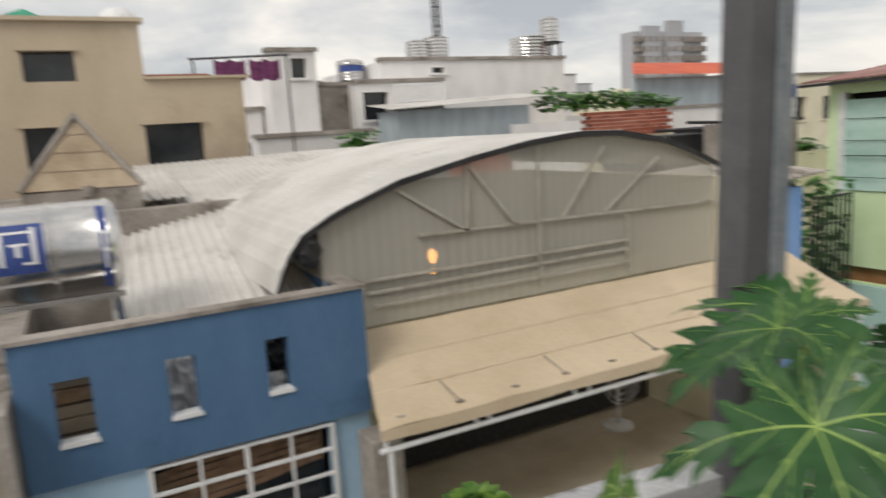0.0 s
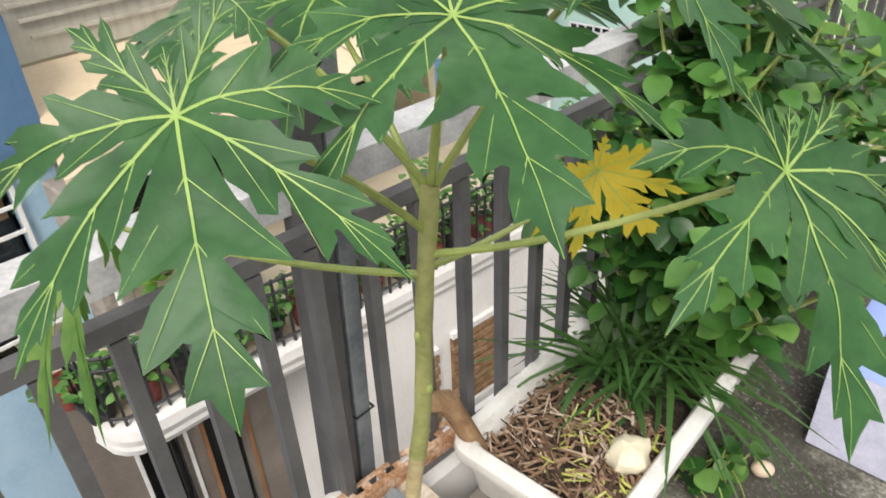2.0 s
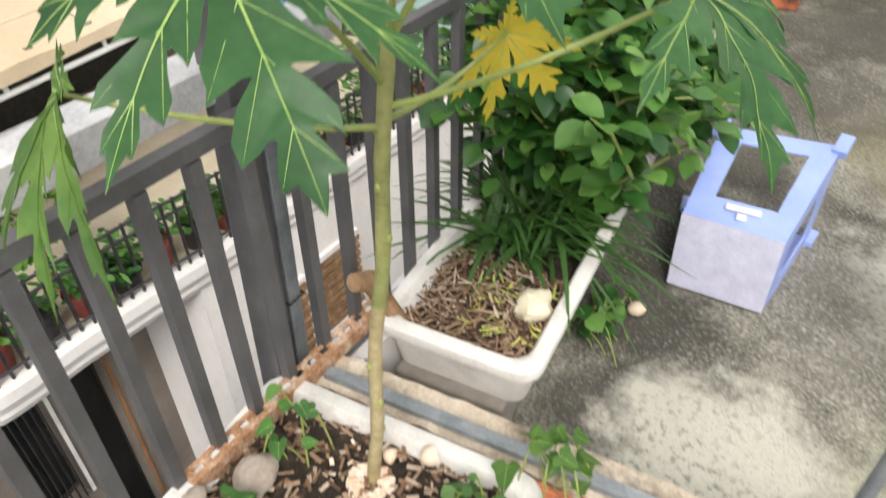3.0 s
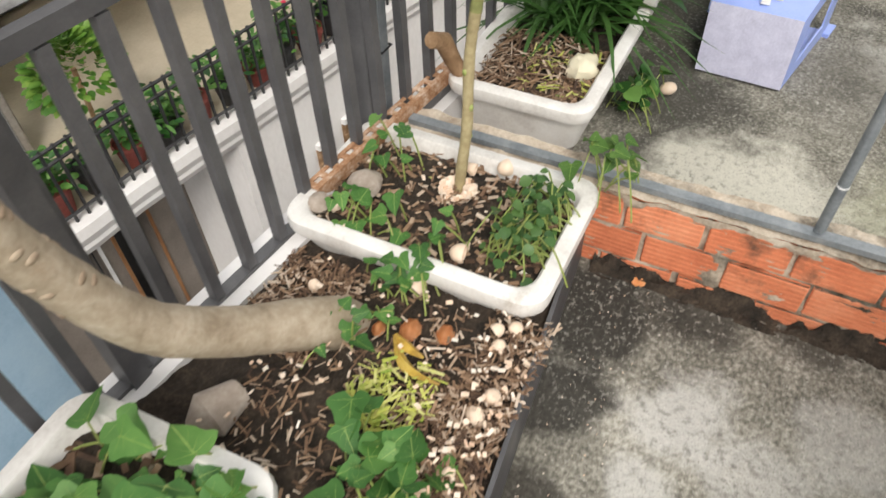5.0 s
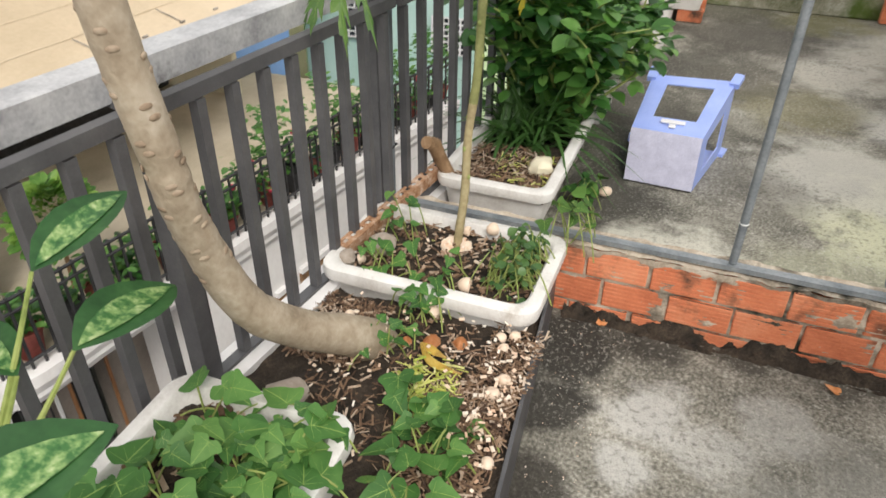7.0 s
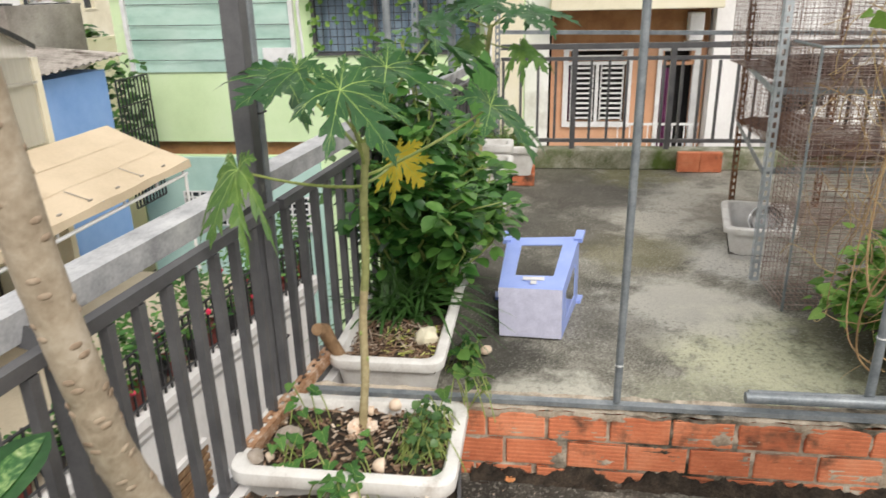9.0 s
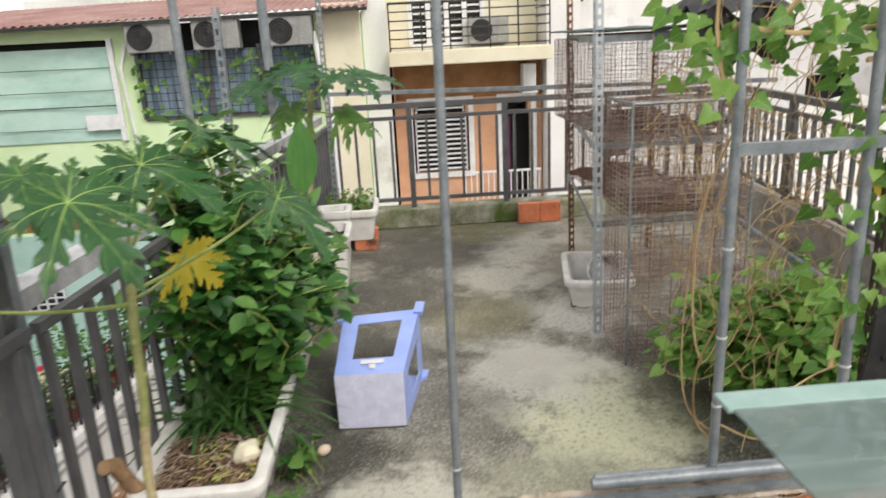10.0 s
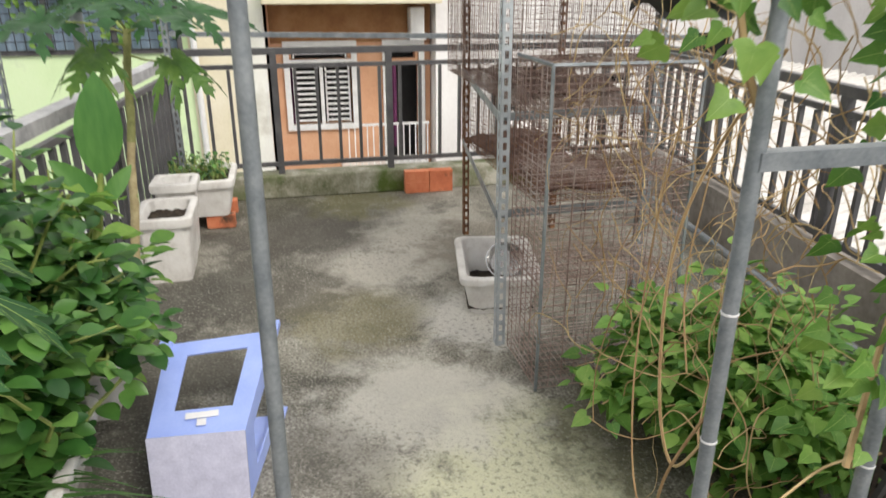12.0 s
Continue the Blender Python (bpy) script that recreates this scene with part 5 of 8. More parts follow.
def leaf_blade(s, pos, d, up, length, width, kind="oval", curl=0.15, vein=None):
    """One leaf as a folded strip."""
    d, o, n = frame_of(d, up)
    pos = Vector(pos)
    prof = {"oval": ((0, 0.03), (0.08, 0.36), (0.2, 0.72), (0.35, 0.94), (0.5, 1.0), (0.66, 0.90), (0.8, 0.66), (0.92, 0.32), (1, 0.02)),
            "heart": ((-0.15, 0.40), (-0.10, 0.70), (0.0, 0.93), (0.12, 1.0), (0.25, 0.98), (0.40, 0.86), (0.55, 0.68), (0.70, 0.46), (0.84, 0.22), (1, 0.01)),
            "lobed": ((-0.16, 0.36), (-0.11, 0.68), (-0.02, 0.96), (0.08, 1.10), (0.17, 1.04), (0.27, 0.82), (0.38, 0.70), (0.52, 0.62), (0.66, 0.46), (0.80, 0.26), (0.91, 0.11), (1, 0.01)),
            "strap": ((0, 0.8), (0.25, 1.0), (0.5, 0.9), (0.75, 0.6), (1, 0.04))}[kind]
    rib, left, right = [], [], []
    for t, w in prof:
        c = pos + d * (t * length) - n * (curl * length * t * t)
        if kind == "strap":
            c.z -= curl * length * t * t * 1.6
        ww = w * width / 2
        rib.append(c + (d * 0.14 * length if t < 0 else Vector((0, 0, 0))))
        left.append(c + o * ww + n * ww * 0.3)
        right.append(c - o * ww + n * ww * 0.3)
    m = len(rib)
    if vein is not None:
        e, w0 = n * 0.0009, length * 0.011
        for i in range(1, m - 2):
            vein.add([rib[i] - o * w0 + e, rib[i] + o * w0 + e, rib[i + 1] + o * w0 * 0.8 + e, rib[i + 1] - o * w0 * 0.8 + e], [(0, 1, 2, 3)])
        for i, j in ((1, 3), (3, 6), (5, 8)):
            for edge in (left, right):
                q = rib[i].lerp(edge[min(j, m - 1)], 0.88) + e
                vein.add([rib[i] + e - d * w0 * 0.6, rib[i] + e + d * w0 * 0.6, q], [(0, 1, 2)])
    s.add(rib + left + right, [(i, i + 1, m + i + 1, m + i) for i in range(m - 1)] + [(i + 1, i, 2 * m + i, 2 * m + i + 1) for i in range(m - 1)])


# the round-leaved shrub in the long trough
def bush(name, base, label, stems, leaf_mat, length, width, kind, per, category="shrub", stem_mat=None, spread=0.6, step=0.05, hang=False):
    th = thing(name, base, label, category)
    wood, leaf, vein = Shape(), Shape(), Shape()
    for pts in stems:
        wood.tube(pts, [0.008 - 0.005 * i / (len(pts) - 1) for i in range(len(pts))], 5)
        total = sum((Vector(b) - Vector(a)).length for a, b in zip(pts, pts[1:]))
        m = int(total / step) * per
        for i in range(m):
            k = (0.12 + 0.88 * (i + rng.random()) / m) * (len(pts) - 1)
            j = min(int(k), len(pts) - 2)
            p = Vector(pts[j]).lerp(Vector(pts[j + 1]), k - j)
            a = rng.uniform(0, 2 * math.pi)
            d = Vector((math.cos(a), math.sin(a), rng.uniform(-0.5, 0.5)))
            p = p + d * rng.uniform(0.01, spread * 0.16)
            L = length * rng.uniform(0.65, 1.2)
            nrm = (rng.uniform(-0.6, 0.6), rng.uniform(-0.7, 0.4), 1)
            if hang:
                d = Vector((d.x * 0.4, d.y * 0.8, -rng.uniform(0.15, 0.9)))
                nrm = (-1 + rng.uniform(-0.3, 0.5), rng.uniform(-0.5, 0.7), rng.uniform(0.1, 0.8))
            leaf_blade(leaf, p, d, nrm, L, width * L / length * rng.uniform(0.85, 1.1), kind, rng.uniform(0.05, 0.3), vein if kind != "oval" else None)
    tagged(part("branchwork", wood, stem_mat or STALK, th, "thin branching stems", smooth=True), kind="stuff")
    ob = part("foliage", leaf, leaf_mat, th, smooth=True)
    tagged(ob, kind="stuff")
    if vein.v:
        tagged(part("venation", vein, VEIN, ob, "pale leaf veins"), kind="stuff")
    return th


def fan(base, n, reach, height, lean=(0, 0), jitter=0.1, box=None):
    out = []
    for i in range(n):
        a = rng.uniform(0, 2 * math.pi)
        r = math.sqrt(rng.random())
        top = Vector((base[0] + lean[0] + reach[0] * r * math.cos(a), base[1] + lean[1] + reach[1] * r * math.sin(a), base[2] + height * (1 - 0.62 * r * r) * rng.uniform(0.6, 1.0)))
        b = Vector(base) + Vector((rng.uniform(-1, 1) * reach[0] * 0.35, rng.uniform(-1, 1) * reach[1] * 0.35, 0))
        m = b.lerp(top, 0.5) + Vector((rng.uniform(-jitter, jitter), rng.uniform(-jitter, jitter), rng.uniform(0, jitter)))
        out.append([b, b.lerp(m, 0.5) + Vector((0, 0, 0.02)), m, m.lerp(top, 0.55) + Vector((0, 0, 0.03)), top])
    return out


bush("shrub", (1.95, 0.44, 0.22), "dense shrub with round glossy green leaves in the long trough", fan((1.95, 0.44, 0.24), 60, (0.50, 0.40), 1.22, jitter=0.12) + fan((2.05, 0.40, 0.40), 34, (0.42, 0.33), 0.55, jitter=0.10), SHRUB, 0.076, 0.056, "oval", 3)
bush("shrub", (2.60, 0.44, 0.0), "leafy light green shrub behind the round-leaved one", fan((2.60, 0.42, 0.05), 20, (0.34, 0.30), 1.12, jitter=0.12), LIME, 0.10, 0.06, "oval", 2)
tray((2.62, 0.42, 0.0), 0.44, 0.34, 0.22, 0.04, 0.03, "white trough half hidden under the shrubs", 0.17)
BANANALEAF = mat("banana seedling leaf", [(0.07, 0.20, 0.05), (0.12, 0.28, 0.07), (0.18, 0.36, 0.10)], 6, 0.4, 0.2, 60, trans=0.4, stretch=(1, 1, 0.2))
th = thing("banana_plant", (2.62, 0.36, 0.16), "banana seedling with broad upright pale green leaves", "plant")
s = Shape()
s.tube([(2.62, 0.36, 0.16), (2.61, 0.30, 0.60), (2.60, 0.24, 0.88)], [0.028, 0.020, 0.010], 8)
part("stem", s, STALK, th, smooth=True)
for p, d, L, w in (((2.60, 0.24, 0.86), (-0.1, -0.12, 1), 0.36, 0.15), ((2.60, 0.25, 0.80), (-0.3, 0.6, 0.7), 0.20, 0.07), ((2.60, 0.26, 0.76), (0.2, -0.6, 0.7), 0.18, 0.06)):
    s = Shape()
    leaf_blade(s, p, d, (-1, -0.3, 0.2), L, w, "oval", 0.1)
    part("leaf", s, BANANALEAF, th, smooth=True)

# strap-leaved clump and litter in the long trough
th = thing("strap_plant", (1.62, 0.46, 0.24), "clump of narrow dark green strap leaves in the long trough", "plant")
for i in range(200):
    s = Shape()
    a, e = rng.uniform(0, 6.283), rng.uniform(0.35, 1.45)
    L = rng.uniform(0.22, 0.50)
    leaf_blade(s, (1.62 + rng.uniform(-0.10, 0.12), 0.47 + rng.uniform(-0.09, 0.09), 0.24), (math.cos(a) * math.cos(e), math.sin(a) * math.cos(e), math.sin(e)), (0, 0, 1), L, rng.uniform(0.011, 0.022), "strap", rng.uniform(0.1, 0.45))
    part("leaf", s, BLADE, th, smooth=True)


def litter(name, spots, n, material, label, lo, hi, thin, z, lift=0.015, base=(0, 0, 0)):
    """Loose chips and straws strewn over soil: (x0, x1, y0, y1) patches."""
    s = Shape()
    for i in range(n):
        x0, x1, y0, y1 = spots[i % len(spots)]
        c = Vector((rng.uniform(x0, x1), rng.uniform(y0, y1), z + rng.uniform(0, lift)))
        L, w = rng.uniform(lo, hi), rng.uniform(*thin)
        m = Matrix.Translation(c) @ Euler((rng.uniform(-0.4, 0.4), rng.uniform(-0.35, 0.35), rng.uniform(0, 6.28))).to_matrix().to_4x4()
        s.box(-L / 2, L / 2, -w / 2, w / 2, -w * 0.12, w * 0.12, m=m)
    return single(name, s, material, base, label, "litter", "", "stuff")


litter("dry_litter", [(1.14, 1.48, 0.27, 0.62)], 620, STRAW, "dry twigs and leaf litter on the trough's soil", 0.02, 0.09, (0.002, 0.007), 0.243, 0.03, (1.3, 0.45, 0.24))
litter("dry_litter", [(-0.05, 0.46, 0.10, 0.60), (-0.05, 0.5, 0.09, 0.22), (0.2, 0.46, 0.5, 0.70), (-0.1, 0.3, 0.1, 0.3)], 3600, STRAW, "wood chips and husks strewn over the bed", 0.005, 0.036, (0.0015, 0.006), 0.214, 0.022, (0.2, 0.35, 0.21))
litter("dry_litter", [(0.50, 0.84, 0.16, 0.70)], 600, STRAW, "wood chips on the soil round the papaya", 0.006, 0.035, (0.003, 0.010), 0.262, 0.015, (0.67, 0.42, 0.26))
litter("dry_litter", [(-0.45, -0.08, 0.37, 0.72)], 160, STRAW, "dry leaves under the sweet potato vine", 0.01, 0.06, (0.004, 0.016), 0.328, 0.015, (-0.26, 0.55, 0.33))
litter("leaf_scraps", [(1.20, 1.40, 0.28, 0.50)], 70, PULP, "yellow and green leaf scraps on the litter", 0.012, 0.05, (0.002, 0.006), 0.255, 0.025, (1.3, 0.4, 0.25))
litter("leaf_scraps", [(0.10, 0.28, 0.24, 0.40), (0.62, 0.78, 0.20, 0.55), (0.12, 0.30, 0.24, 0.38)], 330, PULP, "chopped green and yellow vegetable scraps on the bed", 0.008, 0.04, (0.002, 0.007), 0.222, 0.03, (0.2, 0.3, 0.22))
litter("shell_crumbs", [(0.0, 0.5, 0.10, 0.20), (-0.05, 0.46, 0.10, 0.60), (0.50, 0.84, 0.16, 0.70)], 260, SHELL, "crumbs of eggshell strewn over the soil", 0.005, 0.016, (0.004, 0.010), 0.228, 0.05, (0.3, 0.35, 0.21))
litter("grit", [(0.42, 0.86, -0.10, 0.10), (0.2, 0.6, -0.08, 0.08)], 60, SHELL, "white grit scattered on the damp deck", 0.0015, 0.005, (0.0012, 0.003), 0.006, 0.003, (0.5, 0, 0.0))


def eggshell(c, r, rot, whole=False, m=SHELL, name="eggshell", label="broken pale eggshell on the soil"):
    s = Shape()
    R = Euler(rot).to_matrix().to_4x4()
    seg, ring = 12, 8
    for shell in (1.0, 0.93):
        vs = []
        for i in range(ring + 1):
            a = math.pi * (i / ring) * (1.0 if whole else 0.55)
            for k in range(seg):
                b = 2 * math.pi * k / seg
                rag = 1 + (0.10 * math.sin(3 * b + c[0] * 50) if i == ring and not whole else 0)
                vs.append(Vector(c) + R @ Vector((r * shell * math.sin(a) * math.cos(b), r * shell * math.sin(a) * math.sin(b), r * 1.28 * shell * math.cos(a) * rag)))
        s.add(vs, [(i * seg + k, (i + 1) * seg + k, (i + 1) * seg + (k + 1) % seg, i * seg + (k + 1) % seg) for i in range(ring) for k in range(seg)])
        if whole:
            break
    return single(name, s, m, Vector(c) - Vector((0, 0, r * 0.8)), label, "eggshell", "eggshells", smooth=True)


for x, y, z, r in ((0.80, 0.415, 0.295, 0.021), (0.835, 0.345, 0.30, 0.021), (0.47, 0.40, 0.232, 0.02), (0.555, 0.33, 0.285, 0.021), (0.38, 0.60, 0.235, 0.02), (0.33, 0.125, 0.23, 0.019), (0.29, 0.105, 0.232, 0.020), (0.23, 0.10, 0.232, 0.021), (0.19, 0.115, 0.23, 0.018), (0.40, 0.14, 0.228, 0.018), (0.27, 0.14, 0.228, 0.016), (0.12, 0.10, 0.23, 0.018), (0.47, 0.15, 0.23, 0.018), (0.52, 0.60, 0.275, 0.019), (0.57, 0.665, 0.275, 0.017), (0.71, 0.26, 0.275, 0.018), (0.44, 0.20, 0.228, 0.019), (0.05, 0.105, 0.23, 0.017)):
    if y < 0.16:
        x, y, z = x + rng.uniform(-0.02, 0.02), y + rng.uniform(-0.005, 0.06), z - rng.uniform(0.0, 0.012)
    eggshell((x, y, z), r * rng.uniform(0.65, 1.1), (rng.uniform(-2.6, 2.6), rng.uniform(-1.5, 1.5), rng.uniform(0, 6)))
eggshell((1.715, 0.135, 0.024), 0.022, (1.4, 0.2, 0.4), True, SHELL, "eggshell", "whole brown eggshell lying on the deck")
s = Shape()
s.ball((0.655, 0.632, 0.285), (0.048, 0.040, 0.028), rough=0.25, seg=14, ring=9)
single("stone", s, STONE, (0.655, 0.632, 0.26), "rounded grey-pink stone in the papaya trough", "stone", "stones", smooth=True)
s = Shape()
s.ball((0.56, 0.70, 0.28), (0.030, 0.028, 0.022), rough=0.3)
single("stone", s, STONE, (0.56, 0.70, 0.26), "small grey stone in the papaya trough", "stone", "stones", smooth=True)
s = Shape()
s.ball((1.335, 0.33, 0.275), (0.055, 0.045, 0.035), rough=0.35, seg=14, ring=9)
single("stone", s, CREAM, (1.335, 0.33, 0.24), "cream stone on the litter in the long trough", "stone", "stones", smooth=True)
s = Shape()
s.tube([(0.0, 0.62, 0.222), (0.03, 0.60, 0.236), (0.10, 0.585, 0.226)], [0.02, 0.05, 0.03], 10)
single("stone", s, STONE, (0.05, 0.60, 0.2), "flat brown stone beside the bent trunk", "stone", "stones", smooth=True)
s = Shape()
for k, (a, b) in enumerate((((0.335, 0.375), (0.275, 0.245)), ((0.335, 0.375), (0.315, 0.30)))):
    p, q = Vector((*a, 0.236)), Vector((*b, 0.228))
    side = (q - p).cross(Vector((0, 0, 1))).normalized()
    s.sheet(lambda u, v: p.lerp(q, u) + side * (0.045 * math.sin(math.pi * u) * (0.6 - k * 0.5) + (v - 0.5) * 0.024 * (1 - 0.7 * abs(2 * u - 0.9))) + Vector((0, 0, 0.018 * math.sin(math.pi * u) * (1 - abs(2 * v - 1)) + 0.006)), 10, 4, 0.003)
single("banana_peel", s, PEEL, (0.33, 0.38, 0.22), "yellow banana peel on the bed", "banana peel", smooth=True)
for x, y, r in ((0.37, 0.36, 0.03), (0.39, 0.29, 0.026), (0.345, 0.42, 0.02)):
    s = Shape()
    s.sheet(lambda u, v: (x + r * v * math.cos(6.2832 * u) * (1 + 0.15 * math.sin(12.6 * u)), y + r * 0.8 * v * math.sin(6.2832 * u), 0.240 - 0.016 * v * v), 8, 8, 0.003)
    single("fruit_peel", s, mat("orange fruit peel", [(0.55, 0.20, 0.06), (0.68, 0.30, 0.12), (0.74, 0.40, 0.20)], 20, 0.6, 0.2, 90) if r == 0.03 else bpy.data.materials["orange fruit peel"], (x, y, 0.22), "piece of orange fruit peel on the bed", "fruit peel", "fruit peels", smooth=True)
for x, y, rot in ((0.87, -0.01, 0.3), (0.82, -0.68, 1.2)):
    s = Shape()
    leaf_blade(s, (x, y, 0.010), (math.cos(rot), math.sin(rot), 0.05), (0, 0, 1), 0.042, 0.032, "lobed", -0.2)
    single("fallen_leaf", s, bpy.data.materials["orange fruit peel"], (x, y, 0.004), "dry orange leaf fallen on the deck", "leaf", "fallen leaves", smooth=True)
# cut branch stump leaning in the long trough
s = Shape()
s.tube([(1.16, 0.60, 0.25), (1.14, 0.64, 0.34), (1.12, 0.655, 0.40), (1.075, 0.665, 0.425)], [0.022, 0.024, 0.026, 0.022], 10)
single("cut_branch", s, DRYBOARD, (1.16, 0.60, 0.24), "cut brown branch stump in the trough's corner", "branch", smooth=True)

# the bent thick trunk
th = thing("frangipani_tree", (0.33, 0.50, 0.18), "thick bent beige tree trunk growing out of the bed", "tree")
knots = [Vector(p) for p in ((0.37, 0.49, 0.10), (0.335, 0.505, 0.20), (0.25, 0.54, 0.285), (0.15, 0.58, 0.365), (0.05, 0.615, 0.47), (0.0, 0.635, 0.56), (-0.04, 0.648, 0.68), (-0.075, 0.653, 0.80), (-0.088, 0.655, 0.89), (-0.10, 0.665, 1.0), (-0.115, 0.675, 1.15), (-0.125, 0.685, 1.35), (-0.13, 0.70, 1.65), (-0.11, 0.72, 2.0), (-0.08, 0.74, 2.4))]


def smooth_path(ks, per=6):
    out = []
    for i in range(len(ks) - 1):
        p0, p1, p2, p3 = ks[max(i - 1, 0)], ks[i], ks[i + 1], ks[min(i + 2, len(ks) - 1)]
        for j in range(per):
            t = j / per
            out.append(0.5 * ((2 * p1) + (p2 - p0) * t + (2 * p0 - 5 * p1 + 4 * p2 - p3) * t * t + (3 * p1 - p0 - 3 * p2 + p3) * t ** 3))
    return out + [ks[-1]]


pts = smooth_path(knots)
s = Shape()
s.tube(pts, [0.056 + 0.010 * max(0, 1 - i / 16) - 0.020 * min(1, i / 40) + 0.0022 * noise.noise(Vector((i * 0.9, 0, 0))) - (0.004 if abs((pts[i] - Vector((-0.088, 0.655, 0.89))).length) < 0.012 else 0) for i in range(len(pts))], 18)
tr = part("trunk", s, BARK, th, smooth=True)
s = Shape()
for i in range(34, len(pts) - 2, 1):
    for q in range(2):
        a = i * 2.39 + q * 2.6
        dd = (pts[i + 1] - pts[i]).normalized()
        e1 = dd.orthogonal().normalized()
        e2 = dd.cross(e1)
        w = e1 * math.cos(a) + e2 * math.sin(a)
        rad = 0.056 - 0.020 * min(1, i / 40)
        R = Matrix((e1 * 0 + w, dd.cross(w), dd)).transposed().to_4x4()
        s.ball(pts[i] + w * rad * 0.98, (0.0028, 0.011, 0.006), R, 8, 5)
tagged(part("bark_scarring", s, SCAR, tr, "knobbly leaf scars", smooth=True), kind="stuff")


# sweet potato vines and seedlings
def vine_patch(name, base, spots, label, material, n, lo, hi, z0, z1, kind="heart", group=""):
    th = thing(name, base, label, "plant", group)
    stem, leaf, vein = Shape(), Shape(), Shape()
    for i in range(n):
        x0, x1, y0, y1 = spots[i % len(spots)]
        x, y = rng.uniform(x0, x1), rng.uniform(y0, y1)
        h = rng.uniform(z0, z1)
        top = Vector((x, y, base[2] + h))
        foot = Vector((x + rng.uniform(-0.06, 0.06), y + rng.uniform(-0.06, 0.06), base[2]))
        stem.tube(curve(foot, top, -0.01, 4), 0.0022, 4, False)
        a = rng.uniform(0, 6.283)
        leaf_blade(leaf, top, (math.cos(a), math.sin(a), rng.uniform(-0.5, 0.1)), (rng.uniform(-0.7, 0.4), rng.uniform(-0.8, 0.4), 1), (L := rng.uniform(lo, hi)), L * rng.uniform(0.85, 1.05), kind, rng.uniform(0.02, 0.2), vein if kind != "oval" else None)
    tagged(part("branchwork", stem, STALK, th, smooth=True), kind="stuff")
    ob = part("foliage", leaf, material, th, smooth=True)
    tagged(ob, kind="stuff")
    if vein.v:
        tagged(part("venation", vein, VEIN, ob, "pale leaf veins"), kind="stuff")
    return th


vine_patch("sweet_potato_vine", (-0.26, 0.53, 0.33), [(-0.46, -0.09, 0.36, 0.68), (-0.46, -0.06, 0.34, 0.55)], "sweet potato vine with broad green leaves filling a trough", VINELEAF, 135, 0.03, 0.085, 0.0, 0.10, "lobed")
vine_patch("sweet_potato_vine", (0.02, 0.25, 0.215), [(-0.14, 0.16, 0.14, 0.36), (-0.05, 0.10, 0.12, 0.3)], "sweet potato leaves creeping over the bed", VINELEAF, 34, 0.04, 0.085, 0.02, 0.11, "lobed")
vine_patch("sweet_potato_vine", (-0.50, 0.66, 0.30), [(-0.62, -0.35, 0.62, 0.80)], "sweet potato shoots hanging over the trough's edge", VINELEAF, 12, 0.05, 0.085, 0.0, 0.16, "lobed")
vine_patch("sweet_potato_vine", (0.36, 0.42, 0.22), [(0.20, 0.45, 0.40, 0.50), (0.40, 0.50, 0.38, 0.46)], "small vine with lobed leaves beside the trunk", VINELEAF, 26, 0.025, 0.05, 0.02, 0.10, "lobed")
vine_patch("seedling", (0.52, 0.42, 0.26), [(0.50, 0.60, 0.36, 0.52), (0.52, 0.58, 0.55, 0.64)], "green seedling with lobed leaves in the papaya trough", VINELEAF, 18, 0.025, 0.055, 0.02, 0.11, "lobed")
vine_patch("seedling", (0.66, 0.22, 0.26), [(0.54, 0.80, 0.16, 0.30), (0.60, 0.78, 0.18, 0.26)], "feathery green seedling in the papaya trough", BLADE, 130, 0.014, 0.032, 0.01, 0.12, "oval")
vine_patch("seedling", (0.90, 0.16, 0.27), [(0.84, 0.96, 0.06, 0.20)], "pale seedling leaning over the brick wall", PAPAYAPALE, 14, 0.03, 0.055, 0.06, 0.14, "lobed")
vine_patch("seedling", (0.74, 0.62, 0.26), [(0.70, 0.80, 0.55, 0.68)], "thin seedling at the back of the papaya trough", VINELEAF, 8, 0.03, 0.045, 0.05, 0.13, "heart")
vine_patch("seedling", (1.62, 0.25, 0.0), [(1.52, 1.72, 0.16, 0.26)], "chilli seedling growing beside the long trough", SHRUB, 30, 0.035, 0.065, 0.02, 0.11, "oval")
vine_patch("herb_clump", (4.70, 0.17, 0.28), [(4.5, 4.9, 0.0, 0.34)], "small-leaved herbs filling a white trough", SHRUB, 240, 0.02, 0.04, 0.02, 0.15, "oval")

# variegated dumb cane at the near edge of the bed
th = thing("dumb_cane", (-0.42, 0.62, 0.25), "dumb cane with cream-flecked dark green leaves", "plant")
VARIEG = mat("cream flecked leaf", [(0.02, 0.09, 0.02), (0.05, 0.16, 0.04), (0.24, 0.38, 0.13), (0.52, 0.60, 0.32)], 48, 0.35, 0.1, 120, spread=0.3, trans=0.2)
s = Shape()
s.tube([(-0.62, 0.72, 0.19), (-0.60, 0.70, 0.38), (-0.57, 0.685, 0.54)], [0.016, 0.014, 0.011], 8)
part("stem", s, STALK, th, smooth=True)
for top in ((-0.40, 0.585, 0.755), (-0.34, 0.70, 0.82), (-0.76, 0.42, 0.85), (-0.55, 0.66, 0.74), (-0.43, 0.68, 0.70)):
    s = Shape()
    s.tube(curve((-0.57, 0.685, 0.52), top, 0.01, 6), [0.007 - 0.0006 * i for i in range(7)], 6)
    part("leaf_stalk", s, STALK, th, smooth=True)
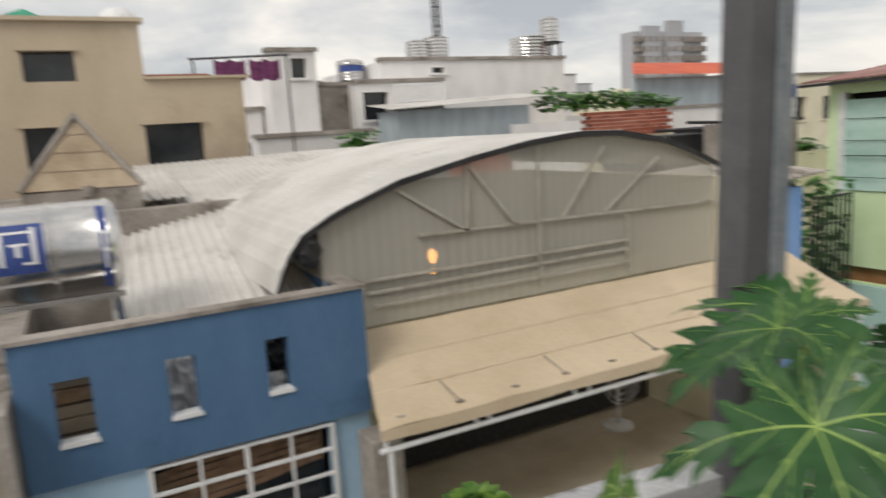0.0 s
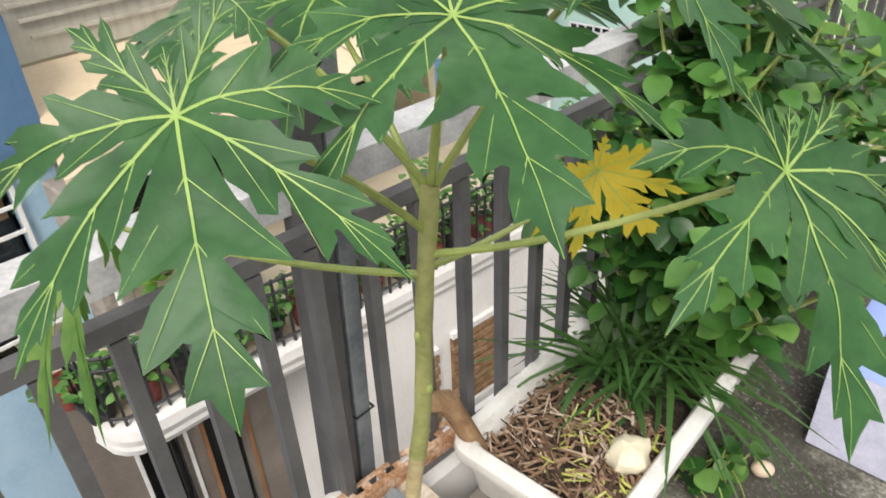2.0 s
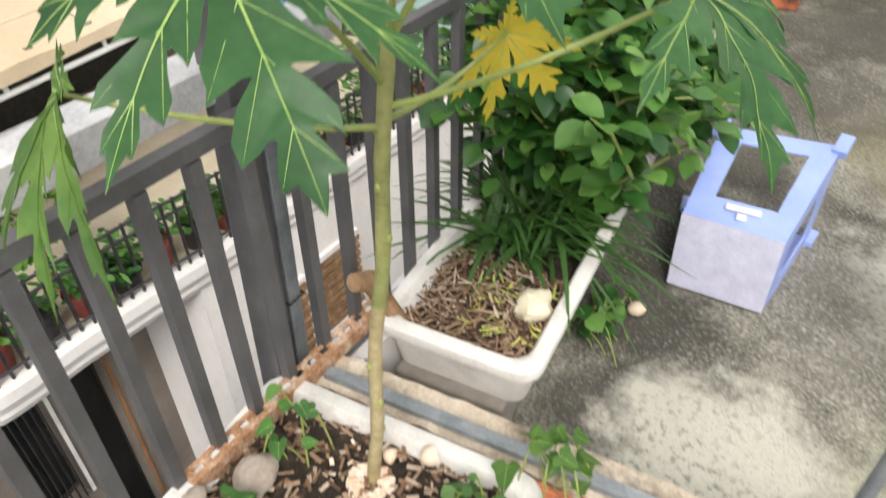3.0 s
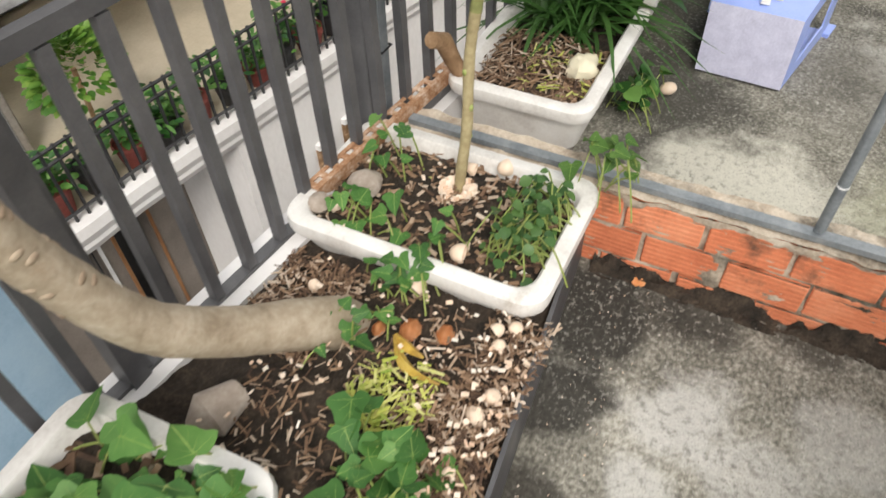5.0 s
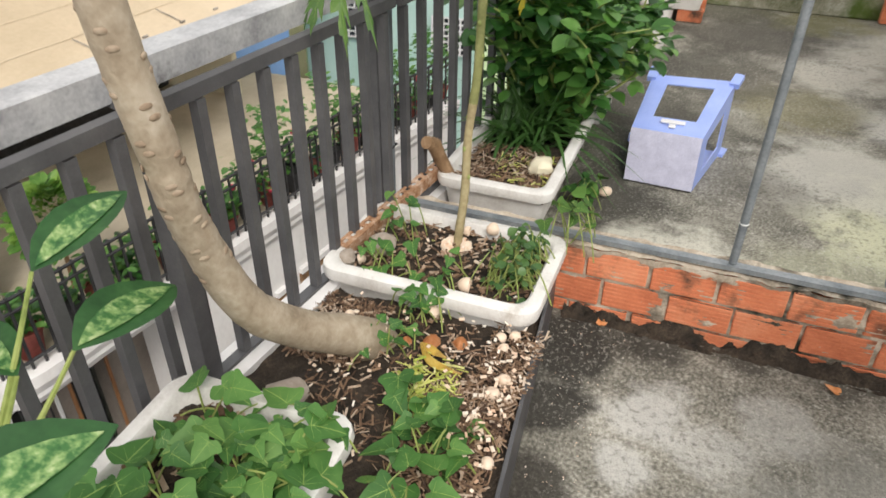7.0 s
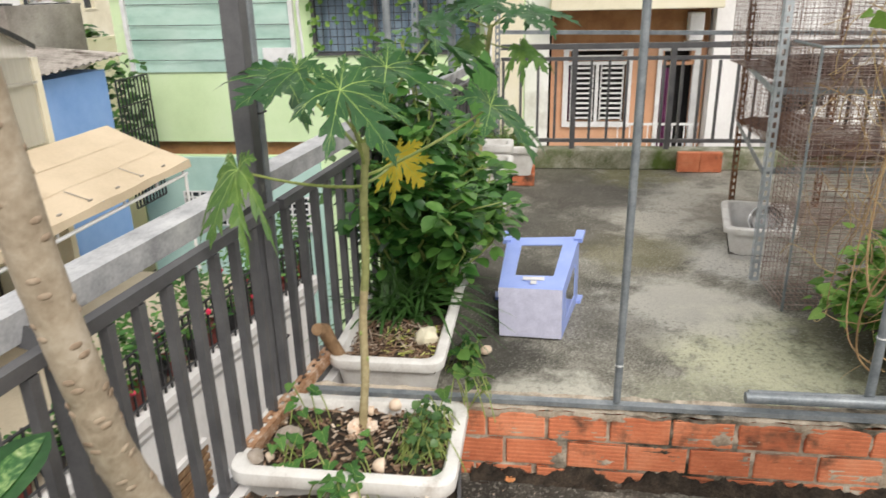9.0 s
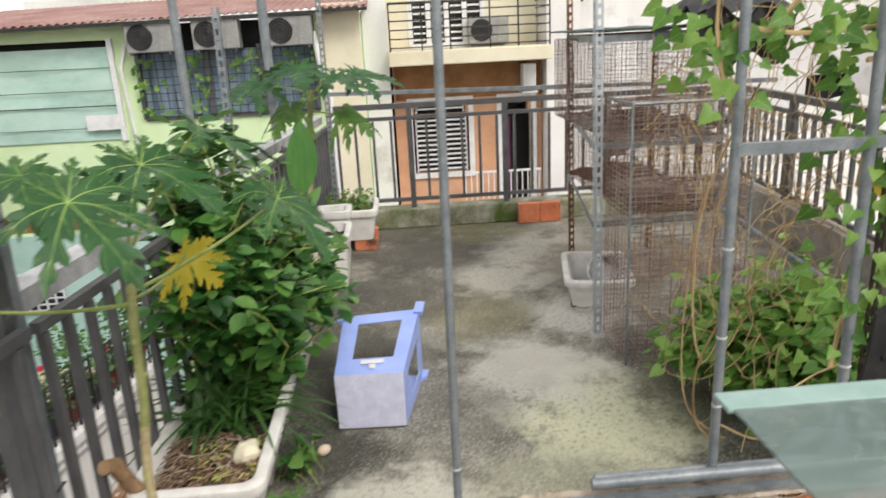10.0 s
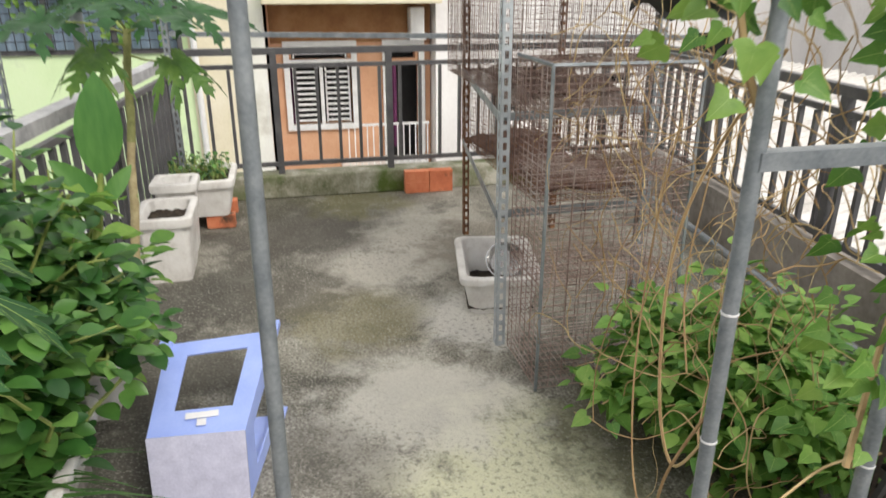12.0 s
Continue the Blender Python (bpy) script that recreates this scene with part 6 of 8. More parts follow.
for p, d, L, w in (((-0.40, 0.585, 0.755), (0.23, 0.013, -0.008), 0.23, 0.105), ((-0.34, 0.70, 0.82), (0.20, 0.0, 0.058), 0.21, 0.09), ((-0.76, 0.42, 0.85), (0.19, -0.10, 0.06), 0.22, 0.115), ((-0.55, 0.66, 0.74), (-0.2, 0.05, 0.04), 0.20, 0.09), ((-0.43, 0.68, 0.70), (0.05, 0.2, 0.03), 0.20, 0.09)):
    s = Shape()
    leaf_blade(s, p, d, (-0.1, -0.25, 1), L, w, "oval", 0.18)
    ob = part("leaf", s, PAPAYA, th, "dark green leaf with a cream centre", smooth=True)
    q = Shape()
    dd, oo, nn = frame_of(d, (-0.1, -0.25, 1))
    leaf_blade(q, Vector(p) + dd * L * 0.04 + nn * 0.0025, d, (-0.1, -0.25, 1), L * 0.90, w * 0.46, "oval", 0.18)
    part("cream_centre", q, VARIEG, ob, smooth=True)
# ---- the plastic stool lying on its side ----
stool = thing("plastic_stool", (2.1, -0.08, 0.0), "lavender blue plastic stool lying on its side on the deck", "stool")
C = [Vector(p) for p in ((1.90, 0.085, 0.004), (1.885, -0.195, 0.004), (1.955, -0.195, 0.215), (1.99, 0.098, 0.205))]
E2 = [Vector(p) for p in ((2.34, 0.115, 0.0), (2.33, -0.285, 0.0), (2.385, -0.285, 0.325), (2.385, 0.075, 0.31))]


def plate(s, quad, hole, t):
    """A flat side with an opening in it: quad is four corners, hole (u0, u1, v0, v1)."""
    a, b, c, d = quad
    at = lambda u, v: a.lerp(b, u).lerp(d.lerp(c, u), v)
    nrm = (b - a).cross(d - a).normalized() * t
    u0, u1, v0, v1 = hole
    ring = [at(0, 0), at(1, 0), at(1, 1), at(0, 1), at(u0, v0), at(u1, v0), at(u1, v1), at(u0, v1)]
    fs = []
    for k in range(4):
        m = (k + 1) % 4
        fs += [(k, m, 4 + m, 4 + k), (8 + k, 12 + k, 12 + m, 8 + m), (k, 8 + k, 8 + m, m), (4 + k, 4 + m, 12 + m, 12 + k)]
    s.add(ring + [p - nrm for p in ring], fs)


s = Shape()
a, b, c, d = C
s.sheet(lambda u, v: a.lerp(b, u).lerp(d.lerp(c, u), v) + Vector((-0.006 * math.sin(math.pi * u) ** 0.5 * math.sin(math.pi * v) ** 0.5, 0, 0)), 12, 10, -0.012)
part("seat", s, SEATPLASTIC, stool, "dusty pale lavender seat", smooth=True)
for name, quad, hole in (("top_side", (C[3], C[2], E2[2], E2[3]), (0.22, 0.80, 0.24, 0.84)), ("flank", (C[2], C[1], E2[1], E2[2]), (0.26, 0.80, 0.22, 0.80)), ("flank", (C[0], C[3], E2[3], E2[0]), (0.2, 0.74, 0.22, 0.80)), ("under_side", (C[1], C[0], E2[0], E2[1]), (0.22, 0.78, 0.30, 0.82))):
    s = Shape()
    plate(s, quad, hole, 0.006)
    part(name, s, BLUEPLASTIC, stool)
for p, q in ((E2[2], C[2]), (E2[3], C[3]), (E2[1], C[1]), (E2[0], C[0])):
    s = Shape()
    ax = (p - q).normalized()
    s.bar(p - ax * 0.04, p + ax * 0.045, 0.042, 0.024)
    part("foot", s, BLUEPLASTIC, stool)
s = Shape()
q = C[3].lerp(C[2], 0.52).lerp(E2[3].lerp(E2[2], 0.52), 0.16)
s.box(-0.012, 0.012, -0.05, 0.05, 0.0, 0.003, m=Matrix.Translation(q + Vector((0, 0, 0.006))) @ Euler((0, radians(-15), 0)).to_matrix().to_4x4())
s.box(-0.04, -0.015, -0.014, 0.014, 0.0, 0.003, m=Matrix.Translation(q + Vector((-0.003, 0, 0.006))) @ Euler((0, radians(-15), 0)).to_matrix().to_4x4())
part("sticker", s, WHITEPRINT, stool, "small pale sticker")


def hollow_brick(name, c, size, rot, label, group):
    s = Shape()
    L, W, H = size
    m = Matrix.Translation(Vector(c)) @ Matrix.Rotation(radians(rot), 4, "Z")
    prof = []
    for k in range(7):
        z = H * k / 7
        prof += [(0.0, z + 0.002), (0.0, z + H / 7 - 0.003), (0.0025, z + H / 7 - 0.002), (0.0025, z + H / 7 + 0.001)]
    n = len(prof)
    pts = [m @ Vector((p + W * 0 - W / 2, y, z)) for y in (-L / 2, L / 2) for p, z in prof] + [m @ Vector((W / 2, y, z)) for y in (-L / 2, L / 2) for z in (0, H)]
    fs = [(i, i + 1, n + i + 1, n + i) for i in range(n - 1)] + [(n - 1, 2 * n - 1, 2 * n + 3, 2 * n + 1), (2 * n, 2 * n + 1, 2 * n + 3, 2 * n + 2)]
    fs += [tuple([*range(n), 2 * n + 1, 2 * n]), tuple([2 * n + 2, 2 * n + 3, *range(2 * n - 1, n - 1, -1)])]
    s.add(pts, fs)
    return single(name, s, BRICK, (c[0], c[1], c[2]), label, "brick", group)


for x, y, z in ((5.05, -1.32, 0.004), (5.05, -1.50, 0.004), (5.05, -1.32, 0.086), (5.05, -1.50, 0.086)):
    hollow_brick("loose_brick", (x, y, z), (0.175, 0.08, 0.08), 0, "loose orange hollow brick stacked by the far kerb", "loose bricks")
for x, y in ((4.55, 0.05), (4.55, 0.30), (4.86, 0.05), (4.86, 0.30)):
    hollow_brick("loose_brick", (x, y, 0.004), (0.175, 0.08, 0.085), 0, "orange brick propping up a trough", "prop bricks")
for x in (1.20, 1.62, 2.05):
    s = Shape()
    s.box(x - 0.09, x + 0.09, 0.31, 0.60, 0.004, 0.138, 0.008)
    single("concrete_block", s, GREYWALL, (x, 0.45, 0.0), "stained concrete block under the long trough", "block", "prop blocks")

# ---- wire cages on a slotted rack ----
def wire_panel(s, o, u, v, nu, nv, r):
    """A grid of wires over the parallelogram o, u, v."""
    o, u, v = map(Vector, (o, u, v))
    for i in range(nu + 1):
        w = Vector((rng.uniform(-1, 1), rng.uniform(-1, 1), rng.uniform(-1, 1))) * 0.004
        s.tube([o + u * i / nu, o + u * i / nu + v * 0.5 + w, o + u * i / nu + v], r, 3, False)
    for j in range(nv + 1):
        w = Vector((rng.uniform(-1, 1), rng.uniform(-1, 1), rng.uniform(-1, 1))) * 0.004
        s.tube([o + v * j / nv, o + v * j / nv + u * 0.5 + w, o + v * j / nv + u], r, 3, False)


def cage(base, size, label, cell, mats, r=0.0016, skip=(), frame_mat=None):
    x, y, z = base
    lx, ly, lz = size
    th = thing("wire_cage", base, label, "cage", "wire cages")
    cu, cv = cell
    panels = {"front_panel": ((x, y, z), (0, ly, 0), (0, 0, lz)), "back_panel": ((x + lx, y, z), (0, ly, 0), (0, 0, lz)), "side_panel": ((x, y + ly, z), (lx, 0, 0), (0, 0, lz)),
              "far_side_panel": ((x, y, z), (lx, 0, 0), (0, 0, lz)), "top_panel": ((x, y, z + lz), (lx, 0, 0), (0, ly, 0)), "floor_panel": ((x, y, z), (lx, 0, 0), (0, ly, 0))}
    for k, (name, (o, u, v)) in enumerate(panels.items()):
        if name in skip:
            continue
        s = Shape()
        wire_panel(s, o, u, v, max(2, round(Vector(u).length / cu)), max(2, round(Vector(v).length / cv)), r)
        tagged(part(name, s, mats[k % len(mats)], th, "grid of thin rusted wires"), kind="stuff")
    return th


for p, q, m in (((2.66, -1.215, 0.0), (2.665, -1.19, 2.5), GALV), ((4.06, -1.43, 0.0), (4.05, -1.40, 2.5), RUST), ((2.70, -1.86, 0.0), (2.70, -1.86, 1.55), ANGLE), ((4.06, -2.0, 0.0), (4.06, -2.0, 1.55), RUST)):
    slotted_angle("slotted_post", p, q, "slotted steel angle post of the cage rack", m is not RUST and 0.040 or 0.034, (1, -1), m, group="rack posts")
for z in (0.60, 1.0, 1.51):
    th = thing("rack_bar", (2.68, -1.5, z), "slotted steel bars of the cage rack", "steel angle", "rack bars")
    for a, b in (((2.68, -1.205, z), (2.70, -1.86, z)), ((2.68, -1.205, z), (4.05, -1.415, z)), ((4.05, -1.415, z), (4.06, -2.0, z)), ((2.70, -1.86, z), (4.06, -2.0, z))):
        s = Shape()
        s.bar(a, b, 0.004, 0.034)
        part("bar", s, ANGLE if a[0] < 3 else RUST, th)
cage((2.72, -1.88, 1.015), (1.32, 0.56, 0.49), "rusty wire cage on the top shelf of the rack", (0.025, 0.025), (WIRE, RUST, WIRE), 0.0015)
cage((2.76, -1.90, 0.615), (1.28, 0.50, 0.36), "rusted wire cage on the lower shelf of the rack", (0.028, 0.025), (RUST, WIRE, RUST), 0.0014)
cage((2.28, -1.82, 0.012), (0.36, 0.56, 1.22), "tall wire cage standing before the rack", (0.05, 0.027), (WIRE,), 0.0021)
s = Shape()
wire_panel(s, (2.28, -1.82, 0.44), (0.36, 0, 0), (0, 0.56, 0), 14, 30, 0.0018)
wire_panel(s, (2.28, -1.82, 0.84), (0.36, 0, 0), (0, 0.56, 0), 14, 30, 0.0018)
tagged(single("cage_shelf", s, WIRE, (2.28, -1.82, 0.44), "wire shelves inside the tall cage", "cage shelf", "", "stuff"))
s = Shape()
for a, b in (((2.28, -1.26, 0), (2.28, -1.26, 1.235)), ((2.28, -1.82, 0), (2.28, -1.82, 1.235)), ((2.28, -1.26, 1.24), (2.28, -1.82, 1.24)), ((2.28, -1.26, 1.24), (2.64, -1.26, 1.24)), ((2.28, -1.82, 1.24), (2.64, -1.82, 1.24))):
    s.bar(a, b, 0.010, 0.010, up=(0.3, 0.2, 1) if a[2] == b[2] else (0, 1, 0))
single("cage_frame", s, ANGLE, (2.28, -1.26, 0.0), "galvanised frame of the tall cage", "frame")
for x0, z0, deep in ((2.95, 1.03, 0.85), (2.80, 0.63, 1.2)):
    s = Shape()
    s.sheet(lambda u, v: (x0 + deep * u, -1.86 + 0.42 * v, z0 + 0.02 + 0.05 * noise.noise(Vector((u * 4, v * 3, z0 * 7))) + 0.02 * math.sin(u * 9)), 24, 10, 0.012)
    single("felt_bedding", s, BROWNCLOTH, (x0, -1.6, z0), "brown crumpled felt lying in the wire cage", "bedding", "cage bedding", smooth=True)
s = Shape()
s.sheet(lambda u, v: (2.66 + 1.45 * u, -1.20 - 0.75 * v - 0.1 * u, 1.545 + 0.02 * noise.noise(Vector((u * 5, v * 4, 1)))), 20, 8, 0.008)
single("cover_sheet", s, mat("dark green sheet", [(0.015, 0.03, 0.026), (0.03, 0.06, 0.05), (0.05, 0.09, 0.075)], 6, 0.6, 0.3, 50), (2.7, -1.5, 1.53), "dark green sheet covering the cages", "cover", smooth=True)
s = Shape()
s.sheet(lambda u, v: (2.25 + 0.45 * u, -1.52 - 0.40 * v, 1.60 + 0.16 * math.sin(math.pi * u) * math.sin(math.pi * v) + 0.05 * noise.noise(Vector((u * 5, v * 5, 4)))), 18, 18, 0.006)
s.sheet(lambda u, v: (2.2 + 0.03 * noise.noise(Vector((u * 6, v * 4, 2))) + 0.1 * v, -1.52 - 0.40 * u, 1.60 - 0.20 * v + 0.03 * math.sin(u * 12)), 18, 8, 0.006)
single("shade_net", s, BLACKPOT, (2.3, -1.8, 1.55), "black shade net bunched over the cages", "net", smooth=True)
# metal bowl in the trough
s = Shape()
prof = [(0.0, 0.0), (0.07, 0.002), (0.085, 0.03), (0.092, 0.055), (0.098, 0.056), (0.098, 0.058), (0.090, 0.058), (0.082, 0.03), (0.068, 0.006), (0.0, 0.004)]
s.lathe((0, 0, 0), prof, 28)
mm = Matrix.Translation((3.30, -1.45, 0.115)) @ Euler((0, radians(-52), radians(-16))).to_matrix().to_4x4()
s.v = [tuple(mm @ Vector(p)) for p in s.v]
single("metal_bowl", s, STAINLESS, (3.30, -1.45, 0.06), "round aluminium bowl leaning in a white trough", "bowl", smooth=True)

# ---- vines and leafy mass on the right ----
bush("sweet_potato_bush", (1.85, -1.80, 0.0), "leafy mound of sweet potato vines on the deck", fan((1.80, -1.80, 0.0), 66, (0.52, 0.54), 0.66, jitter=0.1), MOUNDLEAF, 0.060, 0.054, "heart", 6, "plant", DRYVINE, 0.8)
bush("climbing_vine", (1.0, -1.50, 0.2), "climbing vine with light green leaves on the trellis posts", [
    curve((1.0, -1.10, 1.30), (1.02, -1.08, 1.80), 0, 6, (0.02, 0.05, 0)), curve((1.02, -1.08, 1.55), (1.05, -1.75, 1.62), 0.06, 8), curve((1.02, -1.45, 1.12), (1.0, -1.50, 1.9), 0, 10, (0.06, -0.04, 0)),
    curve((1.0, -1.42, 1.45), (1.08, -1.95, 1.30), -0.05, 8), curve((1.05, -1.25, 1.75), (1.15, -1.85, 1.80), 0.05, 8), curve((1.02, -1.50, 1.35), (1.10, -1.62, 1.1), 0, 6), curve((1.1, -1.3, 1.62), (1.2, -1.05, 1.50), 0.06, 5), curve((1.0, -1.42, 0.60), (1.02, -1.47, 1.15), 0, 8, (0.03, -0.03, 0))],
    LIME, 0.047, 0.050, "lobed", 7, "plant", DRYVINE, 0.9, 0.07, True)
bush("climbing_vine", (1.05, -1.9, 0.3), "climbing vine with green leaves along the crossbar", [curve((1.02, -1.62, 0.85), (1.05, -1.80, 1.45), 0, 8), curve((1.05, -1.8, 1.4), (1.0, -2.2, 1.5), 0.05, 6), curve((1.05, -1.7, 0.9), (1.15, -2.05, 1.1), 0, 6)], LIME, 0.052, 0.056, "lobed", 7, "plant", DRYVINE, 0.9, 0.08, True)
s = Shape()
leaf_blade(s, (1.07, -1.55, 1.14), (-0.1, -0.15, -1), (-1, 0.2, 0.1), 0.085, 0.085, "lobed", 0.1)
single("yellow_leaf", s, PAPAYAYELLOW, (1.07, -1.55, 1.14), "yellowed vine leaf hanging from its stem", "leaf", smooth=True)
s = Shape()
for i in range(210):
    p = Vector((rng.uniform(1.25, 2.3), rng.uniform(-1.85, -1.28), rng.uniform(0.3, 1.6)))
    q = [p]
    d = Vector((rng.uniform(-0.4, 0.4), rng.uniform(-0.4, 0.4), rng.choice((-1, 1)) * rng.uniform(0.3, 1)))
    for k in range(8):
        d = (d + Vector((rng.uniform(-0.5, 0.5), rng.uniform(-0.5, 0.5), rng.uniform(-0.5, 0.35)))).normalized()
        nx = q[-1] + d * rng.uniform(0.03, 0.08)
        nx.z = min(max(nx.z, 0.12), 1.75)
        nx.y = min(max(nx.y, -1.95), -1.2)
        nx.x = min(max(nx.x, 1.12), 2.4)
        q.append(nx)
    s.tube(smooth_path(q, 3), rng.uniform(0.0008, 0.0022), 4, False)
single("dry_vine", s, DRYVINE, (1.8, -1.5, 0.2), "tangle of dry yellow-brown vine stems before the cages", "vine", "", "stuff")
for ks, r in (([(1.0, -1.09, 0.72), (1.06, -1.07, 0.62), (1.12, -1.06, 0.75), (1.2, -1.10, 1.0), (1.2, -1.16, 1.2), (1.1, -1.2, 1.4)], 0.004), ([(1.0, -1.08, 0.55), (1.02, -1.25, 0.50), (1.05, -1.42, 0.56), (1.0, -1.5, 0.62)], 0.004),
              ([(1.0, -1.10, 0.45), (0.98, -1.22, 0.40), (1.0, -1.36, 0.44), (0.98, -1.33, 0.48), (0.98, -1.2, 0.42)], 0.003), ([(1.0, -1.1, 0.8), (1.05, -1.05, 0.60), (1.08, -1.07, 0.42), (1.02, -1.1, 0.38)], 0.004),
              ([(1.55, -1.30, 1.20), (1.48, -1.22, 0.92), (1.32, -1.12, 0.62), (1.15, -1.07, 0.43), (1.0, -1.12, 0.40)], 0.0028), ([(1.02, -1.10, 0.66), (1.20, -1.22, 0.60), (1.35, -1.36, 0.63), (1.32, -1.50, 0.68)], 0.0025),
              ([(1.40, -1.22, 1.52), (1.32, -1.24, 1.22), (1.22, -1.15, 0.95), (1.10, -1.10, 0.80)], 0.0022)):
    s = Shape()
    s.tube(smooth_path([Vector(k) for k in ks], 6), r * 0.85, 5)
    single("vine_stem", s, DRYVINE, ks[0], "looping dry vine stem tied to the trellis post", "vine", "vine stems", smooth=True)

# glass-topped stand beside the wall, and the rubber mat
th = thing("glass_table", (-0.08, -1.13, 0.0), "glass-topped stand with a frosted green edge strip", "table")
s = Shape()
s.sheet(lambda u, v: (-0.40 + 0.70 * u, -0.775 - 0.75 * v, 0.916 + 0.0016 * noise.noise(Vector((u * 9, v * 7, 2))) + 0.0008 * noise.noise(Vector((u * 25, v * 16, 5)))), 60, 60, 0.006)
part("glass_top", s, GLASSTOP, th, smooth=True)
s = Shape()
s.box(0.295, 0.355, -1.53, -0.765, 0.914, 0.924, 0.003)
part("edge_strip", s, FROSTED, th, "frosted green strip")
for y in (-0.99, -1.37):
    s = Shape()
    s.bar((-0.36, y, 0.898), (0.30, y, 0.898), 0.025, 0.02)
    part("rim", s, ANGLE, th)
for x, y in ((-0.28, -0.99), (0.10, -0.99), (-0.28, -1.37), (0.10, -1.37)):
    s = Shape()
    s.bar((x, y, 0.0), (x, y, 0.89), 0.025, 0.025, up=(0, 1, 0))
    part("leg", s, ANGLE, th)
s = Shape()
s.sheet(lambda u, v: (1.18 - 0.22 * math.sin(u * 1.5), -1.50 - 0.55 * v, 0.02 + 0.86 * u - 0.10 * (1 - v) ** 4 * u), 24, 20, 0.012)
for i in range(9):
    for j in range(6):
        u, v = (i + 0.5 + 0.5 * (j % 2)) / 9.6, (j + 0.6) / 6.4
        s.ball((1.18 - 0.22 * math.sin(u * 1.5) - 0.012, -1.50 - 0.55 * v, 0.02 + 0.86 * u - 0.10 * (1 - v) ** 4 * u), (0.012, 0.012, 0.012), seg=6, ring=4)
single("rubber_mat", s, RUBBER, (1.15, -1.75, 0.0), "black studded rubber mat standing behind the trellis", "mat", smooth=True)
s = Shape()
s.tube([(2.0, -2.55, 0.10), (4.8, -2.86, 0.10)], 0.022, 8)
single("drain_pipe", s, ANGLE, (2.0, -2.55, 0.08), "grey pipe running along the side kerb", "pipe", smooth=True)
# ---- green house ----
gh = thing("green_house", (12, 4, -5.6), "pale green house with air conditioners under a red sheet roof", "house")
s = Shape()
panel_with_holes(s, "x", 12.0, 0.25, 0.25, 8.0, -5.6, 2.06, [(4.45, 7.72, 0.12, 1.78), (1.05, 4.08, 0.42, 2.02), (4.25, 7.80, -1.50, -1.22), (2.2, 3.6, -3.2, -2.2), (4.3, 5.0, -3.0, -2.3)])
s.box(12.2505, 18, 7.75, 8.0, -5.6, 2.06)
s.box(12.2505, 18, 0.25, 0.5, -5.6, 2.06)
part("wall", s, LIMEWALL, gh)
s = Shape()
s.box(11.90, 12.0, 4.15, 7.9, -5.6, -1.52)
part("lower_wall", s, MINTWALL, gh, "mint green lower wall")
s = Shape()
s.box(11.96, 11.999, 0.26, 0.95, -5.6, 2.2)
part("corner_strip", s, CREAM, gh, "cream corner strip")
s = Shape()
roof_sheet(s, (11.55, 0.1, 2.10), (11.55, 8.3, 1.98), (16.5, 8.3, 2.55), (16.5, 0.1, 2.72), 60, 0.03)
part("roof", s, REDTIN, gh, "faded red sheet roof")
s = Shape()
s.bar((11.60, 0.1, 2.07), (11.60, 8.3, 1.95), 0.06, 0.05)
part("eave", s, BLACKMETAL, gh, "dark eave")
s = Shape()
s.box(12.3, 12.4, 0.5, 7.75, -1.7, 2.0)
# brown strip set into the wall slot as its shadow
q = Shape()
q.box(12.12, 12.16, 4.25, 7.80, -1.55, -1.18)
part("shadow_band", q, BROWNWALL, gh, "brown strip coloured as the slot's shade")
# black sheet behind the wall plays the room's shade
part("inner_dark", s, DARK, gh, "near-black panel standing in for the unlit room")
s = Shape()
s.sheet(lambda u, v: (11.97 + 0.03 * math.sin(u * 9) * math.sin(v * 7), 7.70 - 3.22 * u, 0.12 + 1.55 * v), 24, 10, 0.01)
w1 = part("window_sheet", s, SHEETGREEN, gh, "pale green tarpaulin hung over the window", smooth=True)
for z in (0.35, 0.72, 0.98, 1.35):
    s = Shape()
    s.tube([(11.93, 7.7, z), (11.93, 4.45, z - 0.02)], 0.006 if z != 0.72 else 0.010, 5)
    part("window_wire", s, BLACKMETAL, w1)
s = Shape()
s.box(11.9, 12.0, 4.42, 4.50, 0.1, 1.8)
s.box(11.88, 11.96, 4.48, 5.05, 0.30, 0.55)
s.box(11.9, 12.02, 7.66, 7.74, 0.05, 1.8)
part("window_post", s, WHITEMETAL, w1, "white window posts")
s = Shape()
s.sheet(lambda u, v: (12.12 + 0.03 * math.sin(u * 60), 4.05 - 2.95 * u, 0.44 + 1.1 * v), 120, 2)
w2 = part("window_curtain", s, CURTAIN, gh, "blue grey curtain behind the bars", smooth=True)
s = Shape()
for a, b in (((4.06, 0.43), (4.06, 2.02)), ((1.07, 0.43), (1.07, 2.02)), ((4.06, 0.43), (1.07, 0.43)), ((2.9, 0.43), (2.9, 1.6)), ((2.0, 0.43), (2.0, 1.6))):
    s.bar((11.99, a[0], a[1]), (11.99, b[0], b[1]), 0.07, 0.07, up=(1, 0, 0))
part("window_frame", s, STEEL, w2, "dark window frame")
s = Shape()
grille(s, "x", 11.94, 1.1, 4.02, 0.46, 1.52, 22, 8, 0.012)
part("window_grille", s, BLACKMETAL, w2, "thin black window grille")
s = Shape()
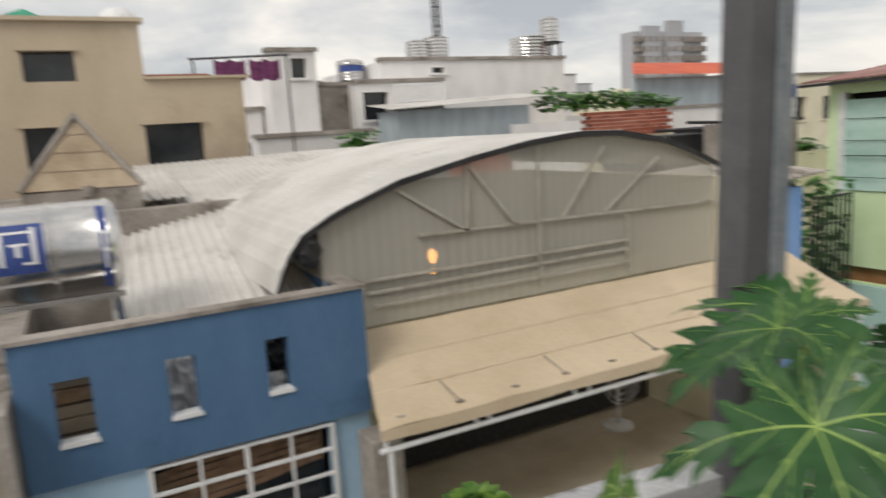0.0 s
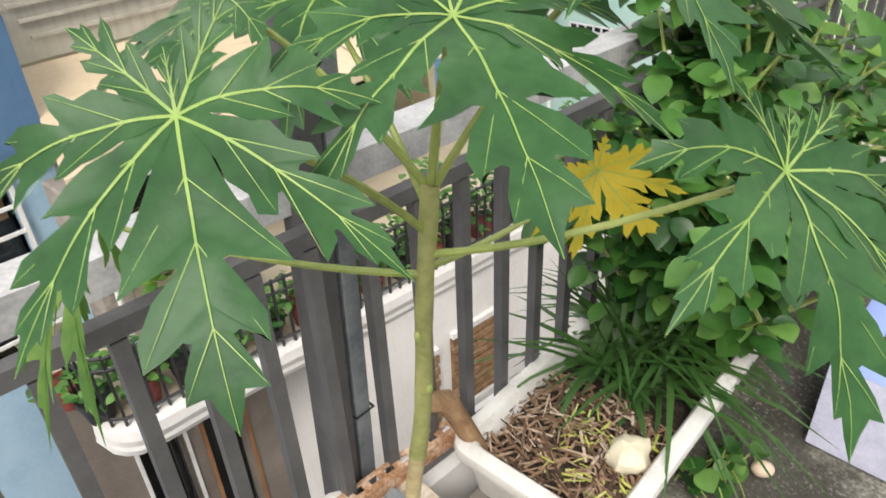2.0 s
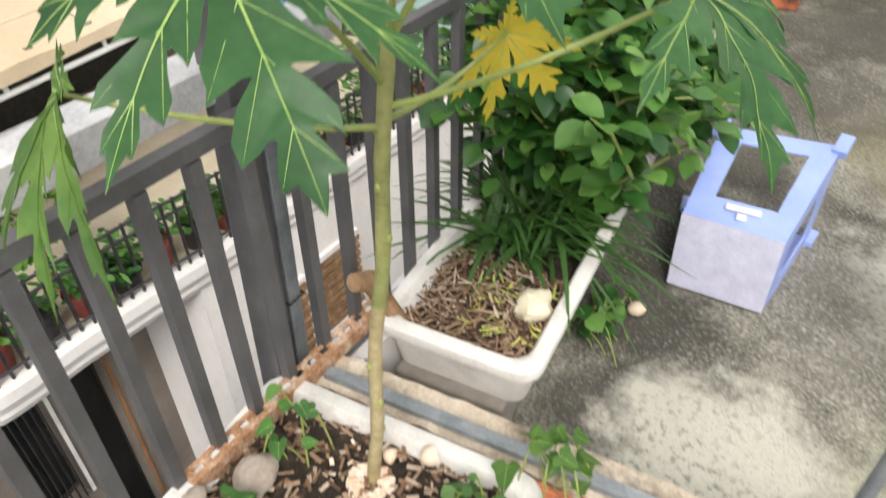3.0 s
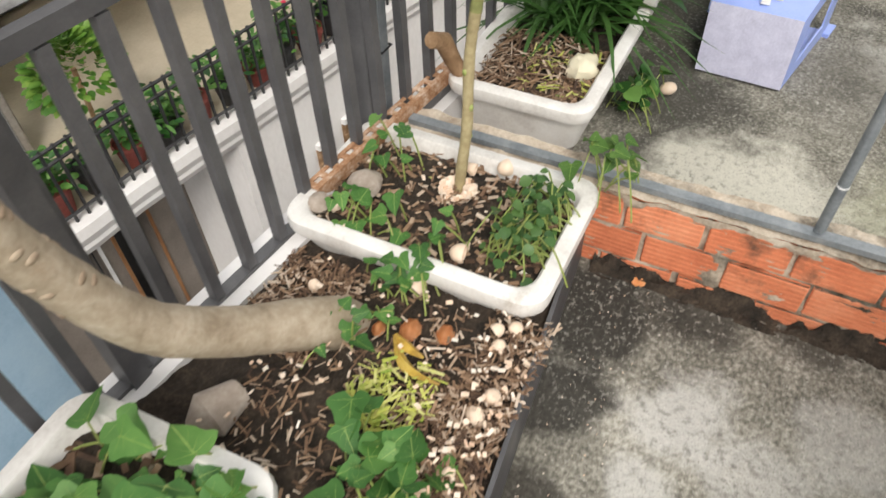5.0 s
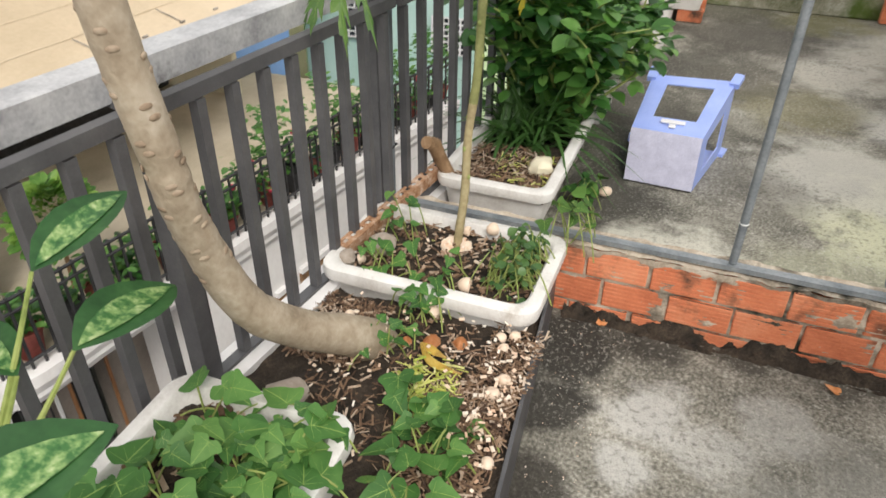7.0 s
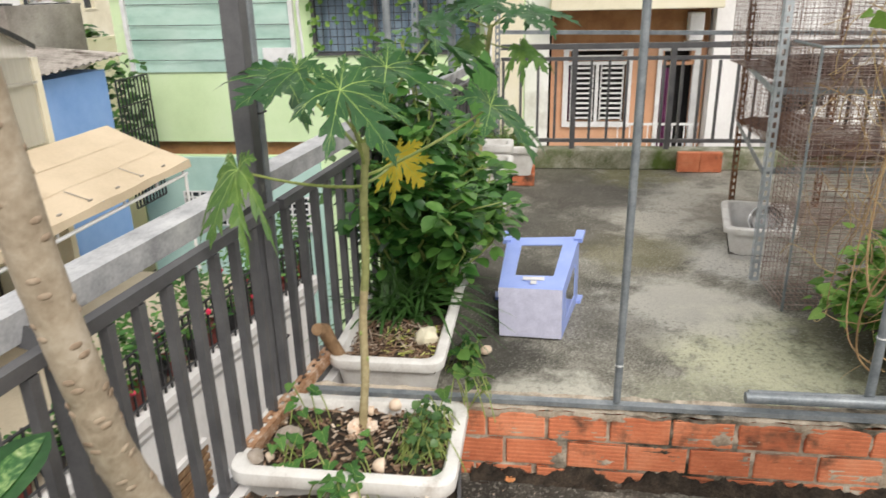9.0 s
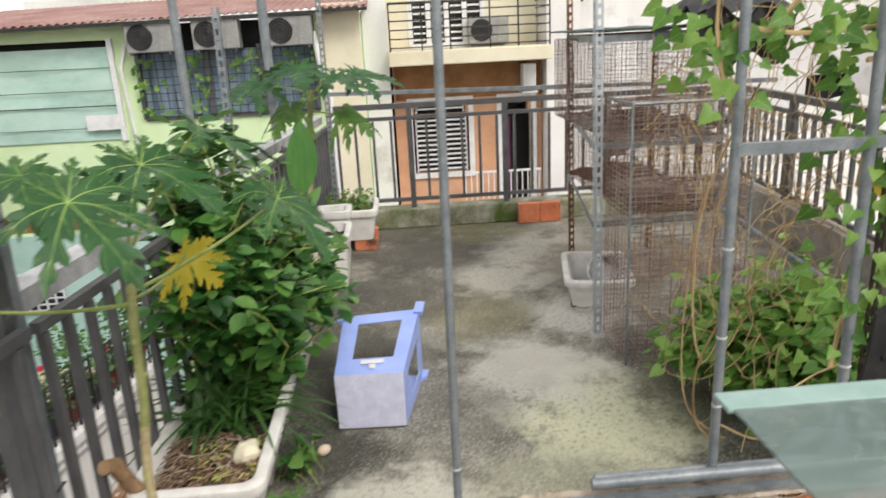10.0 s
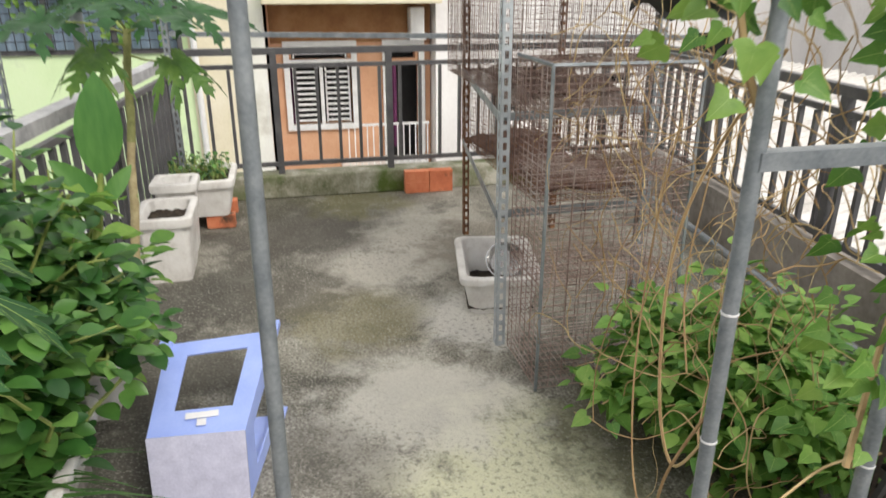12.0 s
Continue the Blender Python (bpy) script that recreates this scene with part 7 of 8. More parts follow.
for i in range(150):
    a = rng.uniform(0, 6.28)
    y = rng.choice((1.25, 2.3, 3.1, 3.9, 1.8)) + rng.uniform(-0.25, 0.25)
    leaf_blade(s, (11.88, y, 0.5 + 0.95 * rng.random()), (rng.uniform(-0.3, 0.1), math.cos(a), math.sin(a)), (-1, 0, 0.3), 0.10, 0.07, "oval")
tagged(part("creeper", s, LIME, w2, "thin creeper on the grille"), kind="stuff")


def aircon(y, z, label, wide=0.38):
    th = thing("air_conditioner", (11.75, y, z - 0.24), label, "air conditioner", "outdoor units")
    s = Shape()
    s.box(11.62, 11.90, y - wide, y + wide, z - 0.24, z + 0.24, 0.02)
    part("case", s, AGEDWHITE, th)
    s = Shape()
    yc = y + 0.14
    for r in (0.06, 0.11, 0.16, 0.20):
        s.tube([(11.612, yc + r * math.cos(k * math.pi / 10), z + r * math.sin(k * math.pi / 10)) for k in range(21)], 0.008, 5)
    part("fan_guard", s, BLACKMETAL, th)
    s = Shape()
    s.add([(11.617, yc + 0.20 * math.cos(k * math.pi / 10), z + 0.20 * math.sin(k * math.pi / 10)) for k in range(20)], [tuple(range(20))])
    for k in range(3):
        a = k * 2.094
        s.add([(11.614, yc, z), (11.613, yc + 0.17 * math.cos(a), z + 0.17 * math.sin(a)), (11.615, yc + 0.17 * math.cos(a + 0.9), z + 0.17 * math.sin(a + 0.9))], [(0, 1, 2)])
    part("fan", s, DARK, th, "dark fan opening")
    s = Shape()
    s.box(11.62, 12.0, y - 0.33, y - 0.29, z - 0.28, z - 0.241)
    s.box(11.62, 12.0, y + 0.29, y + 0.33, z - 0.28, z - 0.241)
    part("bracket", s, STEEL, th)
    return th


for y in (3.70, 2.62, 1.42):
    aircon(y, 1.78, "white air conditioner unit with a dark fan under the red eave")
s = Shape()
s.tube([(11.9, 1.05, 1.75), (11.85, 0.98, 1.2), (11.88, 0.86, 0.7), (11.9, 0.85, -1.5)], 0.05, 8)
s.tube([(11.93, 4.2, 1.7), (11.9, 4.32, 1.3), (11.93, 4.28, 0.2), (11.93, 4.2, -0.6)], 0.03, 8)
single("cable_duct", s, WHITEMETAL, (11.9, 1.0, -1.5), "white pipe wrap running down the green wall", "pipe", smooth=True)
for x, y0, y1, z0, z1 in ((11.86, 4.3, 5.0, -3.0, -2.3), (11.86, 6.0, 7.0, -2.9, -2.2), (11.96, 2.2, 3.6, -3.2, -2.2)):
    th = thing("barred_window", (x, y0, z0), "dark window with a white grille in the green house", "window", "barred windows")
    s = Shape()
    s.box(x, x + 0.03, y0, y1, z0, z1)
    part("pane", s, DARKGLASS, th)
    s = Shape()
    grille(s, "x", x - 0.03, y0, y1, z0, z1, 6, 6, 0.03)
    part("bars", s, WHITEMETAL, th)
# roofs behind
s = Shape()
roof_sheet(s, (17, -0.5, 2.5), (17, 6.0, 2.5), (21, 6.0, 2.9), (21, -0.5, 2.9), 40, 0.04)
single("sheet_roof", s, TIN, (19, 3, 2.6), "pale sheet roof behind the green house", "roof")
s = Shape()
s.box(20, 26, 6.0, 9.5, -5.6, 3.0)
s.box(20.2, 20.6, 7.0, 8.6, 3.0, 3.3)
single("roof_block", s, WHITEWALL, (23, 7, -5.6), "white rooftop block behind the red roof", "house")

# ---- brown and cream house ----
bh = thing("brown_house", (13, -1.6, -5.6), "brown plastered house with a cream balcony and shuttered window", "house")
s = Shape()
panel_with_holes(s, "x", 13.0, 0.2, -3.1, -0.25, -5.6, 1.09, [(-1.66, -0.58, -1.0, 0.08), (-1.60, -0.62, 0.14, 0.33), (-2.88, -2.30, -3.0, 0.06), (-2.82, -2.34, 0.12, 0.32)])
part("lower_wall", s, PEACH, bh, "peach plaster wall")
s = Shape()
s.box(12.985, 13.0, -3.08, -0.28, 0.42, 1.08)
part("upper_panel", s, BROWNWALL, bh, "brown rough plaster panel")
s = Shape()
s.box(12.0, 13.6, -3.10, -0.20, 1.09, 1.34, 0.02)
part("balcony_slab", s, CREAM, bh, "cream balcony slab")
s = Shape()
panel_with_holes(s, "x", 13.4, 0.2, -3.1, -0.2, 1.345, 5.4, [(-2.05, -0.65, 1.40, 3.6)])
part("upper_wall", s, CREAM, bh, "cream upper wall")
s = Shape()
s.box(12.6, 13.6, -3.75, -3.12, -5.6, 5.4)
s.box(12.5, 13.6, -0.20, 0.24, -5.6, 5.4)
part("pier", s, WHITEWALL, bh, "white side pier")
# solid black filling, coloured as the shade indoors
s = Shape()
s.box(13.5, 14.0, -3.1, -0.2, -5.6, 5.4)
part("inner_dark", s, DARK, bh, "near-black panel standing in for unlit rooms")
s = Shape()
for y0, y1, z0, z1 in ((-1.76, -1.66, -1.1, 0.45), (-0.58, -0.48, -1.1, 0.45), (-1.66, -0.58, 0.34, 0.45), (-1.66, -0.58, 0.08, 0.14), (-1.66, -0.58, -1.1, -1.0), (-1.15, -1.09, -1.0, 0.08), (-2.98, -2.88, -3, 0.45), (-2.30, -2.22, -3, 0.45), (-2.88, -2.30, 0.32, 0.45)):
    s.box(12.94, 13.02, y0, y1, z0, z1)
wf = part("window_frame", s, WHITEMETAL, bh, "white window frame")
for y0, y1, z0, z1, n in ((-1.62, -1.18, -0.98, 0.06, 11), (-1.06, -0.62, -0.98, 0.06, 11), (-3.0, -2.86, -1.6, 0.06, 14), (-1.58, -0.64, 0.16, 0.31, 1)):
    s = Shape()
    for k in range(n):
        z = z0 + (z1 - z0) * (k + 0.5) / n
        s.box(12.97, 12.99, y0, y1, z - 0.012, z + 0.022)
    s.box(12.97, 12.99, y0, y0 + 0.03, z0, z1)
    s.box(12.97, 12.99, y1 - 0.03, y1, z0, z1)
    part("shutter", s, WHITEMETAL, wf, "white louvred shutter")
s = Shape()
for y0, y1 in ((-0.66, -0.59), (-2.48, -2.32)):
    s.sheet(lambda u, v: (13.08 + 0.02 * math.sin(u * 20), y0 + (y1 - y0) * u, -1.5 + 1.5 * v), 12, 2, 0.01)
part("curtain", s, PURPLE, bh, "purple curtains")
s = Shape()
grille(s, "x", 13.42, -2.05, -0.65, 1.40, 3.6, 4, 1, 0.09)
for k in range(4):
    y0 = -2.05 + 0.35 * k
    for z in [1.5 + 0.12 * i for i in range(17)]:
        s.box(13.40, 13.44, y0 + 0.06, y0 + 0.29, z, z + 0.035)
part("balcony_door", s, WHITEMETAL, bh, "white four-leaf louvred door")
s = Shape()
for z in (1.40, 1.55, 1.70, 1.85, 2.0, 2.14):
    s.tube([(13.3, -0.24, z), (12.05, -0.24, z), (12.05, -3.06, z), (13.3, -3.06, z)], 0.012 if z < 2.1 else 0.022, 5)
for y in (-0.24, -0.8, -1.3, -2.0, -2.5, -3.06):
    s.bar((12.05, y, 1.34), (12.05, y, 2.15), 0.025, 0.025, up=(0, 1, 0))
part("balcony_rail", s, BLACKMETAL, bh, "black balcony railing")
s = Shape()
for y in [-2.95 + 0.11 * k for k in range(14)]:
    s.bar((12.55, y, -1.75), (12.55, y, -0.98), 0.02, 0.02, up=(0, 1, 0))
s.bar((12.55, -2.98, -0.97), (12.55, -1.45, -0.97), 0.04, 0.04)
s.box(12.5, 13.0, -3.0, -1.4, -1.95, -1.75)
part("lower_balcony", s, WHITEMETAL, bh, "white lower balcony rail")
th = aircon(-2.0, 1.68, "white air conditioner on the balcony")
th.location = (13.2, -2.12, 1.40)
s = Shape()
s.box(12.65, 12.95, -2.93, -2.68, 0.52, 1.0, 0.02)
s.box(12.60, 12.99, -2.95, -2.66, 0.47, 0.50)
single("meter_box", s, WHITEMETAL, (12.8, -2.8, 0.47), "narrow white unit on brackets under the balcony", "outdoor unit")

# ---- further houses on the right ----
wh = thing("white_house", (14, -7, -5.6), "white house with a barred cream terrace", "house")
s = Shape()
panel_with_holes(s, "x", 14.0, 0.2, -13.0, -3.76, -5.6, 2.2, [(-5.6, -4.6, -1.6, -0.4), (-7.6, -6.6, -1.6, -0.4), (-10, -9, -1.2, 0.4)])
part("wall", s, WHITEWALL, wh)
# black backing sheet gives the windows their inner shade
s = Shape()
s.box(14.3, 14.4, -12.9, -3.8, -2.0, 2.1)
part("inner_dark", s, DARK, wh, "near-black panel standing in for unlit rooms")
s = Shape()
s.box(15.5, 15.7, -13.0, -3.76, 2.2, 6.0)
part("upper_wall", s, CREAM, wh, "cream upper wall")
s = Shape()
for z in (2.3, 2.5, 2.7, 2.9, 3.1):
    s.tube([(13.95, -3.8, z), (13.95, -13, z)], 0.018, 5)
for y in [-3.9 - 0.22 * k for k in range(40)]:
    s.bar((13.95, y, 3.1), (13.95, y, 4.6), 0.025, 0.025, up=(0, 1, 0))
s.tube([(13.95, -3.8, 4.6), (13.95, -13, 4.6)], 0.03, 5)
part("terrace_rail", s, BLACKMETAL, wh, "black terrace bars")
s = Shape()
s.box(13.9, 14.0, -4.15, -3.8, 2.1, 4.6)
part("black_panel", s, BLACKPOT, wh, "black screen at the terrace's end")
for y0, y1, z0, z1 in ((-5.6, -4.6, -1.6, -0.4), (-7.6, -6.6, -1.6, -0.4)):
    s = Shape()
    grille(s, "x", 13.97, y0, y1, z0, z1, 4, 4, 0.04)
    part("window_bars", s, STEEL, wh)
s = Shape()
roof_sheet(s, (2.0, -4.0, -0.75), (12.5, -4.6, -0.75), (12.5, -9.0, 0.1), (2.0, -9.0, 0.1), 60, 0.04)
single("sheet_roof", s, TIN, (7, -6, -0.75), "pale sheet roof beside the deck", "roof")
s = Shape()
s.box(2.0, 12.5, -9.0, -4.1, -5.6, -0.8)
single("low_house", s, WHITEWALL, (7, -6, -5.6), "white house under the pale sheet roof", "house")
s = Shape()
panel_with_holes(s, "y", -12.0, -0.2, -4.0, 16.0, -5.6, 4.2, [(1, 2.2, 0.4, 1.8), (4, 5.2, 0.4, 1.8), (7, 8.2, 0.4, 1.8), (10, 11.2, 0.4, 1.8)])
s.box(-4, 16, -13.2, -13.0, -5.6, 4.2)
single("white_house", s, WHITEWALL, (6, -12, -5.6), "long white house wall with dark windows", "house")

# ---- light blue annexe and small yards between ----
s = Shape()
s.box(7.9, 9.92, 7.0, 8.6, -5.6, 0.40)
single("blue_annexe", s, SKYBLUE, (9, 7.5, -5.6), "sky blue annexe wall", "house")
s = Shape()
roof_sheet(s, (7.8, 6.85, 0.46), (10.4, 6.85, 0.60), (10.4, 8.8, 0.75), (7.8, 8.8, 0.6), 14, 0.03)
single("sheet_roof", s, GREYWALL, (9, 7.5, 0.45), "mossy sheet roof over the blue annexe", "roof")
s = Shape()
s.box(10.0, 12.0, 8.6, 9.0, -5.6, 1.4)
s.box(6.42, 7.85, 7.0, 9.0, -5.6, 0.55)
s.box(8.0, 11.8, 9.3, 10.3, -5.6, 0.4)
single("yard_wall", s, GREYWALL, (11, 8.8, -5.6), "weathered cement yard wall", "wall")
s = Shape()
for i in range(320):
    a = rng.uniform(0, 6.28)
    leaf_blade(s, (10.5 + rng.uniform(-0.5, 0.7), 7.2 + rng.uniform(-0.2, 0.4), -1.6 + 2.1 * rng.random()), (math.cos(a), math.sin(a), rng.uniform(-0.6, 0.3)), (-0.5, -0.5, 1), 0.16, 0.11, "oval")
tagged(single("creeper", s, SHRUB, (10.5, 7.2, -1.6), "green creeper hanging beside the blue annexe", "plant", "", "stuff", True))
s = Shape()
grille(s, "y", 6.9, 10.0, 11.0, -2.0, 0.2, 9, 5, 0.025)
single("iron_gate", s, BLACKMETAL, (10.5, 6.9, -2.0), "black iron gate beside the blue annexe", "gate")
s = Shape()
for x, y, z, sx in ((9.0, 9.8, 0.9, 0.8), (10.0, 9.6, 1.0, 0.9), (10.8, 9.9, 1.1, 0.6)):
    s.box(x - sx / 2, x + sx / 2, y - 0.3, y + 0.3, 0.4, z + 0.25, 0.03)
    s.tube([(x - sx, y - 0.35, z + 0.35), (x + sx, y - 0.35, z + 0.3)], 0.03, 6)
single("roof_clutter", s, BLACKPOT, (10, 9.8, 0.4), "dark boxes and pipes on the neighbouring roof", "clutter")


def steel_tank(x, y, z, r, h, label, lab=True):
    th = thing("water_tank", (x, y, z), label, "water tank", "roof tanks")
    s = Shape()
    prof = [(0.02, h * 1.12), (r * 0.5, h * 1.1), (r * 0.95, h)]
    for k in range(6):
        z1 = h * (1 - k / 6)
        prof += [(r, z1 - 0.02), (r * 0.97, z1 - h / 12), (r, z1 - h / 6 + 0.02)]
    prof += [(r * 0.9, 0.0)]
    s.lathe((x, y, z), prof, 20)
    part("drum", s, STAINLESS, th, smooth=True)
    s = Shape()
    for dx in (-0.7, 0.7):
        for dy in (-0.7, 0.7):
            s.bar((x + dx * r, y + dy * r, z - 0.8), (x + dx * r, y + dy * r, z), 0.06, 0.06, up=(0, 1, 0))
    s.box(x - r, x + r, y - r, y + r, z - 0.06, z - 0.001)
    part("stand", s, BLACKMETAL, th)
    if lab:
        s = Shape()
        s.sheet(lambda u, v: (x + r * 1.03 * math.cos(radians(200 + 120 * u)), y + r * 1.03 * math.sin(radians(200 + 120 * u)), z + h * (0.45 + 0.3 * v)), 12, 1)
        part("label", s, BLUELABEL, th, "blue label band")
    return th


steel_tank(14.8, 11.2, 1.38, 0.45, 1.0, "tall stainless steel water tank with a blue label on a stand")

# ---- beige unfinished building ----
bb = thing("beige_building", (0, 14, -5.6), "unfinished beige cement building with dark windows", "building")
wins = [(-0.47, 0.33, 2.83, 3.34), (-0.6, -0.07, 1.2, 2.06), (1.32, 2.33, 1.2, 2.03)]
s = Shape()
panel_with_holes(s, "y", 14.0, 0.25, -6.0, 3.15, -5.6, 2.83, [w for w in wins if w[2] < 2.8])
panel_with_holes(s, "y", 14.0, 0.25, -6.0, 1.42, 2.8305, 3.83, [w for w in wins if w[2] > 2.8])
s.box(2.9, 3.15, 14.2505, 19, -5.6, 2.83)
s.box(1.2, 1.42, 14.2505, 19, 2.8305, 3.83)
s.box(-6, 2.89, 14.26, 19, 2.70, 2.82)
part("wall", s, BEIGE, bb)
s = Shape()
s.box(-6.1, 1.5, 13.9, 14.3, 3.831, 3.90)
s.box(1.425, 3.28, 13.92, 14.3, 2.831, 2.88)
part("coping", s, BEIGE, bb)
for u0, u1, z0, z1 in wins:
    s = Shape()
    s.box(u0, u1, 14.2, 14.24, z0, z1)
    w = part("window", s, DARKGLASS, bb, "dark window opening")
    s = Shape()
    s.box(u0 - 0.06, u1 + 0.06, 13.93, 14.0, z1, z1 + 0.04)
    part("lintel", s, BEIGE, w)
s = Shape()
s.add([(-0.35, 15, 4.2), (-0.95, 14.5, 3.9), (0.1, 14.5, 3.9), (0.1, 15.6, 3.9), (-0.95, 15.6, 3.9)], [(0, 1, 2), (0, 2, 3), (0, 3, 4), (0, 4, 1)])
part("green_cap", s, mat("green cap", [(0.02, 0.22, 0.13), (0.03, 0.30, 0.18), (0.05, 0.36, 0.22)], 2, 0.6, 0, 20), bb, "small green roof cap")
s = Shape()
s.ball((1.15, 14.6, 3.9), (0.36, 0.36, 0.30))
part("white_dome", s, WHITEMETAL, bb, "white roof dome", smooth=True)
s = Shape()
s.box(1.6, 3.3, 18.0, 18.2, 2.6, 3.3)
single("rust_fence", s, OLDBRICK, (2.4, 18, 2.6), "rusty sheet fence on the beige roof", "fence")

# ---- white houses in the middle distance ----
def block(name, x0, x1, y0, y1, z1, material, label, wins=(), category="house", cop=True):
    th = thing(name, ((x0 + x1) / 2, y0, -5.6), label, category)
    s = Shape()
    panel_with_holes(s, "y", y0, 0.3, x0, x1, -5.6, z1, wins)
    s.box(x0, x0 + 0.2, y0 + 0.3005, y1, -5.6, z1)
    s.box(x1 - 0.2, x1, y0 + 0.3005, y1, -5.6, z1)
    s.box(x0 + 0.2, x1 - 0.2, y0 + 0.3005, y1, z1 - 0.5, z1 - 0.1)
    part("wall", s, material, th)
    for u0, u1, a, b in wins:
        s = Shape()
        s.box(u0, u1, y0 + 0.24, y0 + 0.29, a, b)
        w = part("window", s, DARKGLASS, th, "dark window")
        s = Shape()
        s.box(u0 - 0.1, u1 + 0.1, y0 - 0.08, y0 - 0.001, a - 0.08, a - 0.01)
        part("sill", s, material, w)
    if cop:
        s = Shape()
        s.box(x0 - 0.08, x1 + 0.08, y0 - 0.08, y0 + 0.35, z1 + 0.001, z1 + 0.12)
        part("coping", s, GREYWALL, th, "stained coping")
    return th


block("white_house", 5.8, 7.3, 22.0, 26, 4.3, WHITEWALL, "narrow grey-white house with a roof room", [(6.5, 7.0, 3.5, 4.1), (6.0, 6.4, 0.9, 1.6)])
block("white_house", 4.3, 5.7, 23.0, 27, 2.6, WHITEWALL, "low white house with dark windows", [(4.6, 5.0, 0.8, 1.6), (5.2, 5.5, 0.8, 1.6)])
block("white_house", 5.0, 8.6, 21.0, 21.9, 1.7, WHITEWALL, "white yard wall with small windows", [(5.8, 6.3, 0.3, 1.1)])
block("white_house", 6.6, 8.8, 23.0, 27, 3.3, GREYWALL, "weathered grey cement house behind white ones", [])
block("white_house", 8.7, 11.9, 22.2, 27, 3.3, WHITEWALL, "white house with a deep balcony", [(8.9, 9.8, 2.1, 3.0)])
block("white_house", 10.2, 18.2, 23.5, 30, 4.15, WHITEWALL, "long white house with roof tanks", [(12.2, 12.7, 3.7, 3.9)])
s = Shape()
grille(s, "y", 21.9, 9.9, 11.8, 2.65, 3.2, 16, 1, 0.05)
single("balcony_grille", s, WHITEMETAL, (10.8, 21.9, 2.65), "white balcony grille of the white house", "grille")
th = thing("metal_shed", (13, 20.5, -5.6), "grey blue sheet metal shed", "shed")
s = Shape()
s.box(9.3, 14.3, 20.5, 22, -5.6, 2.3)
part("wall", s, BLUESHEET, th)
s = Shape()
roof_sheet(s, (9.0, 20.1, 2.32), (15.0, 20.1, 2.55), (15.2, 22.2, 2.75), (9.0, 22.2, 2.55), 30, 0.03)
part("roof", s, TIN, th)
s = Shape()
s.box(11.0, 14.0, 20.3, 20.45, -5.6, 0.85)
part("red_wall", s, OLDBRICK, th, "red brick base wall")
s = Shape()
s.box(13.2, 16.0, 19.8, 20.0, -5.6, 1.65)
single("white_wall", s, WHITEWALL, (14.6, 19.8, -5.6), "white parapet wall on the roof", "wall")
s = Shape()
for r in range(7):
    for k in range(9):
        x = 16.4 + 0.44 * k + 0.22 * (r % 2)
        s.box(x, x + 0.42, 20.0, 20.3, 1.0 + 0.13 * r, 1.12 + 0.13 * r)
single("brick_stack", s, OLDBRICK, (18, 20, 1.0), "stack of old red bricks on a roof", "bricks", "", "stuff")
s = Shape()
s.box(16.0, 21.5, 20.1, 24, -5.6, 1.0)
single("cream_house", s, CREAM, (18, 20.1, -5.6), "cream house under the brick stack", "house")
block("white_house", 20.5, 28.0, 22, 28, 1.9, WHITEWALL, "white house under an orange roof", [])
s = Shape()
roof_sheet(s, (20.0, 21.5, 3.30), (26.5, 21.5, 3.22), (33.0, 27, 4.20), (25.1, 27, 4.28), 40, 0.04)
single("sheet_roof", s, ORANGETIN, (24, 24, 3), "orange sheet roof in the distance", "roof")
s = Shape()
s.box(20.6, 27.9, 22.0, 22.3, 1.9, 3.2)
single("grey_wall", s, BLUESHEET, (24, 22, 1.9), "grey wall under the orange roof", "wall")
for n, x0, x1, y0, z0, z1, cnt in (("roof_garden", 15.0, 21.0, 20.6, 2.05, 2.9, 800), ("roof_garden", 10.8, 16.0, 11.0, 0.55, 0.85, 500), ("roof_garden", 7.3, 8.1, 20.0, 0.9, 2.1, 220)):
    s = Shape()
    for i in range(cnt):
        a = rng.uniform(0, 6.28)
        x = rng.uniform(x0, x1)
        hump = 0.5 + 0.5 * noise.noise(Vector((x * 1.1, y0, 0)))
        leaf_blade(s, (x, y0 + rng.uniform(-0.5, 0.5), z0 + (z1 - z0) * rng.random() * hump * 1.3), (math.cos(a), math.sin(a), rng.uniform(-0.5, 0.4)), (0, -0.5, 1), 0.26, 0.18, "oval")
    tagged(single(n, s, SHRUB, ((x0 + x1) / 2, y0, z0), "green creepers growing over a neighbouring roof", "plant", "", "stuff", True))
s = Shape()
s.box(10.6, 16.2, 10.4, 11.8, -5.6, 0.6)
single("cream_house", s, CREAM, (13, 10.4, -5.6), "cream house carrying a roof garden", "house")
steel_tank(13.2, 25, 4.35, 0.5, 0.8, "steel roof tank on the white house", False)
steel_tank(12.4, 25, 4.3, 0.45, 0.7, "steel roof tank on the white house", False)
steel_tank(17.2, 24.5, 4.3, 0.75, 0.8, "wide steel roof tank on the white house", False)
steel_tank(17.9, 24.0, 4.85, 0.4, 0.9, "tall steel roof tank on a stand", False)
steel_tank(9.6, 25, 3.6, 0.5, 0.7, "steel roof tank with a label")
s = Shape()
for k in range(4):
    s.bar((13.35 + 0.22 * (k % 2), 25.2 + 0.22 * (k // 2), 3.8), (13.35 + 0.22 * (k % 2), 25.2 + 0.22 * (k // 2), 8.5), 0.05, 0.05, up=(0, 1, 0))
for k in range(12):
    s.box(13.33, 13.6, 25.19, 25.45, 4.2 + 0.36 * k, 4.23 + 0.36 * k)
single("lattice_mast", s, STEEL, (13.4, 25.3, 3.8), "thin steel lattice mast on a roof", "mast")
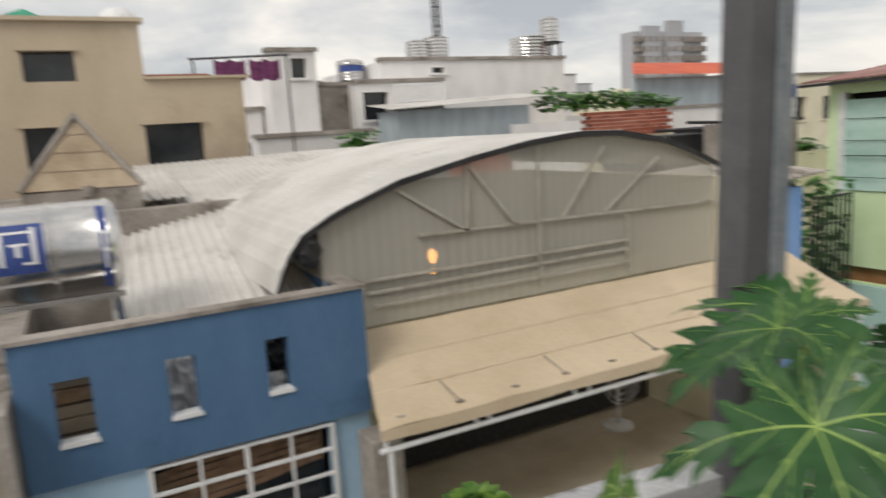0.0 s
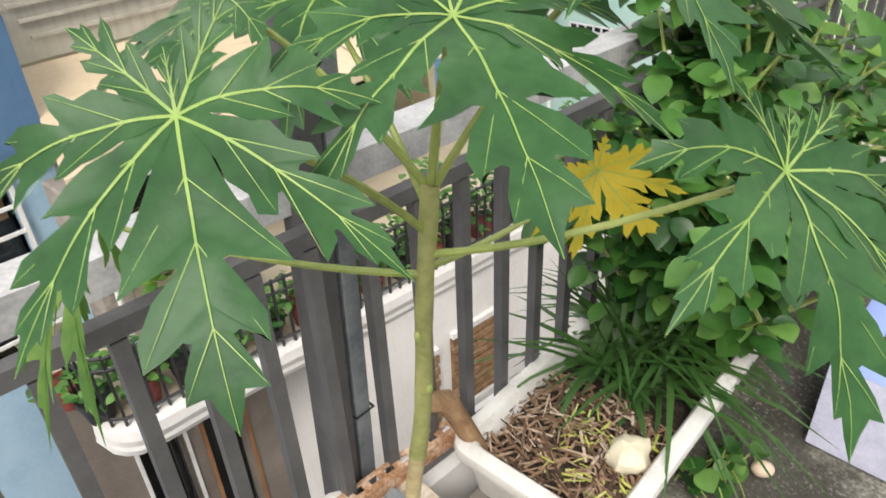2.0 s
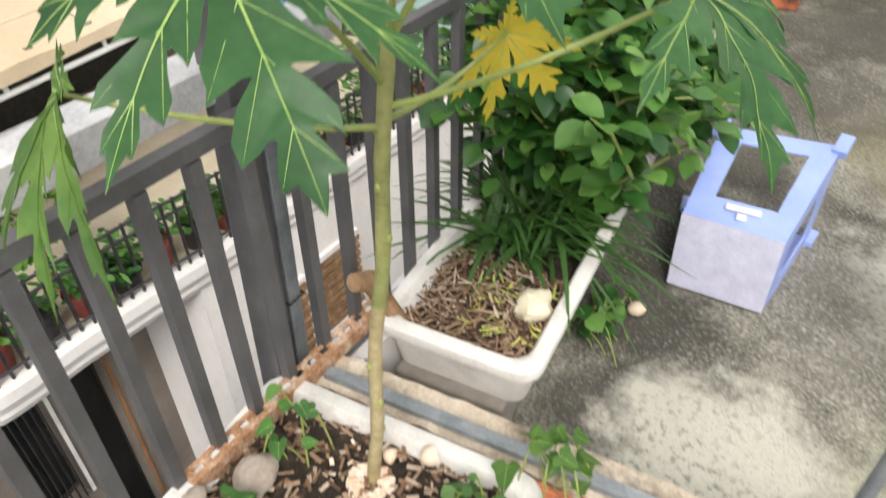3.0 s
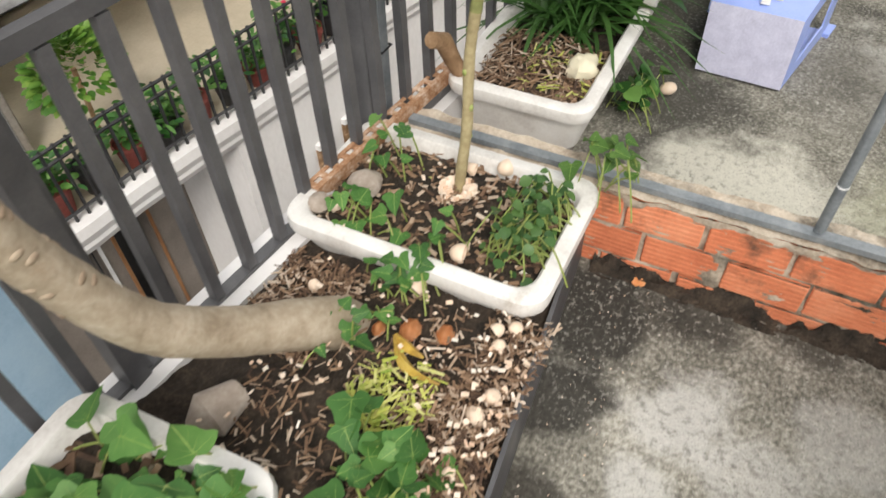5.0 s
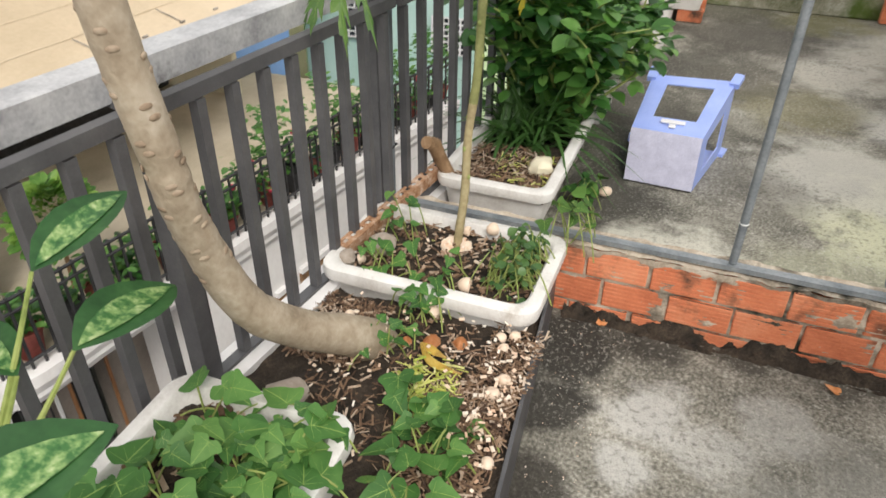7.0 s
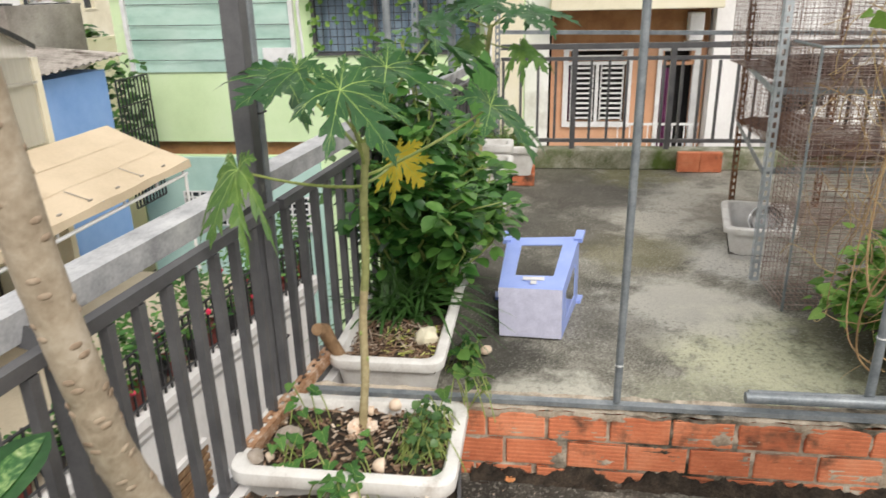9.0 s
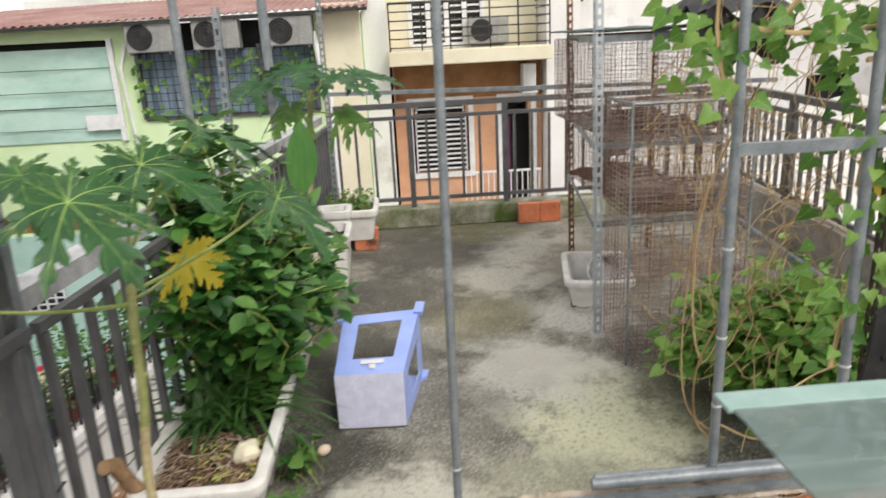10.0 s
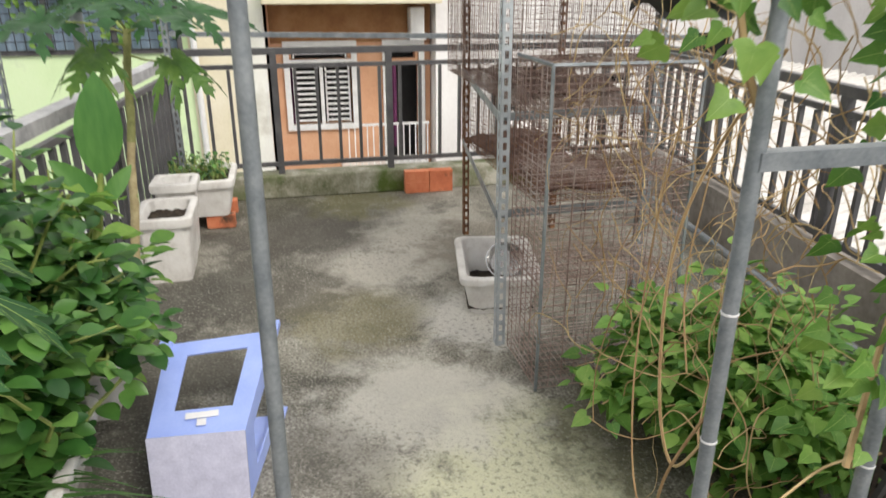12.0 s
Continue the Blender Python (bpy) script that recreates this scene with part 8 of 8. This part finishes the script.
# clothes and a far roof
s = Shape()
for k, x in enumerate((3.6, 4.0, 4.5, 4.9)):
    s.sheet(lambda u, v: (x + 0.4 * u, 19.0 + 0.03 * math.sin(u * 9), 3.75 - 0.5 * v - 0.08 * math.sin(u * 3)), 4, 3, 0.02)
single("washing", s, PURPLE, (4.2, 19, 3.2), "dark clothes hanging on a line", "clothes")
s = Shape()
s.tube([(3.0, 19, 3.75), (5.6, 19, 3.85)], 0.03, 6)
s.tube([(3.1, 19, 1.0), (3.1, 19, 3.75)], 0.03, 6)
s.tube([(5.5, 19, 1.0), (5.5, 19, 3.85)], 0.03, 6)
single("clothes_line", s, STEEL, (4, 19, 1.0), "steel frame of a clothes line", "clothes line")
# towers
th = thing("tower_block", (122, 120, -5.6), "pale high-rise block in the haze", "building")
s = Shape()
s.box(112, 133, 120, 124, -5.6, 20.3)
s.box(114, 119, 119, 120, -5.6, 21.4)
s.box(121, 126, 119, 120, -5.6, 22.6)
part("wall", s, TOWER, th)
s = Shape()
for fl in range(9):
    for k in range(12):
        x = 111.8 + 1.85 * k
        s.box(x, x + 1.1, 118.93, 118.96 if 114 < x < 126 else 119.95, 1.2 + 2.1 * fl, 2.4 + 2.1 * fl)
tagged(part("windows", s, GREYWALL, th, "rows of grey windows"), kind="stuff")
for x0, x1, y, z1, m in ((30, 48, 60, 6.5, WHITEWALL), (55, 75, 90, 7.5, TOWER), (12, 26, 55, 6.0, CREAM), (-30, 10, 60, 5.5, WHITEWALL), (80, 110, 80, 6.0, WHITEWALL), (30, 60, 26, 3.4, CREAM)):
    block("far_house", x0, x1, y, y + 12, z1, m, "pale house on the skyline", [(x0 + 1 + 2.5 * k, x0 + 2 + 2.5 * k, z1 - 2.5, z1 - 1.2) for k in range(int((x1 - x0 - 1) / 2.5))])

# ---- balcony plants across the alley ----
def potted(x, y, z, r, h, material, leaf, n, tall, label, flowers=0):
    th = thing("potted_plant", (x, y, z), label, "potted plant", "balcony pots")
    s = Shape()
    s.lathe((x, y, z), [(r * 0.7, 0), (r * 0.95, h * 0.85), (r * 1.05, h * 0.86), (r * 1.05, h), (r * 0.92, h), (r * 0.88, h * 0.9), (0.0, h * 0.9)], 14)
    part("pot", s, material, th, smooth=True)
    s = Shape()
    for i in range(n):
        a, e = rng.uniform(0, 6.28), rng.random()
        p = Vector((x + rng.gauss(0, r * 0.8), y + rng.gauss(0, r * 0.7), z + h + tall * e))
        leaf_blade(s, p, (math.cos(a), math.sin(a), rng.uniform(-0.4, 0.6)), (0, -0.3, 1), rng.uniform(0.05, 0.11), rng.uniform(0.03, 0.06), "oval")
    tagged(part("foliage", s, leaf, th, smooth=True), kind="stuff")
    if flowers:
        s = Shape()
        for i in range(flowers):
            s.ball((x + rng.gauss(0, r), y + rng.gauss(0, r) - 0.05, z + h + tall * rng.random()), 0.03, seg=7, ring=4, rough=0.5)
        part("flowers", s, REDFLOWER, th, "red flowers")


for i, p in enumerate(along([(q.x, q.y + 0.22) for q in fine_edge], 20)):
    potted(p.x, p.y, -1.999, rng.uniform(0.11, 0.16), rng.uniform(0.16, 0.24), (POT, BLACKPOT)[i % 2], (SHRUB, VINELEAF, SHRUB)[i % 3], (40, 80, 130)[(i * 7) % 3] if i < 9 else (90, 170, 130)[i % 3], 0.26 if i < 9 else (0.4, 0.8, 0.6)[i % 3], "potted plant on the curved balcony" if i < 9 else "bushy potted plant with red flowers behind the balustrade", 0 if i < 9 or i % 3 else 4)
th = thing("yard_bush", (2.25, 4.2, -2.0), "round bright green bush beside the awning pole", "shrub")
s = Shape()
for i in range(500):
    a, b = rng.uniform(0, 6.28), rng.uniform(-0.4, 1.5)
    r = 0.34 * rng.uniform(0.7, 1)
    leaf_blade(s, (2.25 + r * math.cos(a) * math.cos(b), 4.15 + 0.7 * r * math.sin(a) * math.cos(b), -1.35 + r * math.sin(b)), (math.cos(a), math.sin(a), math.sin(b)), (0, -0.4, 1), 0.08, 0.05, "oval")
tagged(part("foliage", s, LIME, th, smooth=True), kind="stuff")
s = Shape()
s.tube([(2.25, 4.2, -2.0), (2.25, 4.15, -1.3)], 0.02, 6)
part("stem", s, DRYBOARD, th)
# things under the awning
s = Shape()
s.box(2.4, 6.2, 6.5, 6.59, -1.95, -1.5)
single("dark_bench", s, BLACKPOT, (4.3, 6.5, -2.0), "long dark ledge along the terrace wall", "ledge")
th = thing("standing_fan", (5.35, 6.1, -2.0), "grey standing fan on the terrace", "fan")
s = Shape()
for r in (0.05, 0.12, 0.19, 0.24):
    s.tube([(5.35 + r * math.cos(k * math.pi / 12), 6.0, -1.45 + r * math.sin(k * math.pi / 12)) for k in range(25)], 0.006, 4)
part("guard", s, WHITEMETAL, th)
s = Shape()
s.tube([(5.35, 6.1, -2.0), (5.35, 6.08, -1.45)], 0.02, 8)
s.lathe((5.35, 6.1, -2.0), [(0.18, 0), (0.18, 0.03), (0.03, 0.05)], 16)
part("stand", s, WHITEMETAL, th)
for x, c, lab in ((4.05, SHEETGREEN, "pale green cloth hanging under the awning"), (4.75, REDFLOWER, "red cloth hanging under the awning"), (4.85, BLUELABEL, "blue cloth hanging under the awning")):
    s = Shape()
    s.sheet(lambda u, v: (x + 0.18 * u, 6.3 + 0.02 * math.sin(u * 12), -0.75 - 0.55 * v), 8, 2, 0.01)
    single("hanging_cloth", s, c, (x, 6.3, -1.3), lab, "cloth", "hanging clothes")
# alley clutter below
s = Shape()
s.box(0.2, 1.6, 3.2, 4.6, -5.6, -5.45)
single("blue_platform", s, BLUEWALL, (0.9, 3.9, -5.6), "blue painted platform in the alley", "platform")
s = Shape()
for i in range(60):
    s.box(*(lambda x, y, z, w: (x, x + w, y, y + w * 0.7, z, z + w * 0.5))(0.4 + rng.random(), 3.6 + 0.8 * rng.random(), -5.44 + 0.5 * rng.random(), rng.uniform(0.06, 0.25)))
single("alley_clutter", s, DRYBOARD, (0.9, 4.0, -5.45), "heap of boxes and clutter in the alley", "clutter", "", "stuff")
# ---- bricks of the low wall, last ----
def ridged_brick():
    """One hollow clay brick, its face ribbed along its length."""
    s = Shape()
    prof = [(0.0, 0.0)]
    for k in range(6):
        z = 0.090 * k / 6
        prof += [(0.0, z + 0.0015), (-0.003, z + 0.003), (-0.003, z + 0.0125), (0.0, z + 0.014)]
    prof += [(0.0, 0.090)]
    n = len(prof)
    rows = [(-0.09, 0.004), (-0.0865, 0.0), (0.0865, 0.0), (0.09, 0.004)]
    vs = [(x + dx, y, z) for y, dx in rows for x, z in prof]
    fs = [(j * n + i, j * n + i + 1, (j + 1) * n + i + 1, (j + 1) * n + i) for j in range(3) for i in range(n - 1)]
    m = len(vs)
    vs += [(0.07, y, z) for y in (-0.09, 0.09) for z in (0, 0.090)]
    fs += [(m, m + 1, m + 3, m + 2), (n - 1, m + 1, m + 3, 4 * n - 1), (0, 3 * n, m + 2, m), tuple([*range(n), m + 1, m]), tuple([m + 2, m + 3, *range(4 * n - 1, 3 * n - 1, -1)])]
    s.add(vs, fs)
    return mesh_of("brick", s, BRICK)


brick_mesh = ridged_brick()
rb = random.Random(3)
for row in range(3):
    for k in range(17):
        y = 0.585 - 0.191 * k - (0.095 if row == 1 else 0.02 * row)
        if y < -2.5:
            continue
        ob = new("brick", brick_mesh)
        ob.parent = brick_wall
        ob.location = (0.909 + rb.uniform(-0.004, 0.003), y + rb.uniform(-0.004, 0.004), -0.046 + 0.102 * row + rb.uniform(-0.002, 0.002))
        ob.rotation_euler = (rb.uniform(-0.012, 0.012), rb.uniform(-0.02, 0.02), rb.uniform(-0.012, 0.012))
